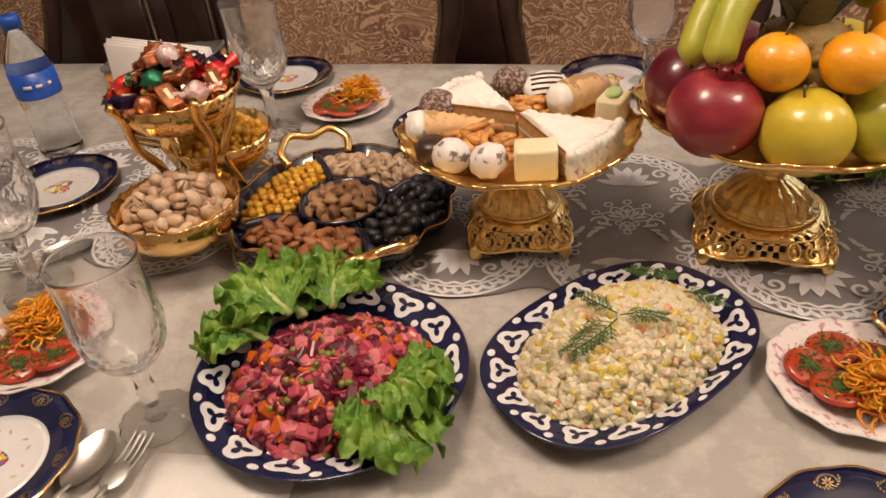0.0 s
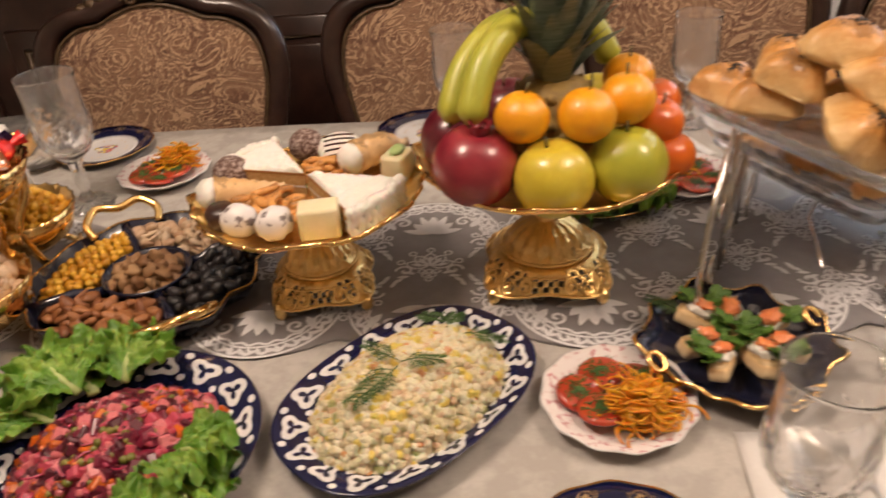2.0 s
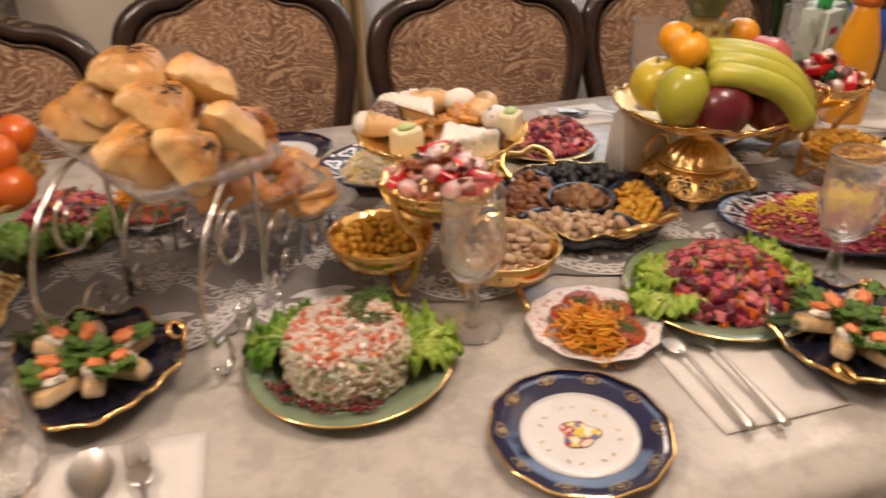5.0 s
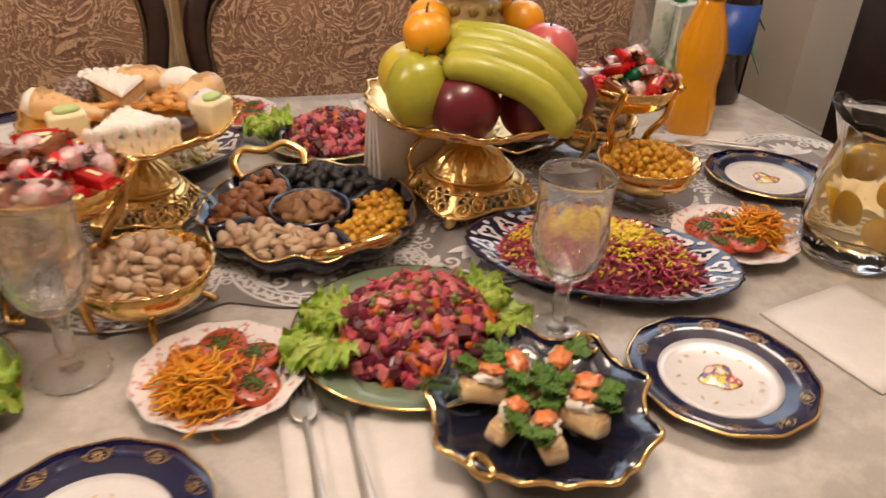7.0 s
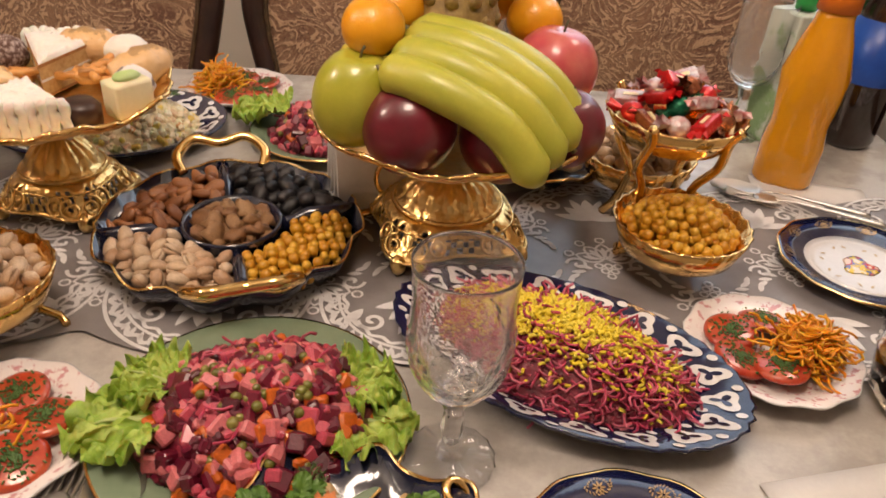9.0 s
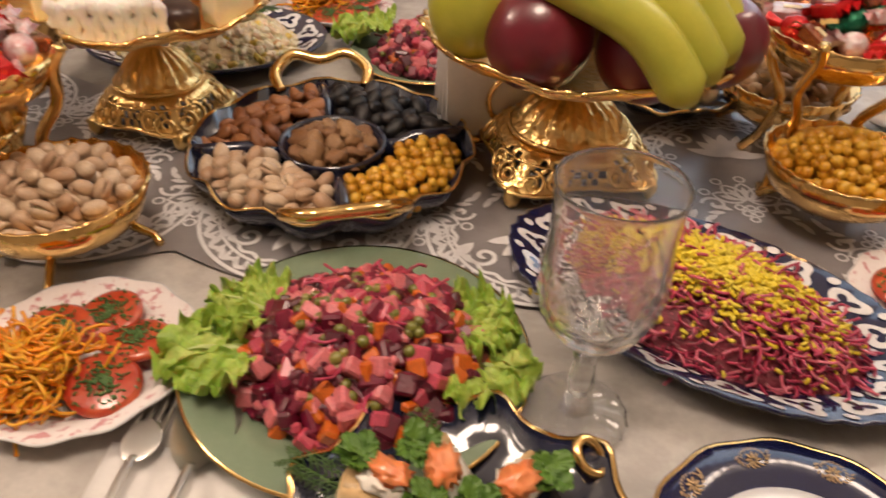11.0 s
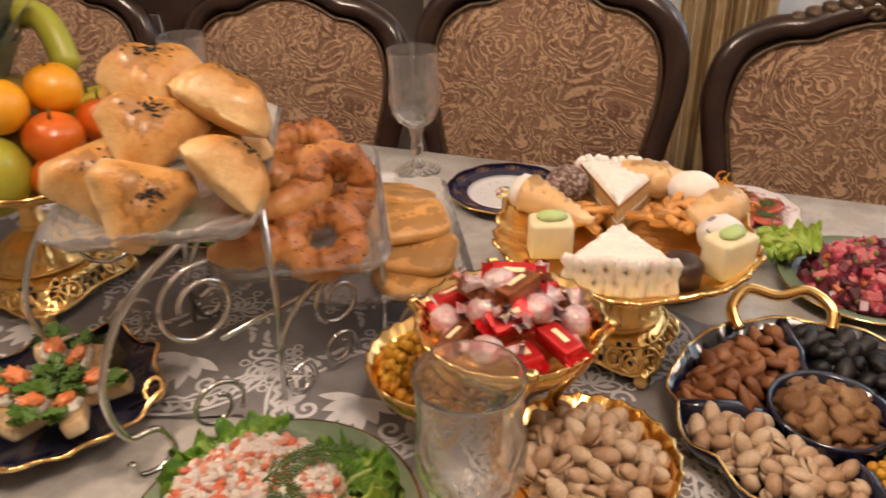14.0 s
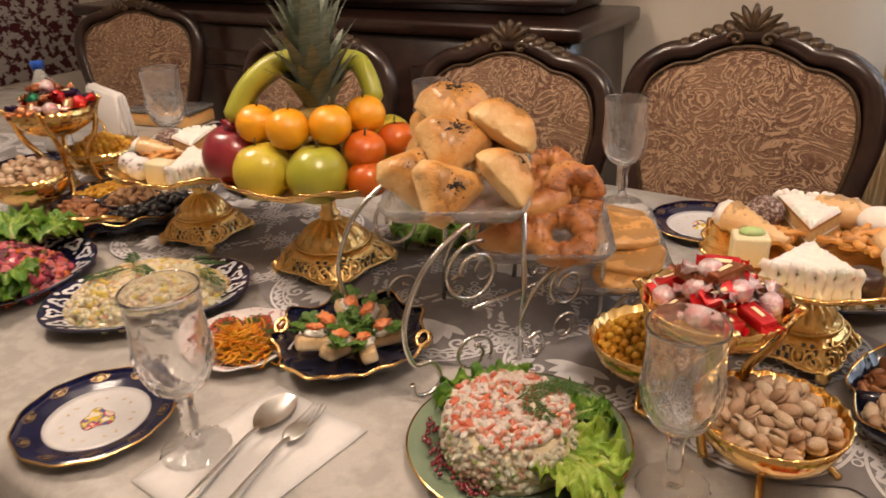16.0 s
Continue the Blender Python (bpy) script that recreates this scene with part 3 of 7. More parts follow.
def dessert_plate():
    d = thing("dessert_plate", "white dessert plate with navy and gold floral rim", "plate", "navy rimmed plates")
    wave = lambda a, r, z: (1 + 0.012 * math.cos(12 * a) * min(1, r / 0.09), 0)
    part("rim", lathe([(0.058, 0.008), (0.07, 0.011), (0.089, 0.016), (0.09, 0.0145), (0.07, 0.008), (0.056, 0.004)], 72, wave), NAVY, d)
    part("well", lathe([(0.0, 0.006), (0.045, 0.006), (0.052, 0.007), (0.0595, 0.0088), (0.0585, 0.006), (0.05, 0.0), (0.0, 0.0)], 48), WHITEGLAZE, d)
    part("gold_edge", lathe([(0.0885, 0.0163), (0.0905, 0.0165), (0.0908, 0.0145), (0.089, 0.0145)], 72, wave), GOLD_SMOOTH, d)
    part("medallion", lathe([(0.0, 0.0068), (0.016, 0.0068), (0.019, 0.0065), (0.0, 0.0062)], 24, lambda a, r, z: (1 + 0.15 * math.sin(3 * a) + 0.1 * math.sin(5 * a + 1), 0)), MOTIF, d, "small painted multicoloured medallion")
    flower = Mesh()
    for i in range(8):
        leaf_shape(flower, 0.0008 * math.cos(0.785 * i), 0.0008 * math.sin(0.785 * i), 0.785 * i, 0.0048, 0.0016)
    for i in range(11):
        a = math.pi * (i / 10)
        leaf_shape(flower, 0.0095 * math.cos(a), 0.0066 * math.sin(a) - 0.003, a + 0.9, 0.0034, 0.0012)
        leaf_shape(flower, 0.0072 * math.cos(a), -0.0052 * math.sin(a) - 0.001, -a - 0.9, 0.0026, 0.001)
    fl_me = flower.data("gilt_flower", GILTPRINT, False)
    for i in range(10):
        a = 36 * i
        part("gilt_flower", fl_me, None, d).matrix_basis = pose(0, 0, 0, 0, 0, a) @ pose(0.0765, 0, 0.0136, 0, -14.7, 0) @ pose(0, 0, 0, 0, 0, 90)
    sprig = Mesh()
    for i in range(14):
        a = 2 * math.pi * i / 14
        leaf_shape(sprig, 0.037 * math.cos(a), 0.037 * math.sin(a), a + (0.8 if i % 2 else -0.8), 0.007, 0.003)
    ob = part("sprig_border", sprig, GOLDCURTAIN, d)
    ob.location = (0, 0, 0.0066)
    return d


dp = dessert_plate()
dp.matrix_world = at(1.4, 1.053, TOP)
for x, y, r in ((0.625, 1.045, 10), (2.036, 1.08, 200), (2.596, 1.13, 30), (2.937, 1.52, 60), (0.575, 1.962, 20), (1.19, 1.97, 80), (0.37, 1.53, 50), (1.836, 1.920, 100)):
    copy_thing(dp, at(x, y, TOP + (0.004 if 1.36 < y < 1.68 else 0), r))


def squarish(a, n):
    return (abs(math.cos(a)) ** n + abs(math.sin(a)) ** n) ** (-1 / n)


def cotton(rx, ry, k, n=2.0, inner=False):
    """Cotton-boll motifs round a platter's rim: white bolls, or the dark hearts within them."""
    m = Mesh()
    z = lambda q: 0.0108 + 0.016 * (q - 0.7) / 0.3
    per = 2 * math.pi / k

    def place(i, pts, over):
        out = []
        for u, w in pts:
            a, q = per * (i + 0.5 + u), 0.735 + 0.235 * w
            g = squarish(a, n)
            out.append((rx * q * g * math.cos(a), ry * q * g * math.sin(a), z(q) + over))
        m.put(out, [tuple(range(len(out)))])

    for i in range(k):
        up = 1 if i % 2 else -1
        ts = np.linspace(0, 2 * math.pi, 30, False)
        if inner:
            place(i, [((0.15 + 0.1 * math.cos(3 * (t - math.pi / 2))) * math.cos(t), 0.5 + up * (0.17 + 0.11 * math.cos(3 * (t - math.pi / 2))) * math.sin(t)) for t in ts], 0.0013)
        else:
            place(i, [((0.34 + 0.09 * math.cos(3 * (t - math.pi / 2))) * math.cos(t), 0.5 + up * (0.39 + 0.1 * math.cos(3 * (t - math.pi / 2))) * math.sin(t)) for t in ts], 0.0007)
            for w0, ru, rw in ((0.12, 0.1, 0.12), (0.88, 0.1, 0.12)):
                place(i, [(0.5 + ru * math.cos(t), w0 + rw * math.sin(t)) for t in ts[::3]], 0.0008)
    return m


def ikat_platter(rx, ry, k, label, wavy=0.0, n=2.0):
    d = thing("platter", label, "platter")
    wv = lambda a, r, z: ((1 + wavy * math.cos(2 * k * a) * (r > 0.8)) * squarish(a, n), 0)
    body = lathe([(0, 0.006), (0.6, 0.006), (0.7, 0.0108), (0.985, 0.026), (1.0, 0.0255), (0.99, 0.022), (0.7, 0.004), (0.6, 0.0), (0, 0)], 80, wv)
    for arr in body.v:
        arr[:, 0] *= rx
        arr[:, 1] *= ry
    part("body", body, NAVY, d)
    tagged(part("cotton_pattern", cotton(rx, ry, k, n), WHITEGLAZE, d, "white cotton-boll pattern", smooth=False), kind="stuff")
    tagged(part("pattern_centre", cotton(rx, ry, k, n, True), NAVY, d, smooth=False), kind="stuff")
    return d


P_BEET = ikat_platter(0.14, 0.14, 14, "round navy platter with white cotton-boll pattern")
P_BEET.matrix_world = at(0.925, 1.195, TOP)
P_OLIV = ikat_platter(0.15, 0.104, 16, "oval navy platter with white cotton-boll pattern", 0.0, 2.5)
P_OLIV.matrix_world = at(1.21, 1.262, TOP + 0.001, 48)
P_YOLK = ikat_platter(0.165, 0.098, 18, "long oval navy platter with wavy white pattern", 0.012)
P_YOLK.matrix_world = at(2.573, 1.348, TOP + 0.001, -30)
P_FAR = ikat_platter(0.15, 0.115, 13, "oval navy platter with white cotton-boll pattern")
P_FAR.matrix_world = at(2.03, 1.78, TOP + 0.001, 10)
P_FAR2 = ikat_platter(0.15, 0.11, 13, "oval navy platter under pastries beyond the runner")
P_FAR2.matrix_world = at(1.0, 1.75, TOP + 0.001, 10)


def round_plate(name, r, mat, label, scallop=0.0, n=10, edge=GOLD_SMOOTH):
    d = thing(name, label, "plate")
    wv = lambda a, q, z: (1 + scallop * math.cos(n * a) * min(1, q / r), 0)
    part("body", lathe([(0, 0.005), (r * 0.62, 0.005), (r * 0.72, 0.009), (r * 0.985, 0.018), (r, 0.017), (r * 0.7, 0.003), (r * 0.6, 0), (0, 0)], 72, wv), mat, d)
    part("edge", lathe([(r * 0.985, 0.0182), (r * 1.003, 0.0178), (r * 1.0, 0.0162), (r * 0.985, 0.0172)], 72, wv), edge, d)
    return d


PINKEDGE = stuff("pink_flowers", (0.72, 0.66, 0.64), (0.5, 0.2, 0.22), 0.2, 0, 120, 300, 0.05, spread=(0.55, 0.62))
P_CRAB = round_plate("green_plate", 0.118, GREENGLAZE, "sage green glazed plate with gilt edge")
P_CRAB.matrix_world = at(1.84, 1.262, TOP)
P_BEETG = round_plate("green_plate", 0.122, GREENGLAZE, "sage green glazed plate under beetroot salad")
P_BEETG.matrix_world = at(2.32, 1.262, TOP)
P_BF = round_plate("green_plate", 0.105, GREENGLAZE, "sage green glazed plate under beetroot salad")
P_BF.matrix_world = at(1.47, 1.715, TOP)
P_BF2 = round_plate("green_plate", 0.1, GREENGLAZE, "sage green glazed plate under beetroot salad")
P_BF2.matrix_world = at(2.31, 1.80, TOP)


# ---- gilt stands, trays and bowls ----
def gilt_stand(name, base_r, height, plate_r, label, deep=0.022, plate_pitch=26):
    """Origin at the foot; the dish's bottom lies at the height given."""
    g = thing(name, label, "cake stand")
    b, h = base_r, height
    side = lambda a, t: 1 + 0.15 * math.cos(4 * (a - math.pi / 4)) * (1 - t) ** 1.3
    rows = [(1.0, 0.010), (1.01, 0.014), (0.985, 0.018), (0.96, 0.022), (0.935, 0.026), (0.915, 0.03), (0.895, 0.034), (0.86, 0.038), (0.81, 0.0415), (0.75, 0.044), (0.68, 0.0455)]
    n, v, f = 144, [], []
    for i in range(n):
        a = 2 * math.pi * i / n
        for k, (r, z) in enumerate(rows):
            t = k / (len(rows) - 1)
            q = b * r * side(a, t) * (1 + 0.012 * math.sin(24 * a) * (k in (4, 5, 6)))
            lift = 0.0065 * abs(math.cos(2 * a)) ** 0.7 * (k == 0)
            v.append((q * math.cos(a), q * math.sin(a), z + lift))
    k = len(rows)
    for i in range(n):
        u = (i + 18) % 36 - 18
        for q in range(k - 1):
            mid = abs(u + 0.5) < 6 and 2 <= q <= 6 and ((u // 2 + q // 2) % 2 == 0)
            leaf = 9 < abs(u + 0.5) < 16 and 3 <= q <= 7 and (abs(u) + q) % 4 in (0, 1)
            if not (mid or leaf):
                j = (i + 1) % n
                f.append((i * k + q, j * k + q, j * k + q + 1, i * k + q + 1))
    skirt = part("pierced_skirt", Mesh().put(v, f), GOLD, g, "pierced gilt filigree skirt")
    skirt.modifiers.new("thickness", "SOLIDIFY").thickness = 0.0022
    dome = [(b * 0.68, 0.043), (b * 0.71, 0.047), (b * 0.7, 0.05), (b * 0.6, 0.053), (b * 0.57, 0.059), (b * 0.5, 0.067), (b * 0.4, 0.074), (b * 0.29, 0.08), (b * 0.2, 0.085), (b * 0.15, 0.089), (b * 0.2, 0.092), (b * 0.2, 0.094), (b * 0.15, 0.097), (b * 0.13, h - 0.016), (b * 0.18, h - 0.007), (b * 0.26, h)]
    part("dome", lathe(dome, 108, lambda a, r, z: (1 + (0.13 * abs(math.sin(8 * a)) - 0.06 if 0.0535 < z < 0.083 else 0), 0)), GOLD, g, "gadrooned gilt dome and stem")
    for r, z, t, w in ((1.02, 0.0155, 0.05, 0.002), (0.87, 0.0372, 0.65, 0.0013), (0.71, 0.0485, 1.0, 0.0022)):
        path = [(b * r * side(a, t) * math.cos(a), b * r * side(a, t) * math.sin(a), z + 0.0006 * math.sin(48 * a)) for a in np.linspace(0, 2 * math.pi, 144, False)]
        part("moulding", tube(path, w, 6, closed=True), GOLD, g)
    fm = lump(0.009, 0.009, 0.011, 0.25, 4, 1, ICO2).data("foot", GOLD)
    curl = tube([(0.012 * (1 - 0.75 * t) * math.cos(9 * t + 1.5), 0, 0.012 * (1 - 0.75 * t) * math.sin(9 * t + 1.5)) for t in np.linspace(0, 1, 30)], 0.0018, 6).data("scroll", GOLD)
    ring = tube([(0.0075 * math.cos(t), 0, 0.0095 * math.sin(t)) for t in np.linspace(0, 6.28, 16, False)], 0.002, 6, closed=True).data("ring_ornament", GOLD)
    boss = lump(0.004, 0.0025, 0.005, 0.1, 2, 1, ICO2).data("boss", GOLD)
    for i in range(4):
        a = math.radians(45 + 90 * i)
        part("foot", fm, None, g).location = (b * 1.13 * math.cos(a), b * 1.13 * math.sin(a), 0.0098)
        for s in (-1, 1):
            for name2, data, off, z in (("ring_ornament", ring, 0.36, 0.028), ("boss", boss, 0.36, 0.028), ("scroll", curl, 0.62, 0.024)):
                aa = math.pi / 2 * i + s * off
                t = (z - 0.01) / 0.036
                rr = b * float(np.interp(z, [p[1] for p in rows], [p[0] for p in rows])) * side(aa, t) + 0.001
                part(name2, data, None, g).matrix_basis = pose(rr * math.cos(aa), rr * math.sin(aa), z, 0, 0, math.degrees(aa) + 90) @ pose(0, 0, 0, -32) @ Matrix.Diagonal((s, 1, 1, 1))
    p = plate_r
    rim = lambda r: max(0, (r / p - 0.7) / 0.3)
    wave = lambda a, r, z: (1 + (0.014 * math.cos(plate_pitch * a) + 0.02 * math.cos(8 * a)) * rim(r), (0.004 * math.cos(8 * a) + 0.0016 * math.cos(plate_pitch * a)) * rim(r))
    part("dish", lathe([(0, h), (p * 0.55, h + 0.002), (p * 0.7, h + deep * 0.2), (p * 0.78, h + deep * 0.42), (p * 0.88, h + deep * 0.6), (p, h + deep), (p * 1.01, h + deep - 0.003), (p * 0.88, h + deep * 0.6 - 0.004), (p * 0.78, h + deep * 0.42 - 0.004), (p * 0.5, h - 0.003), (p * 0.2, h - 0.004)], 156, wave), GOLD, g)
    edge = []
    for a in np.linspace(0, 2 * math.pi, 208, False):
        k2, dz = wave(a, p, h)
        edge.append((p * 1.004 * k2 * math.cos(a), p * 1.004 * k2 * math.sin(a), h + deep + dz))
    part("rope_edge", tube(edge, [0.0022 + 0.0008 * (i % 4 < 2) for i in range(208)], 6, closed=True), GOLD_SMOOTH, g)
    return g


ST1 = gilt_stand("cake_stand", 0.067, 0.127, 0.137, "gilt filigree cake stand holding cake slices")
ST1.matrix_world = at(1.083, 1.477, TOP + 0.004, 8)
FR1 = gilt_stand("fruit_stand", 0.083, 0.15, 0.155, "gilt filigree fruit stand heaped with fruit", 0.03)
FR1.matrix_world = at(1.373, 1.497, TOP + 0.004, -3)
ST2 = gilt_stand("cake_stand", 0.062, 0.115, 0.124, "gilt filigree cake stand with cakes and sweets")
ST2.matrix_world = at(2.048, 1.594, TOP + 0.004, -11)
FR2 = gilt_stand("fruit_stand", 0.083, 0.12, 0.142, "gilt filigree fruit stand with bananas and apples", 0.028)
FR2.matrix_world = at(2.475, 1.56, TOP + 0.004, 12)


def nut_tray(r, label):
    """Lobed tray: handles lie along x; four bays round a middle cup."""
    t = thing("nut_tray", label, "serving tray")
    lobe = lambda a, q, z: (1 + (0.045 * abs(math.sin(6 * a)) - 0.03) * (q > 0.6 * r), 0.004 * math.cos(12 * a) * (q > 0.9 * r))
    part("body", lathe([(0, 0.006), (r * 0.8, 0.006), (r * 0.9, 0.014), (r * 0.99, 0.034), (r, 0.034), (r * 0.93, 0.012), (r * 0.8, 0.0), (0, 0)], 96, lobe), BLACKNAVY, t)
    part("gold_edge", lathe([(r * 0.985, 0.0342), (r * 1.0, 0.0355), (r * 1.005, 0.0335), (r * 0.99, 0.033)], 96, lobe), GOLD_SMOOTH, t)
    cup = r * 0.36
    part("cup", lathe([(0, 0.01), (cup * 0.85, 0.012), (cup * 0.97, 0.032), (cup * 1.05, 0.034), (cup * 1.06, 0.03), (cup * 0.95, 0.006), (0, 0.006)], 40), BLACKNAVY, t)
    for i in range(4):
        a = math.pi / 2 * i
        path = [(q * math.cos(a), q * math.sin(a), 0.02 + 0.008 * (q > 0.5 * r)) for q in np.linspace(cup, r * 0.95, 6)]
        part("divider", tube(path, 0.008, 8, 1.4), BLACKNAVY, t)
    for s in (-1, 1):
        path = smooth_path([(s * r * 0.86, -0.045, 0.032), (s * r * 1.0, -0.05, 0.045), (s * r * 1.13, -0.03, 0.056), (s * r * 1.1, 0.0, 0.052), (s * r * 1.15, 0.03, 0.056), (s * r * 1.0, 0.05, 0.045), (s * r * 0.86, 0.045, 0.032)], 6)
        part("handle", tube(path, 0.0062, 8), GOLD_SMOOTH, t, "gilt branch-shaped handle")
    return t


TR1 = nut_tray(0.152, "dark navy lobed tray of nuts with gilt handles")
TR1.matrix_world = at(0.845, 1.488, TOP + 0.004, 123)
TR2 = nut_tray(0.136, "dark navy lobed tray of nuts with gilt handles")
TR2.matrix_world = at(2.248, 1.518, TOP + 0.004, 107)

# loose nuts
PISTA = bits("pistachio_shell", ((0, (0.6, 0.4, 0.25)), (0.3, (0.68, 0.49, 0.32)), (0.6, (0.52, 0.32, 0.19)), (0.8, (0.72, 0.54, 0.37))), 0.45)
PISTA_IN = stuff("pistachio_kernel", (0.2, 0.17, 0.05), (0.3, 0.12, 0.08), 0.5, 0, 80)
CHICK = bits("chickpea", ((0, (0.72, 0.36, 0.02)), (0.35, (0.8, 0.45, 0.04)), (0.7, (0.64, 0.29, 0.015))), 0.4, 0.3)
ALMOND = bits("almond", ((0, (0.3, 0.11, 0.035)), (0.4, (0.4, 0.16, 0.055)), (0.75, (0.24, 0.08, 0.025))), 0.5, 0.6)
PRUNE = bits("prune", ((0, (0.012, 0.01, 0.012)), (0.5, (0.025, 0.02, 0.022)), (0.8, (0.008, 0.007, 0.008))), 0.45, 0.6)
WALNUT = bits("walnut", ((0, (0.36, 0.19, 0.08)), (0.4, (0.45, 0.26, 0.12)), (0.7, (0.28, 0.13, 0.05))), 0.55, 0.8)


def egg(a, b, c, taper=0.0, dent=0.0, freq=6, src=ICO1):
    m = Mesh()
    v = []
    for q in src[0]:
        k = (1 - taper * q[0]) * (1 + dent * noise.noise(Vector(q) * freq))
        v.append((q[0] * a, q[1] * b * k, q[2] * c * k))
    return m.put(v, src[1])


def pistachio():
    m = Mesh()
    for s in (-1, 1):
        shell = egg(0.0112, 0.0075, 0.0068, 0.14, src=ICO2)
        pts = np.concatenate(shell.v)
        pts[:, 2] = np.where(pts[:, 2] * s < 0, pts[:, 2] * 0.12, pts[:, 2])
        m.put(pts, shell.f, 0, pose(0, 0, 0.0006 * s, 0, -7 * s, 0))
    return m.merge(egg(0.0085, 0.0058, 0.0036), None, 1)


PROTO = {"pistachios": (pistachio(), [PISTA, PISTA_IN], 0.0104), "chickpeas": (egg(0.0056, 0.0056, 0.0054, 0, 0.1, src=ICO2), [CHICK], 0.0075),
         "almonds": (egg(0.0135, 0.0078, 0.0052, 0.28, src=ICO2), [ALMOND], 0.0102), "prunes": (egg(0.014, 0.009, 0.008, 0.1, 0.35, 3, ICO2), [PRUNE], 0.0115),
         "walnuts": (egg(0.012, 0.0095, 0.0075, 0.1, 1.5, 2.3, ICO2), [WALNUT], 0.011)}


def scatter(proto, spots, rng, tilt=55):
    m = Mesh()
    for x, y, z, s in spots:
        m.merge(proto, pose(x, y, z, rng.uniform(-tilt, tilt), rng.uniform(-tilt, tilt), rng.uniform(0, 360)) @ Matrix.Diagonal((s, s, s, 1)))
    return m


def bed(kind, inside, z, rng, base, where, label, count_r, extra=0):
    """Fills the ground plan given by inside(x, y) -> height or None with loose nuts; one heap."""
    proto, mats, gap = PROTO[kind]
    spots = []
    for layer in range(2 + extra):
        n = int(count_r / gap)
        for i in range(-n, n + 1):
            for j in range(-n, n + 1):
                x, y = (i + 0.5 * (j % 2)) * gap * 1.55 + rng.uniform(-0.3, 0.3) * gap, j * gap * 1.4 + rng.uniform(-0.3, 0.3) * gap
                h = inside(x, y)
                if h is None or (layer == 0 and h > 0.012):
                    if h is None:
                        continue
                zz = z + h - gap * 0.75 * (1 + extra - layer) + rng.uniform(-0.15, 0.35) * gap
                if zz > z - gap * 0.3 or layer == 1 + extra:
                    spots.append((x, y, max(zz, z), rng.uniform(0.85, 1.12)))
    ob = solo(kind, scatter(proto, spots, rng), mats, label, "nuts", kind="stuff")
    ob.matrix_world = base @ where
    return ob


def bay(r, a0, a1, q0, q1, top=0.018):
    def inside(x, y):
        q, a = math.hypot(x, y) / r, math.degrees(math.atan2(y, x)) % 360
        if not q0 < q < q1 or not a0 + 3 / q < a < a1 - 3 / q:
            return None
        return top * min(1, 6 * (q - q0) + 0.4, 6 * (q1 - q) + 0.35)
    return inside


def round_bed(r, top):
    return lambda x, y: None if math.hypot(x, y) > r else top * (1 - (math.hypot(x, y) / r) ** 2)


rng = random.Random(4)
for tray, r, order in ((TR1, 0.152, None), (TR2, 0.136, None)):
    kinds = ["chickpeas", "almonds", "prunes", "pistachios"] if tray is TR1 else ["almonds", "pistachios", "chickpeas", "prunes"]
    for i, kind in enumerate(kinds):
        bed(kind, bay(r, 90 * i, 90 * i + 90, 0.42, 0.9), 0.014, rng, tray.matrix_world, pose(0, 0, 0), "heap of %s in a bay of the navy tray" % {"chickpeas": "roasted yellow chickpeas", "almonds": "brown shelled almonds", "prunes": "black dried prunes", "pistachios": "pale salted pistachios in shell"}[kind], r)
    bed("walnuts", round_bed(r * 0.33, 0.02), 0.02, rng, tray.matrix_world, pose(0, 0, 0), "heap of brown walnut halves in the middle cup", r * 0.36)


def server(label):
    """Two low bowls along x and a raised bowl between them, on a gilt frame."""
    s = thing("gilt_server", label, "serving stand")
    ripple = lambda a, r, z: (1 + 0.012 * math.cos(24 * a) * (r > 0.06), 0.0012 * math.cos(48 * a) * (r > 0.066))
    low = lathe([(0, 0.022), (0.035, 0.024), (0.056, 0.038), (0.068, 0.066), (0.071, 0.066), (0.06, 0.036), (0.036, 0.019), (0, 0.017)], 72, ripple).data("low_bowl", GOLD_SMOOTH)
    for q in (-1, 1):
        part("low_bowl", low, None, s).location = (0.083 * q, 0, 0)
        part("bowl_foot", tube([(0.083 * q + 0.02, 0.03, 0.022), (0.083 * q + 0.035, 0.05, 0.0015), (0.083 * q + 0.05, 0.045, 0.0015)], 0.004, 6), GOLD_SMOOTH, s)
        part("bowl_foot", tube([(0.083 * q + 0.02, -0.03, 0.022), (0.083 * q + 0.035, -0.05, 0.0015), (0.083 * q + 0.05, -0.045, 0.0015)], 0.004, 6), GOLD_SMOOTH, s)
    part("top_bowl", lathe([(0, 0.112), (0.03, 0.114), (0.055, 0.126), (0.072, 0.152), (0.075, 0.152), (0.059, 0.122), (0.032, 0.109), (0, 0.107)], 72, ripple), GOLD_SMOOTH, s)
    for a in (35, 145, 215, 325):
        c, d = math.cos(math.radians(a)), math.sin(math.radians(a))
        path = smooth_path([(0.055 * c, 0.055 * d + 0.012 * (1 if d > 0 else -1), 0.0015), (0.035 * c, 0.06 * d, 0.03), (0.03 * c, 0.05 * d, 0.07), (0.05 * c, 0.075 * d, 0.105), (0.068 * c, 0.07 * d, 0.14), (0.08 * c, 0.08 * d, 0.158)], 5)
        part("leg", tube(path, 0.0052, 8), GOLD_SMOOTH, s)
    return s


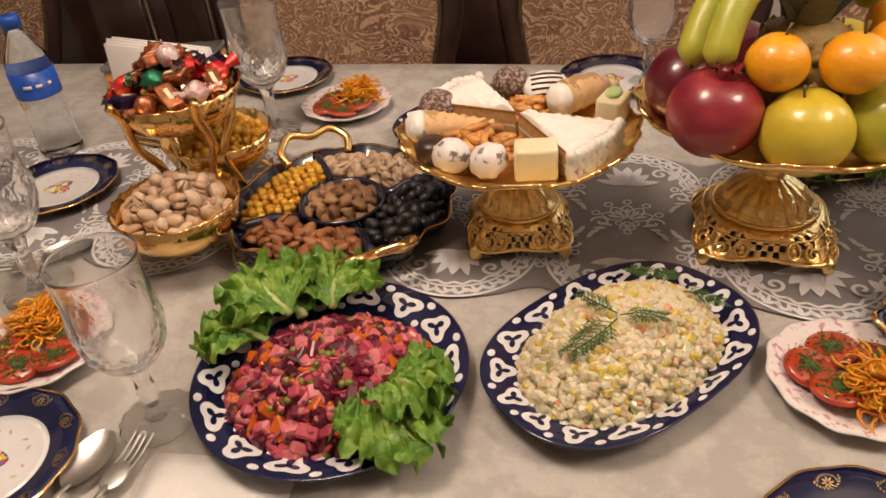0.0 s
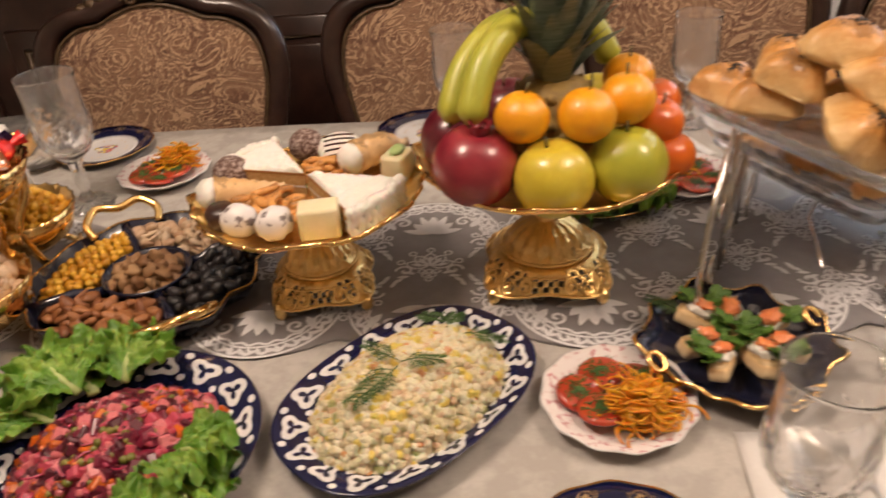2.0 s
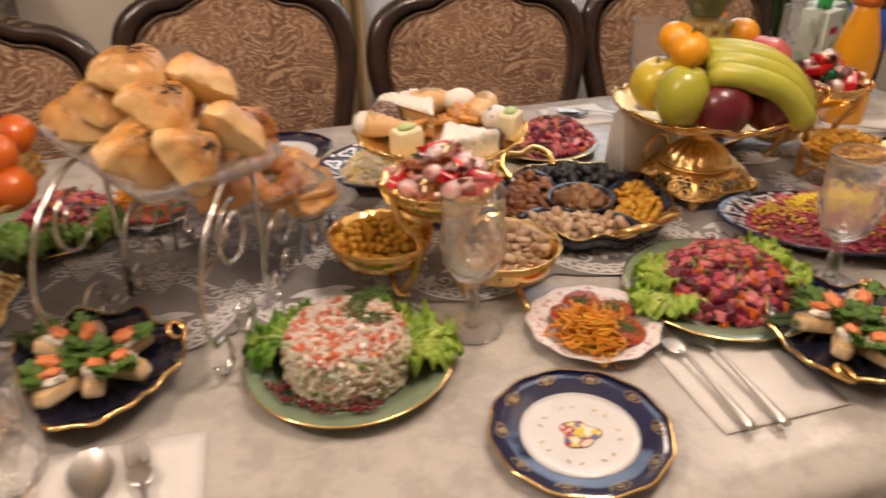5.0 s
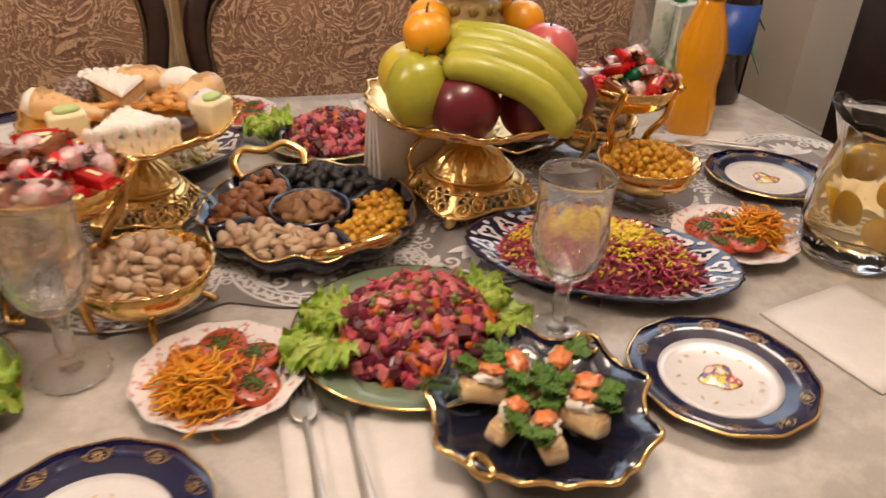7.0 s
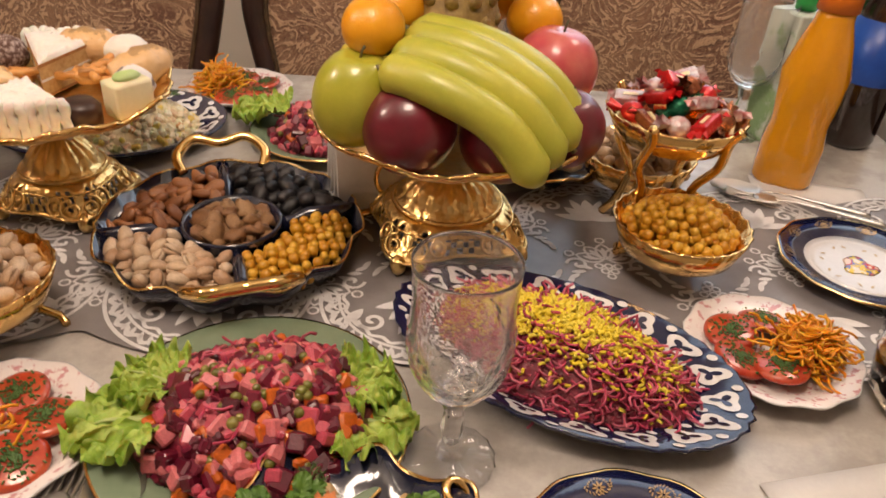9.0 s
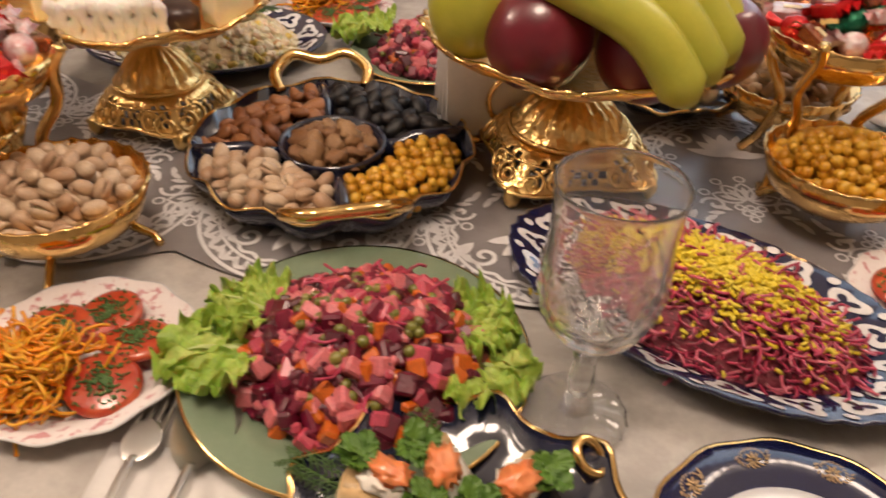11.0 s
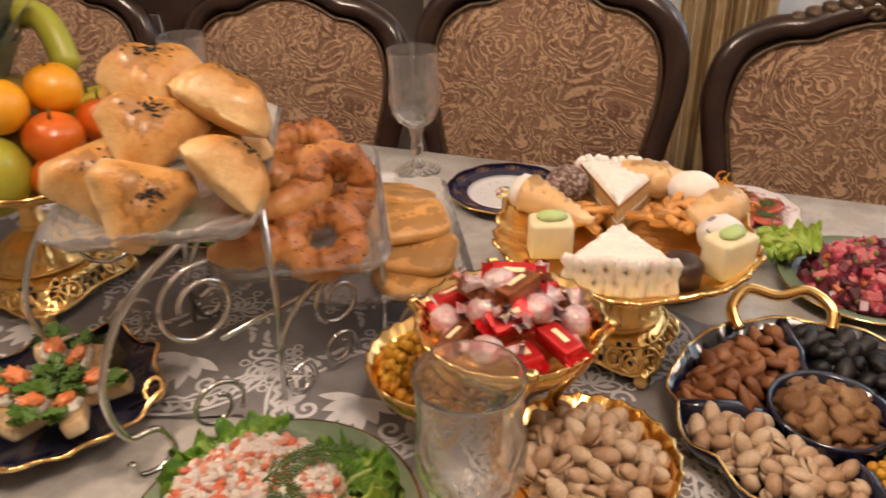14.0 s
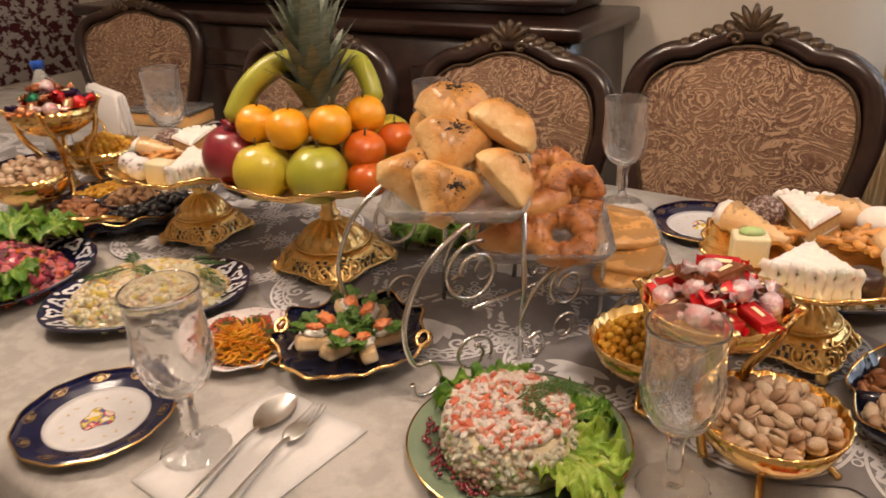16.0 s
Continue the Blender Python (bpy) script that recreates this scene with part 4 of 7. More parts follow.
SV = []
for x, y, r in ((0.65, 1.482, 100), (1.99, 1.4, -28), (2.713, 1.585, 92)):
    sv = server("gilt three-bowl server of candies, pistachios and chickpeas") if not SV else copy_thing(SV[0], pose(0, 0, 0))
    sv.matrix_world = at(x, y, TOP + 0.0045, r) @ Matrix.Diagonal((1.13, 1.13, 1.28, 1) if x < 1 else (1, 1, 1, 1))
    SV.append(sv)
for i, sv in enumerate(SV):
    left, right = (("pistachios", "chickpeas"), ("chickpeas", "pistachios"), ("chickpeas", "pistachios"))[i]
    for kind, q in ((left, -1), (right, 1)):
        bed(kind, round_bed(0.06, 0.03), 0.052, rng, sv.matrix_world, pose(0.083 * q, 0, 0), "heaped %s in a low gilt bowl" % {"pistachios": "salted pistachios in shell", "chickpeas": "yellow roasted chickpeas"}[kind], 0.06, 1)

# wrapped candies
RED = stuff("red_foil", (0.55, 0.01, 0.015), (0.7, 0.03, 0.03), 0.22, 0.4, 90, 300, 0.6, 0.002, 0.5)
BROWN = stuff("bronze_foil", (0.28, 0.08, 0.03), (0.45, 0.17, 0.07), 0.22, 0.7, 80, 250, 0.7, 0.002, 0.5)
CLEARWRAP = stuff("pale_foil", (0.68, 0.64, 0.63), (0.55, 0.12, 0.13), 0.22, 0.3, 70, 250, 0.8, 0.003, 0.5)
GREENFOIL = stuff("green_foil", (0.01, 0.12, 0.06), (0.02, 0.2, 0.1), 0.2, 0.6, 80, 250, 0.6, 0.002)
PURPLE = stuff("purple_foil", (0.02, 0.015, 0.07), (0.08, 0.03, 0.06), 0.22, 0.6, 80, 250, 0.6, 0.002)
WHITEBAR = stuff("plain_bars", (0.8, 0.68, 0.4), (0.85, 0.75, 0.5), 0.4)


def candy_bar():
    m = block(0.034, 0.019, 0.013, 0.003, 2)
    for s in (-1, 1):
        v, f = [], []
        for i in range(7):
            y = (i - 3) * 0.0038
            v += [(s * 0.016, y * 0.8, 0.003 * (-1) ** i), (s * 0.025, y * 1.25, 0.0035 * (-1) ** (i + 1))]
        f = [(2 * i, 2 * i + 1, 2 * i + 3, 2 * i + 2) for i in range(6)]
        m.put(v, f)
    return m


def candy_twist():
    m = lump(0.014, 0.0125, 0.012, 0.12, 4, 2, ICO2)
    for s in (-1, 1):
        v = []
        for i in range(10):
            a = 2 * math.pi * i / 10
            k = 1 + 0.35 * (-1) ** i
            v += [(s * 0.013, 0.003 * math.cos(a), 0.003 * math.sin(a)), (s * 0.028, 0.0075 * k * math.cos(a), 0.006 * k * math.sin(a))]
        m.put(v, [(2 * i, 2 * i + 1, (2 * i + 3) % 20, (2 * i + 2) % 20) for i in range(10)])
    return m


BAR_ME = {}
for nm, mt in (("red", RED), ("brown", BROWN), ("pale", CLEARWRAP), ("green", GREENFOIL), ("purple", PURPLE)):
    BAR_ME[nm] = (candy_bar().data("candy", mt, False), candy_twist().data("candy", mt))
WORDS = {"red": "red foil", "brown": "bronze brown foil", "pale": "pale pink clear foil", "green": "green foil", "purple": "dark purple foil"}
mark = block(0.016, 0.0045, 0.0006, 0).data("label_bar", WHITEBAR, False)
for i, sv in enumerate(SV):
    names = (["brown", "pale", "brown", "red", "purple", "brown"], ["red", "pale", "brown", "pale", "red", "pale"], ["red", "brown", "pale", "red", "brown", "pale"])[i]
    k = 0
    for ring, (rr, n, z) in enumerate(((0.05, 11, 0.153), (0.026, 7, 0.168), (0.008, 3, 0.182))):
        for j in range(n):
            nm, twist = ("green" if k == 13 else names[k % 6]), k % 2 == 1
            a = 6.283 * j / n + ring
            ob = tagged(new("candy", BAR_ME[nm][1 if twist else 0]), "wrapped candy in %s %s" % (WORDS[nm], "with twisted ends" if twist else "shaped as a bar"), "candy", "candies in the gilt bowls")
            ob.matrix_world = sv.matrix_world @ pose(rr * math.cos(a), rr * math.sin(a), z + rng.uniform(-0.003, 0.004), rng.uniform(-25, 25), rng.uniform(-25, 25), rng.uniform(0, 360))
            if not twist:
                part("label_bar", mark, None, ob).location = (0, 0, 0.007)
            k += 1

# ---- the tiered stand and its pastries ----
tier = thing("tiered_stand", "silver scroll-wire stand with three ribbed glass trays", "tiered stand")
ANG = 28.0
TRAYS = ((1.667, 1.438, 0.966), (1.722, 1.548, 0.882), (1.775, 1.636, 0.81))


def glass_tray(w=0.17):
    m, v, f = Mesh(), [], []
    prof = [(0.0, 0.004), (0.8, 0.004), (0.88, 0.006), (1.0, 0.02), (1.02, 0.019), (0.9, 0.001), (0.8, 0.0), (0.0, 0.0)]
    n = 72
    for i in range(n):
        a = 2 * math.pi * i / n
        sq = 1 / max(abs(math.cos(a)), abs(math.sin(a)))
        sq = min(sq, 1.33)
        for r, z in prof:
            v.append((r * w / 2 * sq * math.cos(a), r * w / 2 * sq * math.sin(a), z + (0.0012 * math.cos(36 * a) if r > 0.95 else 0)))
    k = len(prof)
    for i in range(n):
        for q in range(k - 1):
            j = (i + 1) % n
            f.append((i * k + q, i * k + q + 1, j * k + q + 1, j * k + q))
    return m.put([(a * 0.92, b * 1.62, c) for a, b, c in v], f)


gt = glass_tray(0.178).data("glass_tray", TRAYGLASS)
for x, y, z in TRAYS:
    part("glass_tray", gt, None, tier).matrix_basis = pose(x, y, z, 0, 0, ANG)
    part("support_ring", tube([(0.05 * math.cos(t), 0.05 * math.sin(t), 0) for t in np.linspace(0, 6.28, 24, False)], 0.003, 6, closed=True), SILVER, tier).location = (x, y, z - 0.004)


def scroll(cx, cz, r0, a0, turns, shrink, n=40):
    return [(cx + r0 * (1 - shrink * t) * math.cos(a0 + turns * 6.283 * t), cz + r0 * (1 - shrink * t) * math.sin(a0 + turns * 6.283 * t)) for t in np.linspace(0, 1, n)]


STEP = 64.0
for (x, y, z), big in zip(TRAYS, (1.0, 0.75, 0.5)):
    for side in (-0.1, 0.09):
        h = z - TOP - 0.004
        base = pose(x, y, TOP + 0.002, 0, 0, STEP) @ pose(0, side, 0)
        # a side rod: from under the tray it sweeps out, down, and curls at the foot
        path = smooth_path([(0.01, h), (-0.05 * big, h * 0.98), (-0.11 * big, h * 0.8), (-0.142 * big, h * 0.5), (-0.135 * big, h * 0.25), (-0.11 * big, 0.045 * big), (-0.1 * big, 0.016), (-0.115 * big, 0.0035), (-0.135 * big, 0.008), (-0.138 * big, 0.024)], 6)
        part("scroll_rod", tube([tuple(base @ Vector((q, 0, w))) for q, w in path], 0.0034, 8), SILVER, tier)
        part("curl", tube([tuple(base @ Vector((q - 0.05 * big, 0, w))) for q, w in scroll(0.0, h * 0.68, 0.04 * big, 1.2, 1.3, 0.55)], 0.0026, 6), SILVER, tier)
        part("curl", tube([tuple(base @ Vector((q - 0.055 * big, 0, w))) for q, w in scroll(0.0, 0.03 * big + 0.006, 0.028 * big, -0.6, 1.3, 0.6)], 0.0026, 6), SILVER, tier)
        part("post", tube([tuple(base @ Vector((0.02, 0, h))), tuple(base @ Vector((0.02, 0, h * 0.5))), tuple(base @ Vector((0.012, 0, 0.0035)))], 0.0034, 8), SILVER, tier)
part("stretcher", tube([(TRAYS[0][0] + 0.02, TRAYS[0][1] - 0.02, TOP + 0.05), (TRAYS[1][0], TRAYS[1][1], TOP + 0.04), (TRAYS[2][0], TRAYS[2][1], TOP + 0.03)], 0.003, 8), SILVER, tier)


def bake_mat(name, pale, deep):
    m, nt, p = nodes_of(name)
    sep = nt.nodes.new("ShaderNodeSeparateXYZ")
    nt.links.new(nt.nodes.new("ShaderNodeTexCoord").outputs["Generated"], sep.inputs[0])
    n = tex_noise(nt, 38, 5, 0.7)
    a = nt.nodes.new("ShaderNodeMath")
    a.operation = "ADD"
    nt.links.new(sep.outputs[2], a.inputs[0])
    nt.links.new(n, a.inputs[1])
    a2 = nt.nodes.new("ShaderNodeMath")
    a2.operation = "MULTIPLY"
    a2.inputs[1].default_value = 0.72
    nt.links.new(a.outputs[0], a2.inputs[0])
    nt.links.new(ramp(nt, a2.outputs[0], ((0.5, pale), (0.98, deep), (1.0, tuple(0.62 * c for c in deep)))), p.inputs["Base Color"])
    p.inputs["Roughness"].default_value, p.inputs["Coat Weight"].default_value, p.inputs["Coat Roughness"].default_value = 0.42, 0.35, 0.22
    bump(nt, p, tex_noise(nt, 110, 5, 0.7), 0.7, 0.003)
    return m


BUN = bake_mat("baked_dough", (0.8, 0.56, 0.26), (0.56, 0.25, 0.05))
BROWNBUN = bake_mat("browned_dough", (0.7, 0.38, 0.13), (0.4, 0.13, 0.028))
BROWNBUN.node_tree.nodes["Principled BSDF"].inputs["Coat Weight"].default_value = 0.18
PIE = bake_mat("pie_dough", (0.72, 0.44, 0.17), (0.58, 0.29, 0.08))
SEED = stuff("nigella_seed", (0.008, 0.007, 0.006), (0.02, 0.016, 0.014), 0.5)


def samsa(seed):
    """A plump three-cornered pasty sprinkled with seeds."""
    r = random.Random(seed)

    def top(q, a):
        ridge = max(0.0, math.cos(3 * (a - math.pi / 3))) ** 2
        return 0.041 * (1 - q ** 2.4) ** 0.65 + 0.005 * (1 - ridge) * q * (1 - q) * 2 + 0.003 * noise.noise(Vector((q * 3 * math.cos(a), q * 3 * math.sin(a), seed)))

    v = []
    for p in ICO4[0]:
        a, q = math.atan2(p[1], p[0]), min(1.0, math.hypot(p[0], p[1]))
        tri = min(1.16, 0.8 * sum(max(0, math.cos(a - t)) ** 7 for t in (1.047, 3.1416, 5.236)) ** (-1 / 7))
        k = tri * (1 + 0.06 * noise.noise(Vector(p) * 2.2 + Vector((seed, 0, 0))))
        v.append((p[0] * 0.053 * k, p[1] * 0.051 * k, top(q, a) if p[2] > 0 else -0.014 * (1 - q ** 4)))
    body = Mesh().put(v, ICO4[1])
    seeds = Mesh()
    for i in range(46):
        a, q = r.uniform(0, 6.28), min(0.6, abs(r.gauss(0, 0.22)))
        seeds.put(ICO1[0] * np.array((0.0024, 0.0013, 0.0011)), ICO1[1], 0, pose(0.045 * q * math.cos(a), 0.045 * q * math.sin(a), top(q * 0.85, a) + 0.001, 0, 0, r.uniform(0, 180)))
    return body, seeds


SAM = [(a.data("pastry", BUN), b.data("seed_topping", SEED)) for a, b in (samsa(i) for i in range(3))]


def put_pastry(i, m, label):
    ob = tagged(new("filled_pastry", SAM[i % 3][0]), label, "pastry", "pastries on the tiered stand")
    tagged(part("seed_topping", SAM[i % 3][1], None, ob), kind="stuff")
    ob.matrix_world = m
    return ob


frame_a = pose(*TRAYS[0], 0, 0, ANG)
heap = ((-0.012, -0.105, 0.03, 58, 0, 32), (0.052, -0.075, 0.032, 50, 14, 95), (-0.052, -0.06, 0.03, 40, -22, 65), (0.04, 0.0, 0.024, 0, 8, 10), (-0.036, 0.06, 0.024, 0, 0, 33), (0.036, 0.09, 0.024, 8, 5, 80), (-0.04, 0.12, 0.022, 10, -5, 15),
        (-0.008, -0.05, 0.075, 34, 0, 30), (0.05, -0.02, 0.085, 34, 14, 95), (-0.034, 0.03, 0.07, 12, -10, 15), (0.01, 0.08, 0.06, 0, 8, 70), (-0.008, -0.002, 0.108, 14, 0, 35))
for i, (x, y, z, rx, ry, rz) in enumerate(heap):
    k = 0.74 + 0.05 * (i % 3)
    put_pastry(i, frame_a @ pose(x * 0.95, y * 0.95, 0.003 + z * 0.78, rx, ry, rz) @ Matrix.Diagonal((k, k * 0.95, k, 1)), "golden baked pasty sprinkled with black seeds")


def roll_ring(seed, big=0.03, thick=0.0145):
    """A twisted baked ring."""
    n, path, rs = 40, [], []
    for i in range(n):
        a = 2 * math.pi * i / n
        path.append((big * math.cos(a), big * math.sin(a), 0.004 * math.sin(3 * a)))
        rs.append(thick * (0.85 + 0.32 * abs(math.sin(5 * a + seed)) + 0.09 * math.sin(17 * a + 1)))
    return tube(path, rs, 14, 1.0, True)


frame_b = pose(*TRAYS[1], 0, 0, ANG)
ring_me = roll_ring(1).data("bread_ring", BROWNBUN)
specks, rr = Mesh(), random.Random(21)
for i in range(60):
    a, b = rr.uniform(0, 6.28), rr.uniform(0.2, 2.2)
    q = 0.03 + 0.0165 * math.cos(b)
    specks.put(ICO1[0] * np.array((0.0013, 0.0009, 0.0009)), ICO1[1], 0, pose(q * math.cos(a), q * math.sin(a), 0.0165 * math.sin(b) + 0.004 * math.sin(3 * a)))
speck_me = specks.data("seed_topping", SEED)
for i, (x, y, z, rx, ry, rz) in enumerate(((0.02, -0.1, 0.026, 35, 0, 20), (0.035, -0.05, 0.056, 68, 0, 30), (-0.035, -0.03, 0.024, 0, 0, 60), (0.03, 0.03, 0.024, 10, 10, 0), (-0.02, 0.01, 0.056, 15, 0, 90), (0.0, 0.09, 0.026, 0, 0, 30), (0.0, 0.05, 0.06, 10, 0, 10))):
    ob = tagged(new("bread_ring", ring_me), "browned twisted bread ring with seeds", "bread", "bread rings on the glass tray")
    ob.matrix_world = frame_b @ pose(x, y, z, rx, ry, rz)
    tagged(part("seed_topping", speck_me, None, ob), kind="stuff")
for i, (x, y, z, rz) in enumerate(((-0.035, -0.1, 0.024, 20), (-0.04, 0.055, 0.024, 100), (0.0, -0.06, 0.055, 60))):
    cr = tube(smooth_path([(-0.045, 0.012, -0.004), (-0.025, -0.004, 0.002), (0, -0.01, 0.004), (0.025, -0.004, 0.002), (0.045, 0.012, -0.004)], 6), [0.006 + 0.014 * math.sin(math.pi * t) * (1 + 0.1 * math.sin(40 * t)) for t in np.linspace(0.05, 0.95, 25)], 12)
    ob = solo("croissant", cr, BROWNBUN, "browned crescent roll with shiny crust", "bread", m=frame_b @ pose(x, y, z, 0, 0, rz))
frame_c = pose(*TRAYS[2], 0, 0, ANG)
for i, (x, y, z, rx, rz) in enumerate(((0.02, -0.1, 0.015, 0, 24), (0.02, -0.03, 0.015, 0, -26), (0.0, 0.04, 0.015, 0, 19), (0.0, 0.1, 0.015, 0, -15), (0.025, -0.085, 0.036, 14, -22), (0.015, -0.015, 0.036, -12, 30), (0.02, -0.055, 0.058, 12, 8), (0.01, 0.0, 0.062, -16, -30))):
    pts = np.sign(ICO3[0]) * np.abs(ICO3[0]) ** 0.55 * np.array((0.044, 0.034, 0.0095))
    pts[:, 2] += [0.0035 * noise.noise(Vector((q[0] * 45 + i, q[1] * 45, q[2] * 40))) for q in pts]
    pie = Mesh().put(pts, ICO3[1])
    solo("flat_pie", pie, PIE, "flat folded golden pie with soft edges", "pastry", "flat pies on the glass tray", m=frame_c @ pose(x, y, z, rx, 0, rz))


# ---- salads ----
def heap_at(rx, ry, h, p=2.2):
    return lambda x, y: h * max(0.0, 1 - (math.hypot(x / rx, y / ry)) ** p)


def mound(rx, ry, h, p, seed, bumpy=0.004):
    n, k, v, f = 48, 12, [], []
    fn = heap_at(rx, ry, h, p)
    for i in range(n):
        a = 2 * math.pi * i / n
        for j in range(k):
            q = j / (k - 1)
            x, y = rx * q * math.cos(a), ry * q * math.sin(a)
            v.append((x, y, fn(x, y) + bumpy * noise.noise(Vector((x * 60, y * 60, seed)))))
    for i in range(n):
        for j in range(k - 1):
            o = (i + 1) % n
            f.append((i * k + j, i * k + j + 1, o * k + j + 1, o * k + j))
    return Mesh().put(v, f)


def strew(rng, count, rx, ry, h, p, protos, smin=0.8, smax=1.2, lift=0.0, qmax=1.0):
    fn, m = heap_at(rx, ry, h, p), Mesh()
    for i in range(count):
        a, q = rng.uniform(0, 6.283), math.sqrt(rng.uniform(0, 1)) * qmax
        x, y = rx * q * math.cos(a), ry * q * math.sin(a)
        s = rng.uniform(smin, smax)
        m.merge(rng.choice(protos), pose(x, y, fn(x, y) + lift + rng.uniform(-0.001, 0.003), rng.uniform(-50, 50), rng.uniform(-50, 50), rng.uniform(0, 360)) @ Matrix.Diagonal((s, s * rng.uniform(0.8, 1.1), s, 1)))
    return m


DICE = [block(0.015, 0.0135, 0.0115, 0.0018), block(0.018, 0.011, 0.0105, 0.0018), block(0.0125, 0.0115, 0.0125, 0.0016), block(0.019, 0.006, 0.006, 0.0014)]
SMALL = [block(0.0098, 0.0086, 0.0074, 0.0018), block(0.0115, 0.0075, 0.0078, 0.0018), egg(0.005, 0.0045, 0.0045)]
PEA = [egg(0.0041, 0.0041, 0.004, src=ICO2)]
BEETS = bits("beetroot_dice", ((0, (0.13, 0.004, 0.022)), (0.28, (0.2, 0.008, 0.035)), (0.4, (0.6, 0.08, 0.13)), (0.58, (0.74, 0.2, 0.22)), (0.78, (0.09, 0.003, 0.015)), (0.88, (0.68, 0.14, 0.01))), 0.36, 0.35, 0.18, 0.15)
PEAS = bits("peas", ((0, (0.2, 0.2, 0.03)), (0.5, (0.27, 0.24, 0.045)), (0.8, (0.16, 0.15, 0.02))), 0.3, 0.1, 0.3)
BEETBASE = stuff("beetroot_base", (0.1, 0.004, 0.015), (0.25, 0.015, 0.04), 0.3, 0, 90, 300, 0.6, 0.004, 0.4)
CREAMS = bits("dressed_dice", ((0, (0.86, 0.74, 0.47)), (0.35, (0.88, 0.8, 0.58)), (0.62, (0.84, 0.64, 0.14)), (0.74, (0.76, 0.54, 0.34)), (0.84, (0.82, 0.7, 0.45)), (0.94, (0.72, 0.34, 0.14)), (0.98, (0.42, 0.42, 0.16))), 0.35, 0.3, 0.25, 0.2)
CREAMBASE = stuff("dressed_base", (0.74, 0.62, 0.4), (0.84, 0.73, 0.5), 0.4, 0, 90, 300, 0.6, 0.003)
CRABS = bits("crab_shreds", ((0, (0.74, 0.62, 0.55)), (0.35, (0.68, 0.16, 0.07)), (0.55, (0.78, 0.68, 0.6)), (0.75, (0.7, 0.3, 0.2)), (0.9, (0.74, 0.64, 0.5))), 0.35, 0.3, 0.3, 0.2)
CRABSIDE = bits("green_white_bits", ((0, (0.8, 0.74, 0.58)), (0.5, (0.26, 0.33, 0.08)), (0.62, (0.82, 0.76, 0.6)), (0.85, (0.62, 0.4, 0.3))), 0.4, 0.3, 0.2, 0.2)
SHRED = bits("beet_shreds", ((0, (0.6, 0.06, 0.14)), (0.4, (0.74, 0.16, 0.24)), (0.7, (0.46, 0.03, 0.09))), 0.3, 0.2, 0.3, 0.15)
YOLK = bits("grated_yolk", ((0, (0.92, 0.7, 0.03)), (0.5, (0.95, 0.77, 0.08))), 0.55, 0.3)
CARROT = bits("carrot_shreds", ((0, (0.95, 0.38, 0.008)), (0.5, (0.97, 0.48, 0.02)), (0.8, (0.92, 0.32, 0.006))), 0.4, 0.05, 0.2, 0.3)
TOMATO = stuff("tomato_flesh", (0.38, 0.025, 0.01), (0.52, 0.09, 0.03), 0.28, 0, 70, 250, 0.3, 0.001, 0.6, 0.1)
DILL = stuff("dill_green", (0.035, 0.085, 0.012), (0.07, 0.14, 0.025), 0.5, 0, 90, 300, 0.3)


def lettuce_mat(name, dark, mid, pale):
    m, nt, p = nodes_of(name)
    n = tex_noise(nt, 28, 5, 0.6, 0.8)
    nt.links.new(ramp(nt, n, ((0.32, dark), (0.52, mid), (0.75, pale))), p.inputs["Base Color"])
    p.inputs["Roughness"].default_value, p.inputs["Subsurface Weight"].default_value, p.inputs["Subsurface Scale"].default_value = 0.38, 0.2, 0.003
    bump(nt, p, tex_noise(nt, 90, 4, 0.6, 1.0), 0.7, 0.004)
    return m


LETTUCE = lettuce_mat("lettuce", (0.04, 0.12, 0.009), (0.11, 0.24, 0.02), (0.28, 0.4, 0.07))
PALELETTUCE = lettuce_mat("pale_lettuce", (0.13, 0.24, 0.02), (0.27, 0.4, 0.045), (0.46, 0.54, 0.14))


def lettuce(seed, length=0.1, width=0.1, nq=26, ns=110):
    """A frilly leaf, stalk at the origin, fanning out along +x."""
    v, f = [], []
    for i in range(nq):
        q = (i / (nq - 1)) ** 0.8
        for j in range(ns):
            w = 2 * j / (ns - 1) - 1
            a = 1.35 * w
            e, k = q ** 2.3, length / 0.1
            n1 = noise.noise(Vector((a * 2.2, q * 3, seed)))
            n2 = noise.noise(Vector((a * 7, q * 4, seed + 3)))
            reach = length * q * (1 - 0.22 * w * w + 0.1 * n1 + e * 0.06 * noise.noise(Vector((a * 14, 0, seed + 7))))
            px, py = reach * math.cos(a) / k * 60, reach * math.sin(a) / k * 60
            z = 0.012 + 0.03 * q * (1 - q) + 0.014 * w * w * q + e * (0.0085 * math.sin(17 * a + 5 * n1 + 5 * q + seed) + 0.006 * math.sin(34 * a + 6 * n2 - 4 * q))
            z += 0.011 * q * noise.noise(Vector((px, py, seed))) + 0.0055 * noise.noise(Vector((px * 2.1, py * 2.1, seed + 4))) - 0.005 * math.exp(-(w / 0.07) ** 2) * (1 - q)
            v.append((reach * math.cos(a), reach * math.sin(a) * width / length * 0.72 + 0.006 * k * e * math.sin(29 * a + seed), z * k))
    f = [(i * ns + j, (i + 1) * ns + j, (i + 1) * ns + j + 1, i * ns + j + 1) for i in range(nq - 1) for j in range(ns - 1)]
    return Mesh().put(v, f)


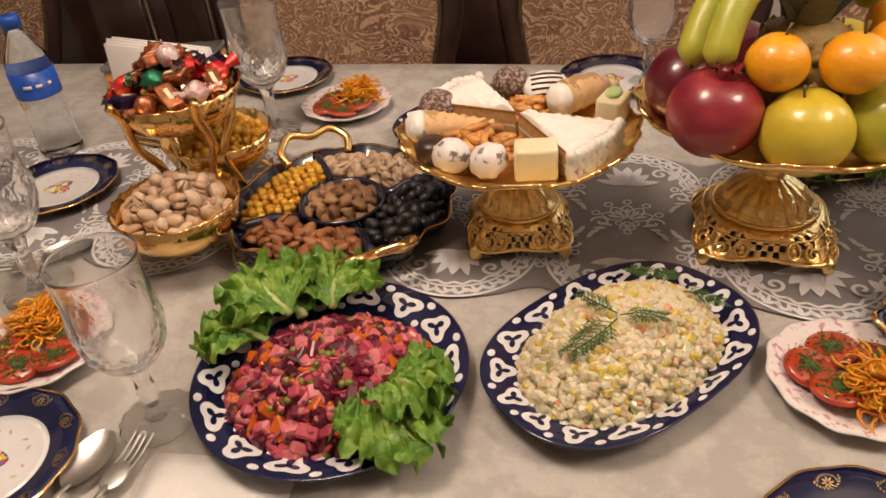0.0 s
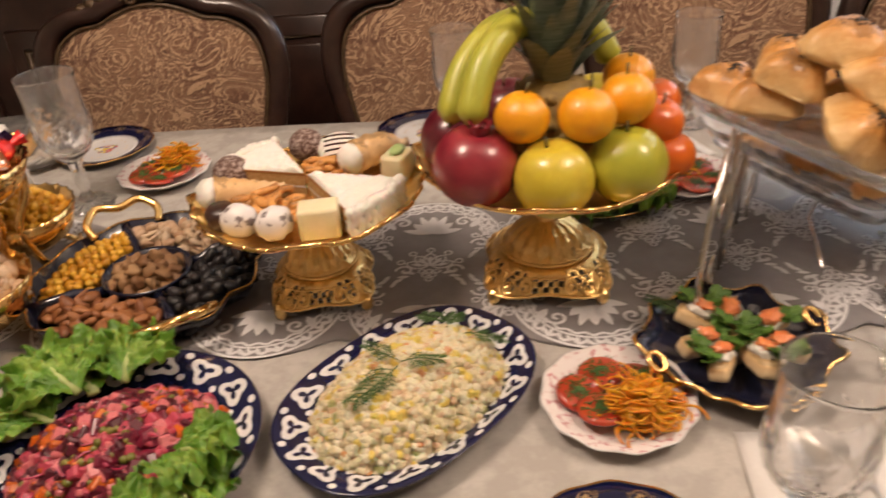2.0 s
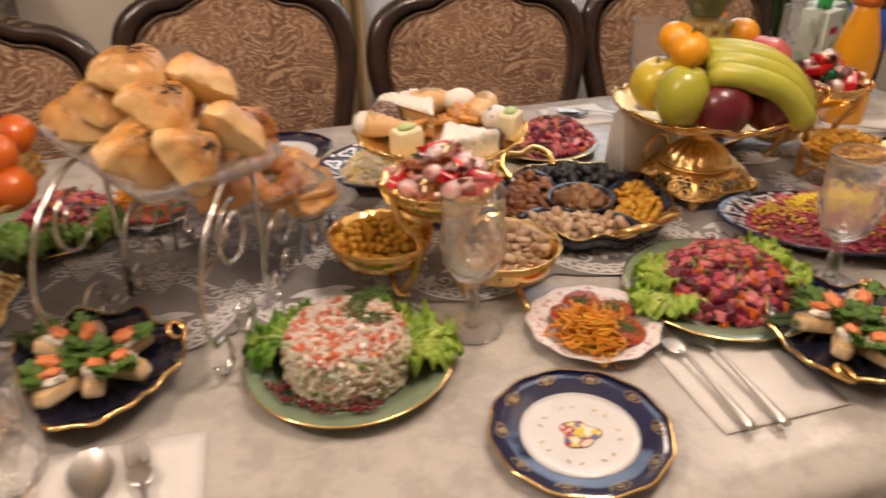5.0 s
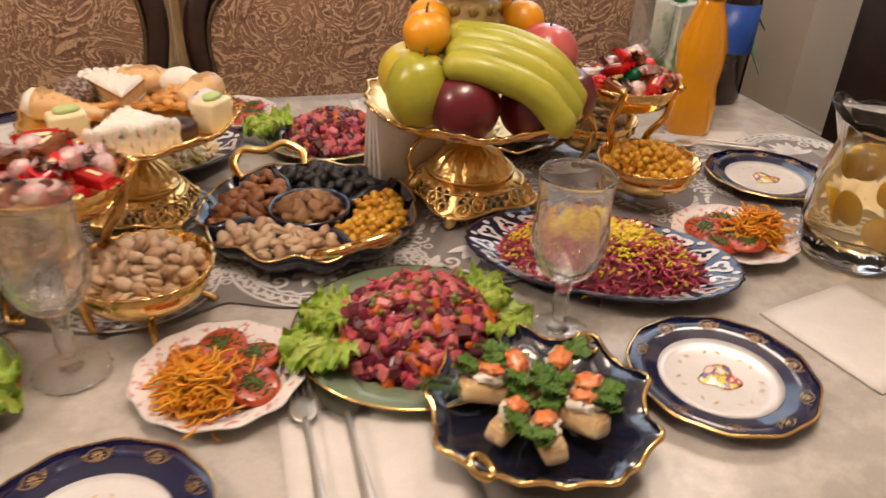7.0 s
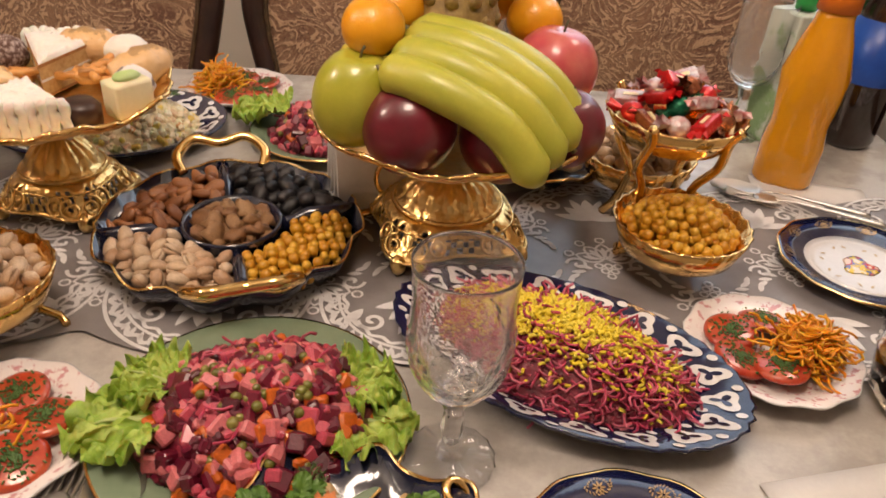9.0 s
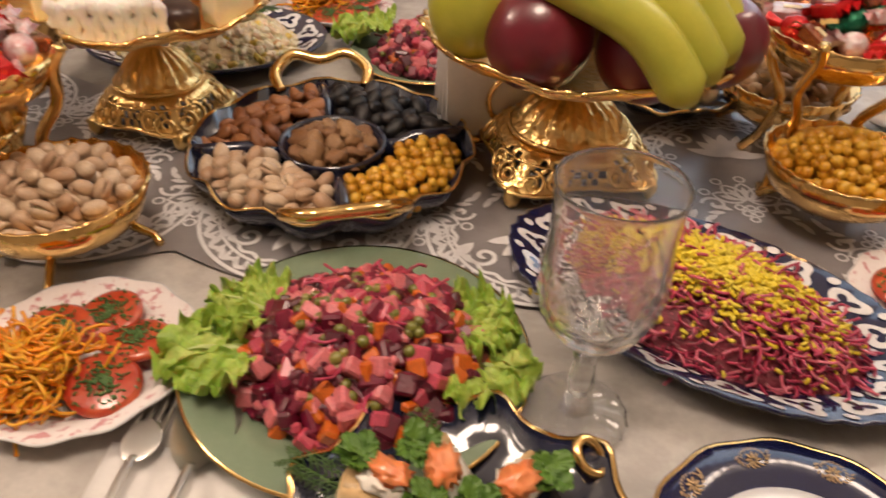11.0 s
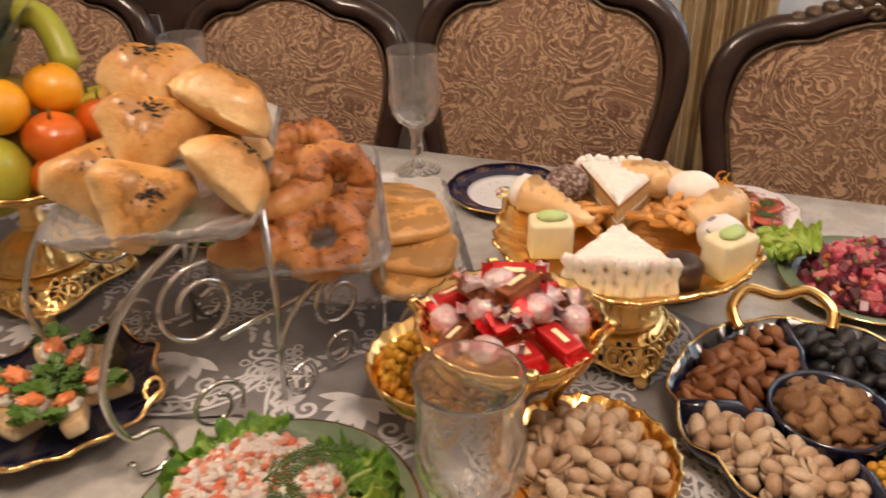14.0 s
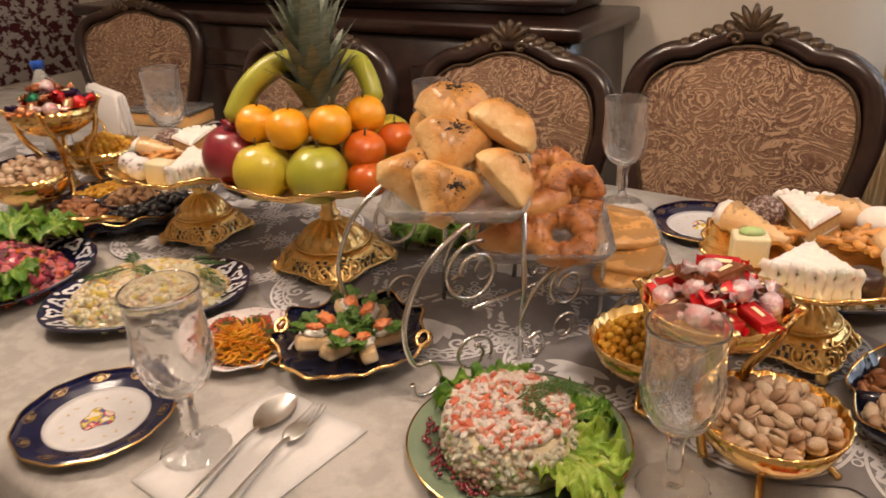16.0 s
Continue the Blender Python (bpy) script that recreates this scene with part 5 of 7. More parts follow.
LEAVES = [lettuce(i).data("blade", LETTUCE) for i in range(4)]
PALELEAVES = [lettuce(i + 5).data("blade", PALELETTUCE) for i in range(4)]
RIB = tube([(0.0, 0, 0.012), (0.03, 0.001, 0.017), (0.06, -0.001, 0.017), (0.085, 0, 0.013)], [0.005, 0.0036, 0.002, 0.0008], 7, 0.6).data("midrib", stuff("lettuce_rib", (0.34, 0.42, 0.14), (0.46, 0.52, 0.22), 0.4, 0, 60, 200, 0.2))


def put_leaf(i, m, pale=False):
    ob = thing("lettuce_leaf", "frilly %s green lettuce leaf tucked under the salad" % ("pale yellow" if pale else "fresh"), "lettuce", "lettuce leaves on the plates")
    part("blade", (PALELEAVES if pale else LEAVES)[i % 4], None, ob)
    part("midrib", RIB, None, ob, "pale leaf rib")
    ob.matrix_world = m
    return ob


def dill_sprig(rng, length=0.045):
    m = Mesh()
    stem = [(0, 0, 0), (length * 0.4, 0.003, 0.003), (length, 0, 0.002)]
    m.merge(tube(stem, 0.0007, 5))
    for i in range(9):
        t = 0.15 + 0.85 * i / 8
        for s in (-1, 1):
            a = s * rng.uniform(0.5, 0.9)
            l = length * 0.36 * (1.15 - 0.6 * t)
            bx, by = length * t, 0
            ex, ey = bx + l * math.cos(a), by + l * math.sin(a)
            m.merge(tube([(bx, by, 0.002), ((bx + ex) / 2, (by + ey) / 2, 0.004), (ex, ey, 0.002)], 0.00055, 4))
            for q in (0.35, 0.6, 0.85):
                px, py = bx + (ex - bx) * q, by + (ey - by) * q
                for b in (a - 0.7, a + 0.7):
                    m.merge(tube([(px, py, 0.003), (px + 0.3 * l * math.cos(b), py + 0.3 * l * math.sin(b), 0.003)], 0.00045, 3))
    return m


DILLS = [dill_sprig(random.Random(i)).data("dill_sprig", DILL) for i in range(2)]


def put_dill(i, m):
    ob = tagged(new("dill_sprig", DILLS[i % 2]), "feathery green dill sprig lying on the salad", "dill", "dill sprigs on the salads")
    ob.matrix_world = m
    return ob


def beet_salad(base, rx, ry, h, count, seed):
    r = random.Random(seed)
    s = thing("beetroot_salad", "mound of diced beetroot, potato, carrot and peas", "salad")
    s.matrix_world = base
    part("mound", mound(rx, ry, h, 2.0, seed), BEETBASE, s)
    tagged(part("diced_mix", strew(r, count, rx * 1.04, ry * 1.04, h, 2.0, DICE), BEETS, s, smooth=False), kind="stuff")
    tagged(part("pea_scatter", strew(r, count // 4, rx, ry, h, 2.0, PEA, 0.9, 1.15, 0.004), PEAS, s), kind="stuff")
    shreds = Mesh()
    fn = heap_at(rx, ry, h, 2.0)
    for i in range(count // 14):
        x, y = r.gauss(0, rx * 0.4), r.gauss(0, ry * 0.4)
        shreds.merge(wiggle(r, 0.03, 0.0014, 4, 5), pose(x, y, fn(x, y) + 0.005, 0, 0, r.uniform(0, 360)))
    tagged(part("shredded_cabbage", shreds, SHRED, s), kind="stuff")
    return s


beet_salad(P_BEET.matrix_world @ pose(0.005, -0.012, 0.008, 0, 0, 15), 0.102, 0.092, 0.05, 640, 1)
put_leaf(0, P_BEET.matrix_world @ pose(-0.05, 0.06, 0.02, 0, 0, 128) @ Matrix.Diagonal((1.15, 1.35, 1.2, 1)))
put_leaf(1, P_BEET.matrix_world @ pose(-0.075, 0.02, 0.02, 0, 0, 165) @ Matrix.Diagonal((0.8, 1.0, 1.1, 1)))
put_leaf(2, P_BEET.matrix_world @ pose(0.055, -0.04, 0.02, 0, 0, -42) @ Matrix.Diagonal((0.95, 1.0, 1.1, 1)))
put_leaf(3, P_BEET.matrix_world @ pose(-0.02, 0.075, 0.026, 0, -12, 100) @ Matrix.Diagonal((0.75, 0.95, 1.1, 1)))
put_leaf(3, P_BEET.matrix_world @ pose(-0.06, 0.05, 0.034, 0, -14, 150) @ Matrix.Diagonal((0.85, 1.0, 1.1, 1)))
put_leaf(0, P_BEET.matrix_world @ pose(0.075, -0.03, 0.03, 0, -14, -25) @ Matrix.Diagonal((0.65, 0.8, 1.0, 1)))
beet_salad(P_BEETG.matrix_world @ pose(0.008, 0.004, 0.008), 0.092, 0.08, 0.048, 540, 2)
put_leaf(1, P_BEETG.matrix_world @ pose(-0.06, -0.012, 0.014, 0, 0, 190) @ Matrix.Diagonal((0.75, 0.8, 0.8, 1)), True)
put_leaf(0, P_BEETG.matrix_world @ pose(0.065, -0.005, 0.014, 0, 0, -14) @ Matrix.Diagonal((0.6, 0.8, 0.8, 1)), True)
put_leaf(3, P_BEETG.matrix_world @ pose(-0.06, 0.015, 0.018, 0, -8, 165) @ Matrix.Diagonal((0.55, 0.65, 0.8, 1)), True)
put_leaf(2, P_BEETG.matrix_world @ pose(0.065, 0.02, 0.018, 0, -8, 12) @ Matrix.Diagonal((0.48, 0.65, 0.8, 1)), True)
beet_salad(P_BF.matrix_world @ pose(0.02, 0.01, 0.008), 0.075, 0.068, 0.045, 340, 3)
put_leaf(2, P_BF.matrix_world @ pose(-0.01, -0.03, 0.014, 0, 0, 250))
put_leaf(0, P_BF.matrix_world @ pose(0.045, -0.03, 0.014, 0, 0, -60) @ Matrix.Diagonal((0.7, 0.9, 1, 1)))
beet_salad(P_BF2.matrix_world @ pose(0.012, 0.0, 0.008), 0.078, 0.07, 0.045, 350, 4)
put_leaf(1, P_BF2.matrix_world @ pose(-0.05, 0.02, 0.014, 0, 0, 165) @ Matrix.Diagonal((0.8, 0.8, 1, 1)), True)


def cream_salad(base, rx, ry, h, count, seed):
    r = random.Random(seed)
    s = thing("mayonnaise_salad", "oval mound of creamy diced potato and corn salad", "salad")
    s.matrix_world = base
    part("mound", mound(rx, ry, h, 3.2, seed, 0.006), CREAMBASE, s)
    tagged(part("dressed_mix", strew(r, count, rx * 1.02, ry * 1.02, h, 3.2, SMALL, 0.8, 1.35), CREAMS, s, smooth=False), kind="stuff")
    return s


cream_salad(P_OLIV.matrix_world @ pose(0.0, -0.002, 0.008), 0.117, 0.078, 0.05, 1500, 5)
om = P_OLIV.matrix_world
put_dill(0, om @ pose(-0.015, -0.005, 0.068, 0, 8, 180) @ Matrix.Diagonal((1.3, 1.3, 1, 1)))
put_dill(1, om @ pose(-0.01, 0.0, 0.069, 0, 0, 100) @ Matrix.Diagonal((0.9, 0.9, 1, 1)))
put_dill(0, om @ pose(-0.01, -0.004, 0.069, 0, 0, -50) @ Matrix.Diagonal((0.9, 0.9, 1, 1)))
put_dill(1, om @ pose(0.07, 0.01, 0.055, 0, 22, 30) @ Matrix.Diagonal((1.1, 1.1, 1, 1)))
put_dill(0, om @ pose(0.075, 0.02, 0.055, 0, 22, 80))
put_dill(1, om @ pose(0.075, -0.01, 0.055, 0, 22, -40))
cream_salad(P_FAR.matrix_world @ pose(0, 0, 0.008), 0.11, 0.078, 0.04, 700, 6)
put_dill(0, P_FAR.matrix_world @ pose(0.03, 0.0, 0.05, 0, 0, 20) @ Matrix.Diagonal((1.2, 1.2, 1, 1)))

# the shredded beet salad under grated yolk
r = random.Random(8)
fur = thing("layered_beet_salad", "long mound of shredded beetroot topped with grated yolk", "salad")
fur.matrix_world = P_YOLK.matrix_world @ pose(0, 0, 0.008)
part("mound", mound(0.125, 0.066, 0.048, 2.2, 8), BEETBASE, fur)
sh, yk = Mesh(), Mesh()
fn = heap_at(0.125, 0.066, 0.05, 2.2)
for i in range(1400):
    a, q = r.uniform(0, 6.283), math.sqrt(r.random())
    x, y = 0.127 * q * math.cos(a), 0.068 * q * math.sin(a)
    sh.merge(wiggle(r, r.uniform(0.014, 0.03), 0.0013, 4, 5), pose(x, y, fn(x, y), r.uniform(-20, 20), r.uniform(-20, 20), r.uniform(0, 360)))
for i in range(1900):
    x, y = r.gauss(-0.005, 0.052), r.gauss(0.004, 0.024)
    if abs(x) < 0.115:
        yk.merge(wiggle(r, r.uniform(0.005, 0.012), 0.0016, 4, 3), pose(x, y, fn(x, y) + 0.003, r.uniform(-30, 30), r.uniform(-30, 30), r.uniform(0, 360)))
tagged(part("shredded_beet", sh, SHRED, fur), kind="stuff")
tagged(part("grated_yolk", yk, YOLK, fur, "bright yellow grated egg yolk"), kind="stuff")

# the moulded crab salad
crab = thing("crab_salad", "moulded round salad of pink crab and rice", "salad")
crab.matrix_world = P_CRAB.matrix_world @ pose(-0.004, -0.012, 0.007)
part("mound", lathe([(0.0, 0.056), (0.05, 0.055), (0.062, 0.048), (0.067, 0.03), (0.068, 0.0), (0.0, 0.0)], 48), CREAMBASE, crab)
cs, cg = Mesh(), Mesh()
for i in range(560):
    a, q = r.uniform(0, 6.283), math.sqrt(r.random()) * 0.062
    cs.merge(r.choice(SMALL), pose(q * math.cos(a), q * math.sin(a), 0.056 - 0.25 * max(0, q - 0.045) + r.uniform(0, 0.003), r.uniform(-40, 40), r.uniform(-40, 40), r.uniform(0, 360)) @ Matrix.Diagonal((r.uniform(0.7, 1.4), 0.8, 0.7, 1)))
for i in range(520):
    a, z = r.uniform(0, 6.283), r.uniform(0.002, 0.05)
    q = 0.0675 - 0.005 * max(0, z - 0.03) / 0.02
    cg.merge(r.choice(SMALL), pose(q * math.cos(a), q * math.sin(a), z, r.uniform(-40, 40), r.uniform(-40, 40), r.uniform(0, 360)) @ Matrix.Diagonal((0.9, 0.75, 0.8, 1)))
tagged(part("crab_topping", cs, CRABS, crab, smooth=False), kind="stuff")
tagged(part("herbed_side", cg, CRABSIDE, crab, smooth=False), kind="stuff")
cm = P_CRAB.matrix_world
put_leaf(0, cm @ pose(-0.05, 0.03, 0.01, 0, 0, 150) @ Matrix.Diagonal((0.62, 1.0, 1, 1)))
put_leaf(2, cm @ pose(0.045, -0.01, 0.01, 0, 0, -8) @ Matrix.Diagonal((0.8, 0.95, 1.1, 1)), True)
put_leaf(1, cm @ pose(0.035, 0.04, 0.01, 0, 0, 60) @ Matrix.Diagonal((0.55, 0.7, 1, 1)))
put_dill(0, cm @ pose(0.0, -0.005, 0.067, 0, 0, 60) @ Matrix.Diagonal((1.1, 1.1, 1, 1)))
put_dill(1, cm @ pose(0.0, -0.0, 0.067, 0, 0, -20))
put_dill(0, cm @ pose(0.01, 0.03, 0.066, 0, 0, 20))
POM = stuff("pomegranate_seed", (0.1, 0.006, 0.012), (0.2, 0.015, 0.02), 0.15, 0, 90, 200, 0.1, coat=0.6)
seeds = Mesh()
for i in range(90):
    a, q = r.uniform(3.4, 4.9), r.uniform(0.074, 0.1)
    seeds.merge(egg(0.0035, 0.0028, 0.0028), pose(q * math.cos(a), q * math.sin(a), 0.0155 + 0.25 * (q - 0.078), 0, 0, r.uniform(0, 360)))
solo("pomegranate_seeds", seeds, POM, "dark red pomegranate seeds strewn on the plate", "pomegranate seeds", kind="stuff", m=cm)


# ---- tomato and carrot plates ----
def tomato_slice():
    m = lathe([(0, 0.006), (0.02, 0.0065), (0.0245, 0.004), (0.0245, 0.001), (0.02, 0), (0, 0)], 28)
    herb = Mesh()
    rr = random.Random(3)
    for i in range(150):
        a, q = rr.uniform(0, 6.28), min(0.022, abs(rr.gauss(0, 0.012)))
        herb.put(ICO1[0] * np.array((0.0022, 0.0009, 0.0007)), ICO1[1], 0, pose(q * math.cos(a), q * math.sin(a), 0.0075, rr.uniform(-30, 30), 0, rr.uniform(0, 360)))
    return m.data("tomato_slice", TOMATO), herb.data("chopped_dill", DILL)


TOM_ME, HERB_ME = tomato_slice()
heapc = Mesh()
r = random.Random(12)
for i in range(420):
    a, q = r.uniform(0, 6.28), min(0.03, abs(r.gauss(0, 0.016)))
    heapc.merge(wiggle(r, r.uniform(0.02, 0.036), 0.00115, 4, 7), pose(q * math.cos(a), q * math.sin(a), r.uniform(0.002, 0.024) * max(0.2, 1 - q / 0.045), r.uniform(-25, 25), r.uniform(-25, 25), r.uniform(0, 360)))
CAR_ME = heapc.data("carrot_heap", CARROT)
tomato_plate = round_plate("side_plate", 0.079, PINKEDGE, "small white plate with pink flowered scalloped edge", 0.02, 12, WHITEGLAZE)
first = True
for x, y, rz in ((1.425, 1.252, 5), (0.577, 1.2, 165), (2.13, 1.238, -80), (2.772, 1.365, 40), (0.737, 1.84, 110), (1.609, 1.738, 175), (2.165, 1.945, 225)):
    pl = tomato_plate if first else copy_thing(tomato_plate, pose(0, 0, 0))
    first = False
    pl.matrix_world = at(x, y, TOP + (0.003 if 1.36 < y < 1.68 else 0), rz)
    for k, (tx, ty, tz, tr) in enumerate(((-0.038, 0.01, 0.012, 8), (-0.01, 0.036, 0.013, -6), (0.03, 0.024, 0.013, 10), (-0.022, -0.02, 0.015, 5))):
        ob = tagged(new("tomato_slice", TOM_ME), "red tomato slice topped with chopped dill", "tomato", "tomato slices on the small plates")
        ob.matrix_world = pl.matrix_world @ pose(tx, ty, tz, tr, tr, 40 * k)
        tagged(part("chopped_dill", HERB_ME, None, ob), kind="stuff")
    ob = tagged(new("carrot_heap", CAR_ME), "heap of shredded orange carrot beside tomato slices", "carrot salad", "carrot heaps on the small plates", "stuff")
    ob.matrix_world = pl.matrix_world @ pose(0.02, -0.024, 0.014) @ Matrix.Diagonal((1.15, 1.1, 1.3, 1))


# ---- leaf dishes with canapes ----
def leaf_dish():
    d = thing("leaf_dish", "navy glazed leaf-shaped dish with gilt wavy edge", "dish", "leaf dishes of canapes")
    wave = lambda a, q, z: (1 + (0.045 * math.cos(9 * a) + 0.04 * math.cos(4 * a + 1) + 0.02 * math.cos(18 * a)) * min(1, q / 0.09), 0.005 * math.cos(9 * a) * (q > 0.08))
    part("body", lathe([(0, 0.006), (0.055, 0.007), (0.08, 0.014), (0.1, 0.028), (0.102, 0.026), (0.08, 0.009), (0.055, 0.0), (0, 0)], 100, wave), BLACKNAVY, d)
    part("gold_edge", lathe([(0.0985, 0.0285), (0.1015, 0.029), (0.1025, 0.0262), (0.1, 0.027)], 100, wave), GOLD_SMOOTH, d)
    for s in (-1, 1):
        pts = [(0.098 * s + 0.008 * math.cos(t), 0.01 * math.sin(t), 0.028 + 0.005 * math.sin(t)) for t in np.linspace(0, 6.28, 18, False)]
        part("loop_handle", tube(pts, 0.0035, 6, closed=True), GOLD_SMOOTH, d)
    return d


BREAD = bake_mat("toasted_bread", (0.82, 0.66, 0.42), (0.74, 0.5, 0.24))
CHEESE = stuff("cream_cheese", (0.78, 0.74, 0.66), (0.82, 0.78, 0.7), 0.4, 0, 60, 200, 0.4, 0.002)
SALMON = stuff("salmon", (0.72, 0.2, 0.06), (0.8, 0.32, 0.14), 0.3, 0, 60, 200, 0.3, 0.002, 0.3, 0.2)
toast_me, cheese_me, salm_me = block(0.056, 0.021, 0.02, 0.006, 2).data("toast", BREAD), lump(0.017, 0.0115, 0.007, 0.5, 3, 2, ICO3).data("cream_cheese", CHEESE), lump(0.0125, 0.0085, 0.0045, 0.9, 3.5, 3, ICO3).data("salmon_roll", SALMON)
sprig = Mesh()
for i in range(9):
    a = i * 2.4
    sprig.merge(lettuce(i, 0.013, 0.012, 7, 26), pose(0.004 * math.cos(a), 0.004 * math.sin(a), 0.001 * i, 0, -25, 40 * i))
PARSLEY = stuff("parsley", (0.05, 0.13, 0.012), (0.13, 0.25, 0.03), 0.45, 0, 60, 250, 0.4)
sprig_me = sprig.data("parsley", PARSLEY)
ld = leaf_dish()
for k, (x, y, rz, s) in enumerate(((1.562, 1.318, 20, 0.98), (2.4, 1.118, 40, 0.98), (2.6, 1.75, 0, 0.95))):
    d = ld if k == 0 else copy_thing(ld, pose(0, 0, 0))
    d.matrix_world = at(x, y, TOP + 0.003, rz)
    for i in range(7):
        a = math.radians(51.4 * i + 10)
        q = 0.042 if i % 2 else 0.05
        c = thing("canape", "toast canape with cream cheese, salmon and parsley", "canape", "canapes in the leaf dishes")
        c.matrix_world = d.matrix_world @ pose(q * math.cos(a) * 0.9, q * math.sin(a) * 0.9, 0.022 + 0.003 * (i % 3), 12 * (-1) ** i, -16, math.degrees(a) + 25 * math.sin(7 * i))
        part("toast", toast_me, None, c)
        part("cream_cheese", cheese_me, None, c).location = (0.003, 0, 0.013)
        part("salmon_roll", salm_me, None, c).location = (0.004, 0.001, 0.02)
        for dx, dy in ((-0.02, 0.008 * (-1) ** i), (0.022, -0.009 * (-1) ** i)):
            tagged(part("parsley", sprig_me, None, c), kind="stuff").location = (dx, dy, 0.009)
    put_dill(k, d.matrix_world @ pose(0.01, 0.03, 0.034, 0, 0, 70))
    put_dill(k + 1, d.matrix_world @ pose(-0.03, 0.05, 0.034, 0, 0, 120))

# ---- fruit ----
def fruit_mat(name, a, b, rough=0.3, scale=18, coat=0.4, fine=300, relief=0.12):
    return stuff(name, a, b, rough, 0, scale, fine, relief, 0.0012, coat, 0.05)


YELLOWAPPLE = fruit_mat("yellow_apple", (0.56, 0.43, 0.03), (0.64, 0.53, 0.06))
GREENAPPLE = fruit_mat("green_apple", (0.36, 0.36, 0.03), (0.48, 0.46, 0.05))
REDFRUIT = fruit_mat("pomegranate_skin", (0.2, 0.012, 0.025), (0.36, 0.04, 0.05))
DARKAPPLE = fruit_mat("dark_red_apple", (0.09, 0.006, 0.014), (0.18, 0.012, 0.025))
PINKAPPLE = fruit_mat("pink_apple", (0.5, 0.06, 0.08), (0.6, 0.2, 0.15))
ORANGE = fruit_mat("orange_peel", (0.8, 0.32, 0.006), (0.86, 0.4, 0.012), 0.35, 14, 0.3, 420, 0.5)
PERSIMMON = fruit_mat("persimmon", (0.6, 0.1, 0.008), (0.7, 0.17, 0.01))
BANANA = fruit_mat("green_banana", (0.36, 0.38, 0.04), (0.52, 0.48, 0.06), 0.4, 12, 0.1)
TIP = stuff("banana_tip", (0.06, 0.05, 0.02), (0.14, 0.12, 0.04), 0.6)
PINE = stuff("pineapple_skin", (0.2, 0.12, 0.03), (0.4, 0.27, 0.07), 0.5, 0, 60, 200, 0.6, 0.003)
PINELEAF = stuff("pineapple_leaf", (0.12, 0.15, 0.1), (0.25, 0.28, 0.21), 0.5, 0, 30, 250, 0.3)


def fruit(name, r, mat, label, m, dent=0.18, tall=1.0, crown=False):
    prof = []
    for i in range(25):
        t = math.pi * i / 24
        k = 1 - dent * (math.exp(-(t / 0.32) ** 2) + 0.6 * math.exp(-((math.pi - t) / 0.3) ** 2))
        prof.append((max(0, r * math.sin(t)), -r * tall * math.cos(t) * k))
    prof = [(a, -b) for a, b in prof]
    th = thing(name, label, name.replace("_", " "))
    part("flesh", lathe(prof, 40, lambda a, q, z: (1 + 0.012 * math.cos(5 * a) + 0.01 * math.sin(2 * a), 0)), mat, th)
    top = r * tall * (1 - dent)
    if crown:
        part("crown", lathe([(0.0, top - 0.004), (0.011, top - 0.004), (0.009, top + 0.008), (0.013, top + 0.014), (0.008, top + 0.006), (0.0, top)], 18, lambda a, q, z: (1, 0.003 * math.cos(6 * a) * (q > 0.012))), mat, th)
    else:
        part("stem", tube([(0, 0, top - 0.003), (0.001, 0, top + 0.006), (0.003, 0, top + 0.011)], 0.0014, 6), TIP, th)
    th.matrix_world = m
    return th


def banana(path, r, label):
    b = thing("banana", label, "banana", "bananas on the fruit stands")
    pts = smooth_path(path, 7)
    k = len(pts)
    rs = [r * min(1, 0.35 + 5.5 * min(i / (k - 1), 1 - i / (k - 1)) ** 0.9) for i in range(k)]
    part("peel", tube(pts, rs, 10), BANANA, b)
    part("stem_tip", tube([pts[0], tuple(np.array(pts[0]) - (np.array(pts[1]) - np.array(pts[0])) * 2.2)], 0.004, 6), TIP, b)
    part("end_tip", tube([pts[-1], tuple(np.array(pts[-1]) + (np.array(pts[-1]) - np.array(pts[-2])) * 0.8)], 0.003, 6), TIP, b)
    return b


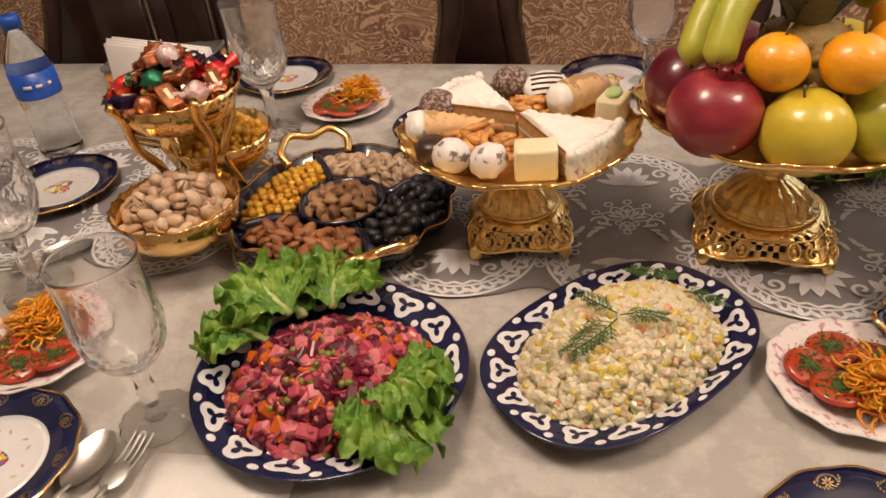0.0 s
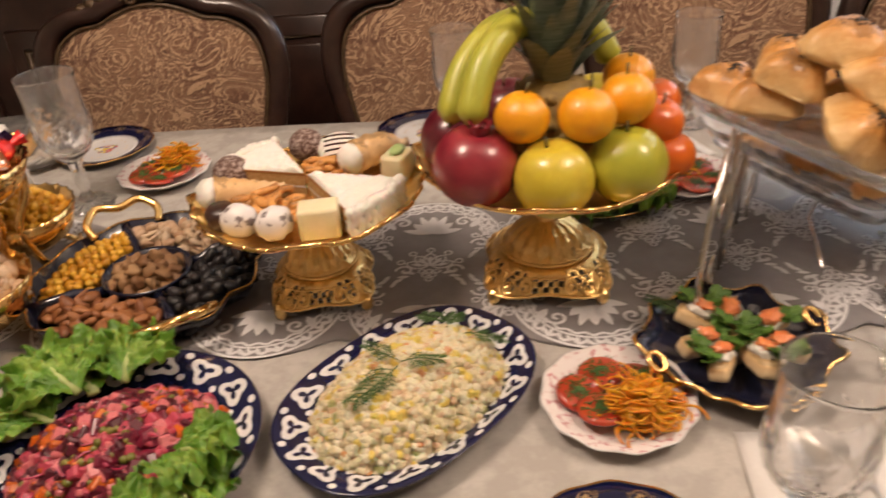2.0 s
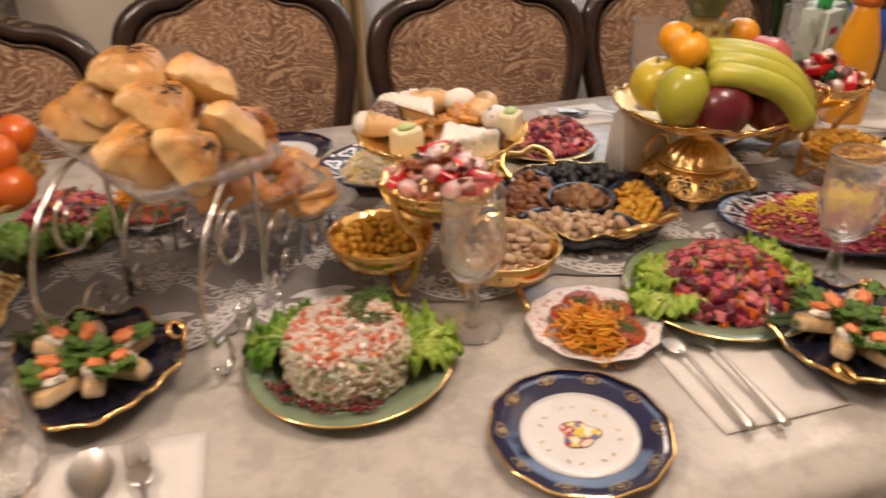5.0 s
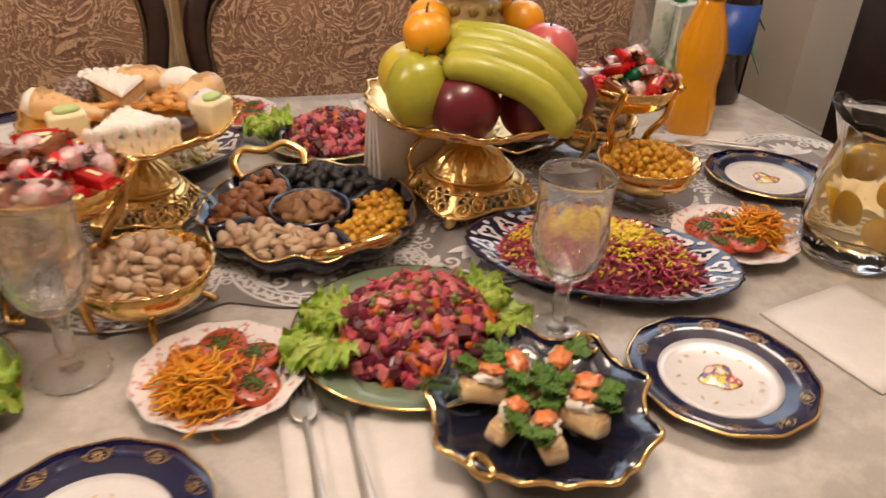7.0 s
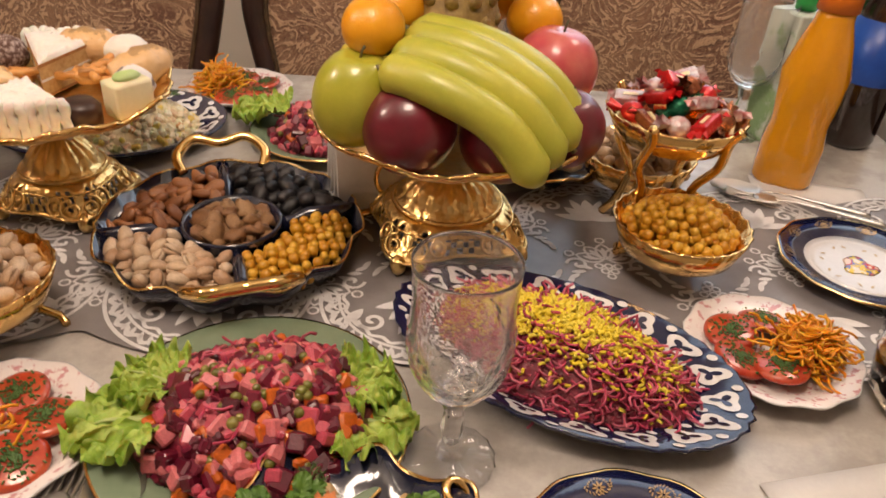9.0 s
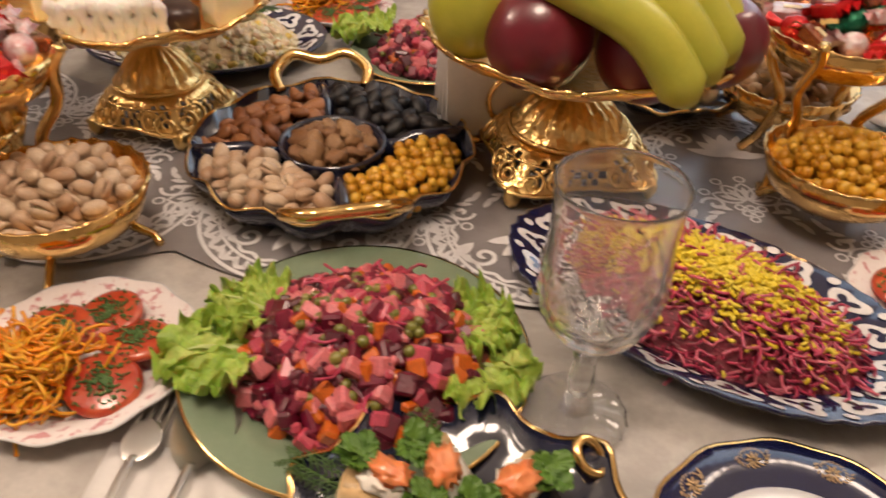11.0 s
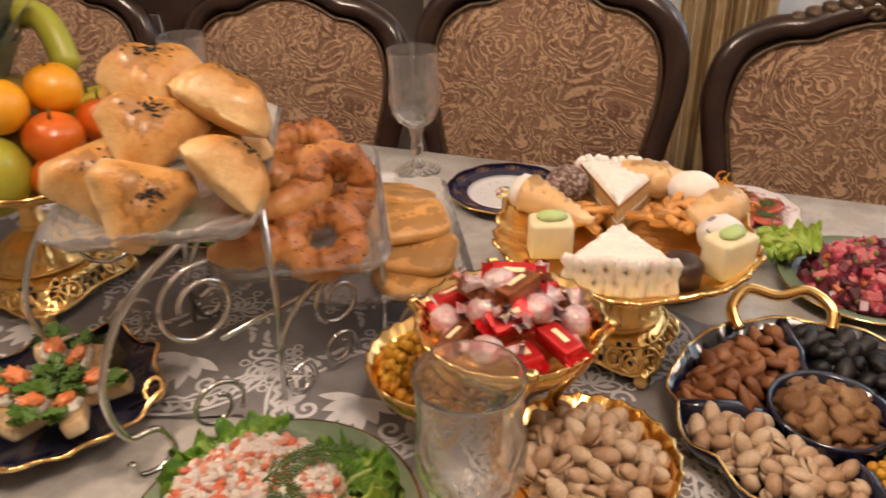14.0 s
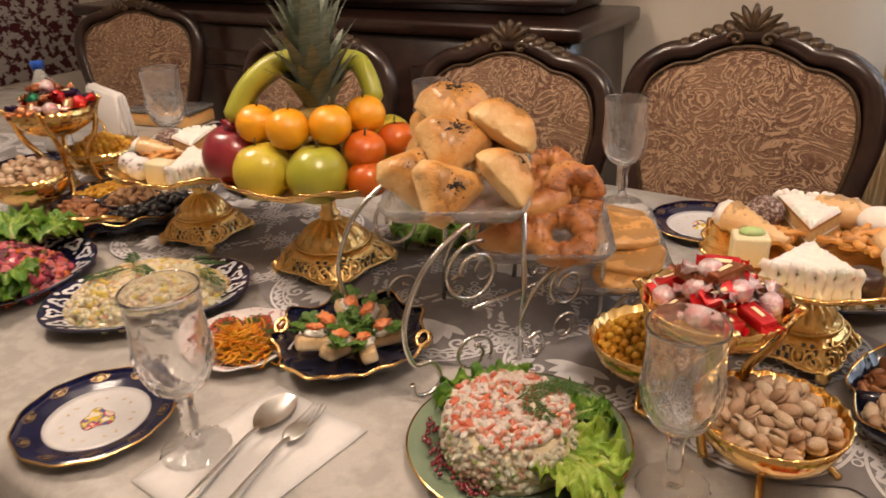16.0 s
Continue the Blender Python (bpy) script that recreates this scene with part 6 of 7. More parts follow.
def pineapple(x, y, z, height, crown, lean=0):
    p = thing("pineapple", "ripe pineapple with a tall grey-green leafy crown", "pineapple")
    p.matrix_world = pose(x, y, z, lean, lean, 0)
    body = lathe([(0, 0), (0.035, 0.003), (0.047, 0.03), (0.048, 0.07), (0.04, height - 0.01), (0.02, height), (0, height)], 30)
    part("body", body, PINE, p)
    eye = lump(0.0085, 0.004, 0.0075, 0.15, 3, 1, ICO1).data("eye", PINE)
    for j in range(7):
        for i in range(11):
            a = 2 * math.pi * (i + 0.5 * (j % 2)) / 11
            zz = 0.016 + j * (height - 0.03) / 6
            rr = float(np.interp(zz, [0.0, 0.03, 0.07, height - 0.01], [0.036, 0.0475, 0.0485, 0.04]))
            part("eye", eye, None, p).matrix_basis = pose(rr * math.cos(a), rr * math.sin(a), zz, 0, 0, math.degrees(a) - 90)
    rr = random.Random(2)
    leafm = Mesh()
    n = 9
    v, f = [], []
    for i in range(n):
        t = i / (n - 1)
        w = 0.0185 * (1 - t) ** 0.6 * (0.75 + 0.8 * t * (1 - t) * 2)
        out, up = 0.022 * t * t, t
        for s, dz in ((-1, 0.004), (0, -0.001), (1, 0.004)):
            v.append((out + abs(s) * 0.004 * (1 - t) * -1, s * w, up))
    f = [(i * 3 + k, i * 3 + k + 1, i * 3 + 4 + k, i * 3 + 3 + k) for i in range(n - 1) for k in range(2)]
    leaf_me = Mesh().put(v, f).data("crown_leaf", PINELEAF)
    for i in range(60):
        t = i / 60
        a = i * 2.39996
        l = crown * (0.35 + 0.65 * t) * rr.uniform(0.85, 1.05)
        ob = part("crown_leaf", leaf_me, None, p)
        ob.matrix_basis = pose(0.02 * (1 - t) * math.cos(a), 0.02 * (1 - t) * math.sin(a), height - 0.006 + 0.02 * t, 0, 0, math.degrees(a)) @ pose(0, 0, 0, 0, (1 - t) * 17 + rr.uniform(-5, 5), 0) @ Matrix.Diagonal((1.5, 1.0, l, 1))
    return p


pineapple(1.378, 1.497, 0.908, 0.115, 0.2)
FRUIT1 = (
    ("apple", 1.369, 1.382, 0.953, 0.0425, YELLOWAPPLE, "pale yellow apple", 1.0), ("apple", 1.449, 1.407, 0.953, 0.043, GREENAPPLE, "yellow green apple with light speckles", 0.98),
    ("pomegranate", 1.288, 1.404, 0.962, 0.047, REDFRUIT, "glossy dark red pomegranate", 0.95), ("apple", 1.265, 1.49, 0.955, 0.042, DARKAPPLE, "dark red apple", 1.0),
    ("mandarin", 1.338, 1.41, 1.011, 0.0295, ORANGE, "bright orange mandarin", 0.93), ("mandarin", 1.404, 1.406, 1.012, 0.0305, ORANGE, "bright orange mandarin", 0.93),
    ("mandarin", 1.451, 1.441, 1.014, 0.03, ORANGE, "bright orange mandarin", 0.93), ("mandarin", 1.463, 1.502, 1.015, 0.029, ORANGE, "bright orange mandarin", 0.93),
    ("persimmon", 1.49, 1.463, 0.978, 0.03, PERSIMMON, "red-orange persimmon", 0.85), ("persimmon", 1.502, 1.45, 0.941, 0.031, PERSIMMON, "red-orange persimmon", 0.85),
    ("persimmon", 1.5, 1.522, 0.978, 0.03, PERSIMMON, "red-orange persimmon", 0.85), ("apple", 1.44, 1.575, 0.952, 0.042, YELLOWAPPLE, "pale yellow apple", 1.0), ("apple", 1.33, 1.575, 0.952, 0.042, DARKAPPLE, "dark red apple", 1.0))
FRUIT2 = (
    ("pear", 2.38, 1.487, 0.943, 0.039, GREENAPPLE, "yellow green pear", 1.2), ("apple", 2.43, 1.462, 0.928, 0.043, DARKAPPLE, "dark plum-red apple", 1.0),
    ("apple", 2.516, 1.462, 0.922, 0.041, DARKAPPLE, "dark plum-red apple", 1.0), ("apple", 2.392, 1.575, 0.934, 0.042, YELLOWAPPLE, "pale yellow apple", 1.0),
    ("apple", 2.572, 1.565, 0.954, 0.043, PINKAPPLE, "pinkish red apple", 1.0), ("apple", 2.578, 1.5, 0.919, 0.038, DARKAPPLE, "dark plum-red apple", 1.0),
    ("mandarin", 2.394, 1.508, 1.003, 0.0285, ORANGE, "bright orange mandarin", 0.93), ("mandarin", 2.414, 1.572, 1.003, 0.0275, ORANGE, "bright orange mandarin", 0.93),
    ("mandarin", 2.552, 1.605, 0.99, 0.029, ORANGE, "bright orange mandarin", 0.93), ("mandarin", 2.52, 1.65, 1.005, 0.03, ORANGE, "bright orange mandarin", 0.93))
for nm, x, y, z, r, mat, label, tall in FRUIT1 + FRUIT2:
    fruit(nm, r, mat, label + " in the gilt fruit stand", pose(x, y, z, (370 * x) % 24 - 12, (610 * y) % 24 - 12, 300 * x), crown=nm == "pomegranate", tall=tall, dent=0.05 if nm == "mandarin" else 0.14)
banana([(1.35, 1.52, 1.082), (1.31, 1.495, 1.075), (1.278, 1.462, 1.045), (1.262, 1.43, 1.0)], 0.0165, "green-yellow banana beside the pineapple")
banana([(1.352, 1.505, 1.086), (1.322, 1.47, 1.08), (1.297, 1.437, 1.05), (1.284, 1.41, 1.005)], 0.0165, "green-yellow banana beside the pineapple")
banana([(1.385, 1.54, 1.08), (1.41, 1.555, 1.075), (1.432, 1.55, 1.055), (1.45, 1.54, 1.02)], 0.0155, "green-yellow banana behind the pineapple")
pineapple(2.47, 1.59, 0.88, 0.15, 0.2)
for dx, dy, dz in ((0.0, 0.0, 0.002), (0.018, 0.023, 0.01), (0.034, 0.047, 0.016), (0.046, 0.073, 0.016)):
    banana([(2.405 + dx * 0.5, 1.47 + dy, 0.975 + dz), (2.45 + dx, 1.442 + dy, 0.972 + dz), (2.505 + dx, 1.425 + dy, 0.948 + dz), (2.545 + dx, 1.415 + dy, 0.9 + dz)], 0.0185, "green-yellow banana of a bunch over apples")


# ---- cakes and sweets on the stands ----
SPONGE = stuff("sponge_cake", (0.5, 0.29, 0.1), (0.66, 0.44, 0.19), 0.8, 0, 160, 500, 0.8, 0.003)
CRUST = stuff("cake_crust", (0.3, 0.12, 0.03), (0.42, 0.2, 0.06), 0.7, 0, 120, 400, 0.5)
CREAM = stuff("whipped_cream", (0.76, 0.73, 0.67), (0.82, 0.79, 0.74), 0.5, 0, 60, 220, 0.4, 0.003, 0, 0.2)
COCOA = stuff("coconut_chocolate", (0.1, 0.045, 0.03), (0.5, 0.4, 0.36), 0.7, 0, 260, 600, 0.7, 0.002, spread=(0.45, 0.62))
CHOUX = bake_mat("honey_cookie", (0.74, 0.4, 0.12), (0.6, 0.26, 0.06))
SHELL = bake_mat("pale_pastry", (0.78, 0.58, 0.35), (0.66, 0.4, 0.17))
CHOCO = stuff("chocolate", (0.03, 0.014, 0.01), (0.07, 0.03, 0.02), 0.35, 0, 60, 200, 0.2)
WRAP = stuff("printed_wrapper", (0.74, 0.7, 0.68), (0.1, 0.06, 0.06), 0.35, 0, 95, 300, 0.3, 0.002, spread=(0.56, 0.6))
BLOCKY = stuff("cream_fudge", (0.74, 0.66, 0.42), (0.8, 0.72, 0.5), 0.45, 0, 50, 300, 0.2, 0.001, 0, 0.2)
GREENCREAM = stuff("green_cream", (0.4, 0.55, 0.2), (0.5, 0.62, 0.28), 0.5, 0, 60, 200, 0.3)


def cake_slice():
    c = thing("cake_slice", "sponge cake wedge with white piped cream on top", "cake", "cake slices on the stands")
    L, W, H = 0.112, 0.048, 0.046

    def wedge(z0, z1, grow, mat, name):
        n, v, f = 14, [], []
        for z in (z0, z1):
            v.append((-0.002 - grow, 0, z))
            for i in range(n):
                u = 2 * i / (n - 1) - 1
                v.append((L + grow + 0.008 * (1 - u * u), u * (W + grow), z))
        k = n + 1
        f = [tuple(range(k))[::-1], tuple(range(k, 2 * k))] + [(i, (i + 1) % k, k + (i + 1) % k, k + i) for i in range(k)]
        part(name, Mesh().put(v, f), mat, c, smooth=False)

    wedge(0, 0.004, 0.0008, CRUST, "bottom_crust")
    wedge(0.004, 0.022, 0, SPONGE, "sponge")
    wedge(0.022, 0.025, 0.0006, CREAM, "filling")
    wedge(0.025, 0.042, 0, SPONGE, "sponge")
    wedge(0.042, 0.046, 0.001, CRUST, "top_crust")
    n, k, v, f = 40, 25, [], []
    for i in range(n):
        t = i / (n - 1)
        for j in range(k):
            u = 2 * j / (k - 1) - 1
            x, y = t * (L + 0.006 * (1 - u * u)), u * W * t
            q = Vector((x * 130, y * 130, 2))
            rim = min(1, 8 * (1 - abs(u)), 14 * (1 - t) + 0.1, 10 * t + 0.1)
            v.append((x, y, H + rim * (0.006 + 0.0035 * noise.noise(q) + 0.0022 * noise.noise(q * 2.2))))
    f = [(i * k + j, i * k + k + j, i * k + k + j + 1, i * k + j + 1) for i in range(n - 1) for j in range(k - 1)]
    part("cream_top", Mesh().put(v, f), CREAM, c, "white whipped cream")
    for i in range(11):
        u = 2 * i / 10 - 1
        path = [(L + 0.004 + 0.008 * (1 - u * u) + 0.0025 * (k % 2), u * W + 0.0022 * math.sin(2.1 * k + 3 * i), 0.003 + k * 0.0082 + 0.002 * math.sin(5 * i)) for k in range(7)]
        part("piped_cream", tube(path, [0.0052, 0.0068, 0.0054, 0.0072, 0.0058, 0.007, 0.0048], 8), CREAM, c)
    return c


cs0 = cake_slice()
spots = ((1.083, 1.477, 143, 0.1315, 0.9), (1.083, 1.477, -33, 0.1315, 0.9), (2.04, 1.605, 97, 0.1195, 0.9), (2.045, 1.57, -78, 0.1195, 0.55))
for i, (x, y, a, up, lx) in enumerate(spots):
    s = cs0 if i == 0 else copy_thing(cs0, pose(0, 0, 0))
    s.matrix_world = pose(x, y, TOP + 0.004 + up, 0, 0, a) @ pose(0.004, 0, 0) @ Matrix.Diagonal((lx, 0.92, 0.8, 1))


def sweet(kind, x, y, z, rz):
    m = pose(x, y, z, 0, 0, rz) @ Matrix.Diagonal((1.15, 1.15, 1.1, 1))
    if kind == "ball":
        return solo("chocolate_ball", lump(0.021, 0.021, 0.02, 0.08, 6, 1), COCOA, "chocolate ball rolled in coconut flakes", "sweet", m=m @ pose(0, 0, 0.019))
    if kind == "choux":
        b = thing("honey_cookie", "tangled golden honey pastry cookie", "pastry")
        b.matrix_world = m
        rr = random.Random(int(1000 * x))
        for i in range(16):
            part("strand", wiggle(rr, 0.035, 0.0042, 6, 6), CHOUX, b).matrix_basis = pose(rr.gauss(0, 0.009), rr.gauss(0, 0.009), rr.uniform(0.006, 0.022), 0, 0, rr.uniform(0, 360))
        return b
    if kind == "horn":
        h = thing("cream_horn", "pale pastry horn filled with white cream", "pastry")
        h.matrix_world = m @ pose(0, 0, 0.02)
        part("shell", tube([(x2, 0, -0.004 * x2 / 0.06) for x2 in np.linspace(0, 0.07, 15)], [0.019 - 0.0145 * t + 0.0012 * (-1) ** i for i, t in enumerate(np.linspace(0, 1, 15))], 14), SHELL, h)
        part("cream", lump(0.016, 0.018, 0.018, 0.25, 4, 2, ICO2), CREAM, h, "white cream").location = (-0.004, 0, 0)
        return h
    if kind == "croissant":
        return solo("pastry_roll", tube(smooth_path([(-0.03, 0.008, 0), (-0.01, 0, 0.003), (0.012, 0, 0.003), (0.032, 0.008, 0)], 6), [0.007 + 0.012 * math.sin(math.pi * t) * (1 + 0.12 * math.sin(30 * t)) for t in np.linspace(0.08, 0.92, 19)], 12), SHELL, "pale golden rolled pastry", "pastry", m=m @ pose(0, 0, 0.017))
    if kind == "biscuit":
        b = thing("striped_biscuit", "cream biscuit striped with dark chocolate", "biscuit")
        b.matrix_world = m @ pose(0, 0, 0.018, 35, 0, 0)
        part("biscuit", lump(0.026, 0.022, 0.012, 0.05, 3, 5), CREAM, b)
        for i in range(5):
            yy = -0.013 + i * 0.0065
            part("chocolate_stripe", tube([(xx, yy, 0.0122 * math.sqrt(max(0.05, 1 - (xx / 0.027) ** 2 - (yy / 0.023) ** 2))) for xx in np.linspace(-0.017, 0.017, 7)], 0.0012, 5), CHOCO, b)
        return b
    if kind == "egg":
        return solo("meringue", lump(0.023, 0.019, 0.018, 0.05, 3, 4), CREAM, "smooth white marshmallow meringue", "sweet", m=m @ pose(0, 0, 0.022))
    if kind == "wrapped":
        w = lump(0.019, 0.016, 0.018, 0.14, 4, int(100 * x) % 9)
        return solo("wrapped_sweet", w, WRAP, "sweet in white wrapper with small dark print", "sweet", m=m @ pose(0, 0, 0.016))
    if kind == "green":
        b = thing("fudge_block", "cream coloured cake block with green icing", "sweet")
        b.matrix_world = m @ pose(0, 0, 0.017)
        part("block", block(0.036, 0.026, 0.034, 0.004, 2), BLOCKY, b)
        part("icing", lump(0.012, 0.008, 0.005, 0.3, 4, 2, ICO2), GREENCREAM, b, "pale green icing").location = (0, 0, 0.019)
        return b
    if kind == "choc":
        return solo("chocolate_sweet", lathe([(0, 0), (0.016, 0), (0.017, 0.018), (0.012, 0.024), (0, 0.024)], 20), CHOCO, "dark chocolate sweet with smooth top", "sweet", m=m)
    return solo("fudge_block", block(0.04, 0.028, 0.034, 0.004, 2), BLOCKY, "pale cream coloured fudge block", "sweet", m=m @ pose(0, 0, 0.017))


Z1 = TOP + 0.004 + 0.1205
for kind, dx, dy, dz, rz in (("choux", -0.022, -0.052, 0.002, 0), ("choux", 0.03, -0.045, 0.002, 0), ("choc", -0.088, -0.062, 0.004, 0), ("choux", -0.075, -0.002, 0.002, 0), ("horn", 0.05, 0.062, 0.004, 40), ("horn", -0.105, -0.022, 0.004, 15), ("wrapped", -0.062, -0.08, 0.003, 0), ("wrapped", -0.02, -0.09, 0.004, 40), ("block", 0.03, -0.085, 0.003, 8), ("ball", -0.1, 0.03, 0.006, 0), ("choux", -0.05, -0.03, 0.002, 0), ("ball", -0.02, 0.105, 0.006, 0),
                             ("biscuit", 0.026, 0.095, 0.004, 10), ("croissant", 0.068, 0.08, 0.005, 30), ("choux", 0.012, 0.055, 0.002, 0), ("green", 0.108, 0.035, 0.006, 70)):
    sweet(kind, 1.083 + dx, 1.477 + dy, Z1 + 0.012 + dz, rz)
for kind, dx, dy, dz, rz in (("horn", -0.1, 0.03, 0.004, -25), ("ball", -0.068, 0.065, 0.004, 0), ("choux", -0.045, 0.02, 0.002, 0), ("green", -0.06, -0.045, 0.003, 20), ("egg", 0.06, 0.085, 0.004, 0), ("croissant", 0.088, 0.048, 0.005, 60), ("choux", 0.045, 0.038, 0.002, 0),
                             ("wrapped", 0.092, 0.004, 0.005, 0), ("green", 0.1, -0.035, 0.006, 50), ("choc", 0.062, -0.062, 0.003, 0), ("wrapped", -0.02, 0.1, 0.005, 0), ("croissant", 0.01, 0.1, 0.006, 0)):
    sweet(kind, 2.045 + dx, 1.6 + dy, Z1 + dz, rz)
for i, (dx, dy, rz) in enumerate(((-0.06, -0.02, 20), (0.0, -0.03, 80), (0.05, 0.0, 140), (-0.02, 0.03, 200))):
    sweet(("croissant", "choux", "croissant", "egg")[i], 1.0 + dx, 1.75 + dy, TOP + 0.012, rz)


# ---- cutlery and paper ----
def spoon():
    s = thing("spoon", "stainless steel table spoon", "spoon", "spoons on the table")
    n, k, v, f = 16, 12, [], []
    for side in (0, 1):
        for i in range(n):
            t = i / (n - 1)
            half = 0.021 * math.sin(math.pi * min(1, 0.06 + 0.9 * t)) ** 0.65
            for j in range(k):
                u = 2 * j / (k - 1) - 1
                z = 0.008 - 0.007 * (1 - u * u) * math.sin(math.pi * t) ** 0.7 + 0.0016 * side
                v.append((0.066 * (1 - t), u * half, z))
    for side in (0, 1):
        o = side * n * k
        for i in range(n - 1):
            for j in range(k - 1):
                q = (o + i * k + j, o + i * k + j + 1, o + i * k + k + j + 1, o + i * k + k + j)
                f.append(q if side else q[::-1])
    part("bowl", Mesh().put(v, f), STEEL, s)
    part("handle", tube(smooth_path([(0.004, 0, 0.0085), (-0.02, 0, 0.012), (-0.07, 0, 0.009), (-0.13, 0, 0.005)], 6), [0.0032, 0.0032, 0.003, 0.0028, 0.0028, 0.0028, 0.003, 0.003, 0.0032, 0.0034, 0.0036, 0.004, 0.0044, 0.005, 0.0056, 0.006, 0.0064, 0.0066, 0.005], 8, 0.45), STEEL, s)
    return s


def fork():
    s = thing("fork", "stainless steel table fork", "fork", "forks on the table")
    part("palm", lump(0.017, 0.0125, 0.002, 0.0, 1, 1), STEEL, s).location = (0.012, 0, 0.008)
    for i in range(4):
        y = (i - 1.5) * 0.0062
        part("tine", tube(smooth_path([(0.018, y, 0.008), (0.04, y, 0.006), (0.062, y, 0.0095)], 5), 0.0018, 6, 0.7), STEEL, s)
    part("handle", tube(smooth_path([(0.0, 0, 0.0085), (-0.02, 0, 0.011), (-0.07, 0, 0.009), (-0.13, 0, 0.005)], 6), [0.003] * 9 + [0.0032, 0.0034, 0.0038, 0.0042, 0.0048, 0.0054, 0.006, 0.0064, 0.0066, 0.005], 8, 0.45), STEEL, s)
    return s


def napkin(x, y, w, d, rz, label="white paper napkin lying flat on the cloth"):
    n, v, f = 10, [], []
    for i in range(n):
        for j in range(n):
            a, b = (i / (n - 1) - 0.5) * w, (j / (n - 1) - 0.5) * d
            v.append((a, b, 0.0012 + 0.0006 * abs(noise.noise(Vector((a * 30 + x, b * 30, 1))))))
    f = [(i * n + j, i * n + n + j, i * n + n + j + 1, i * n + j + 1) for i in range(n - 1) for j in range(n - 1)]
    nap = solo("paper_napkin", Mesh().put(v, f), PAPER, label, "napkin", "paper napkins on the table", m=at(x, y, TOP, rz))
    nap.modifiers.new("thickness", "SOLIDIFY").thickness = 0.0008
    return nap


sp, fk = spoon(), fork()
sets = ((0.727, 1.03, 88, 0.764, 1.037, 88), (1.583, 1.133, 101, 1.624, 1.14, 101), (2.236, 1.158, 91, 2.2, 1.163, 91), (2.89, 1.685, 160, 2.9, 1.665, 158), (2.47, 1.93, 150, 2.45, 1.95, 152), (1.63, 1.86, 120, 1.6, 1.88, 118), (0.46, 1.36, 30, 0.44, 1.33, 32), (0.47, 1.87, 60, 0.44, 1.87, 60))
for i, (a, b, c, d, e, g) in enumerate(sets):
    (sp if i == 0 else copy_thing(sp, pose(0, 0, 0))).matrix_world = pose(a, b, TOP + 0.003, 0, 0, c)
    (fk if i == 0 else copy_thing(fk, pose(0, 0, 0))).matrix_world = pose(d, e, TOP + 0.003, 0, 0, g)
for a in ((1.6, 1.108, 0.15, 0.2, -4), (2.253, 1.11, 0.152, 0.138, 0), (2.8, 1.165, 0.15, 0.15, 12), (2.96, 1.68, 0.15, 0.12, -12), (1.607, 1.875, 0.12, 0.13, 20), (0.86, 1.03, 0.14, 0.12, 3), (2.45, 1.95, 0.14, 0.12, 0)):
    napkin(*a)


def napkin_holder(x, y, rz, label):
    h = thing("napkin_holder", label, "napkin holder")
    h.matrix_world = at(x, y, TOP + 0.004, rz)
    part("base", block(0.15, 0.05, 0.008, 0.003), GOLD_SMOOTH, h).location = (0, 0, 0.004)
    for i in range(7):
        part("napkin", block(0.155, 0.004, 0.118 + 0.004 * (i % 3), 0.0012), PAPER, h).matrix_basis = pose(0.002 * (i % 2), (i - 3) * 0.005, 0.069, (i - 3) * 2.0, 0, 0)
    ring = tube([(0.035 * math.cos(t), 0, 0.05 + 0.03 * math.sin(t)) for t in np.linspace(0, 6.28, 30, False)], 0.0028, 6, closed=True)
    part("scroll", ring, GOLD_SMOOTH, h).location = (0, -0.027, 0)
    return h


napkin_holder(2.415, 1.63, 24, "upright stack of white napkins in a gilt holder")
napkin_holder(0.5, 1.69, -14, "tall upright stack of white napkins in a gilt holder").scale = (1.3, 1.1, 1.32)

# ---- drinks ----
WATER = glassy("water_bottle", (0.93, 0.97, 1.0), 0.03, 0.0, 1.33)
BLUE = stuff("blue_plastic", (0.01, 0.06, 0.35), (0.015, 0.09, 0.45), 0.35, 0, 20, 200, 0.05)
JUICE = stuff("orange_juice", (0.72, 0.3, 0.005), (0.78, 0.36, 0.01), 0.15, 0, 8, 200, 0.03, coat=0.6)
CAPO = stuff("orange_cap", (0.75, 0.18, 0.005), (0.8, 0.22, 0.01), 0.4, 0, 20, 200, 0.05)
COLA = stuff("dark_cola", (0.01, 0.005, 0.004), (0.03, 0.012, 0.008), 0.1, 0, 8, 200, 0.03, coat=0.6)
CARTON = stuff("printed_carton", (0.5, 0.56, 0.5), (0.16, 0.3, 0.1), 0.4, 0, 14, 200, 0.05, spread=(0.5, 0.56))
GREENCAP = stuff("green_plastic", (0.02, 0.3, 0.06), (0.03, 0.38, 0.08), 0.4)
LIQ = glassy("lemon_drink", (0.98, 0.8, 0.42), 0.02, 0.0, 1.34)
LEMON = stuff("lemon_slice", (0.8, 0.5, 0.04), (0.82, 0.6, 0.1), 0.4, 0, 40, 200, 0.2)

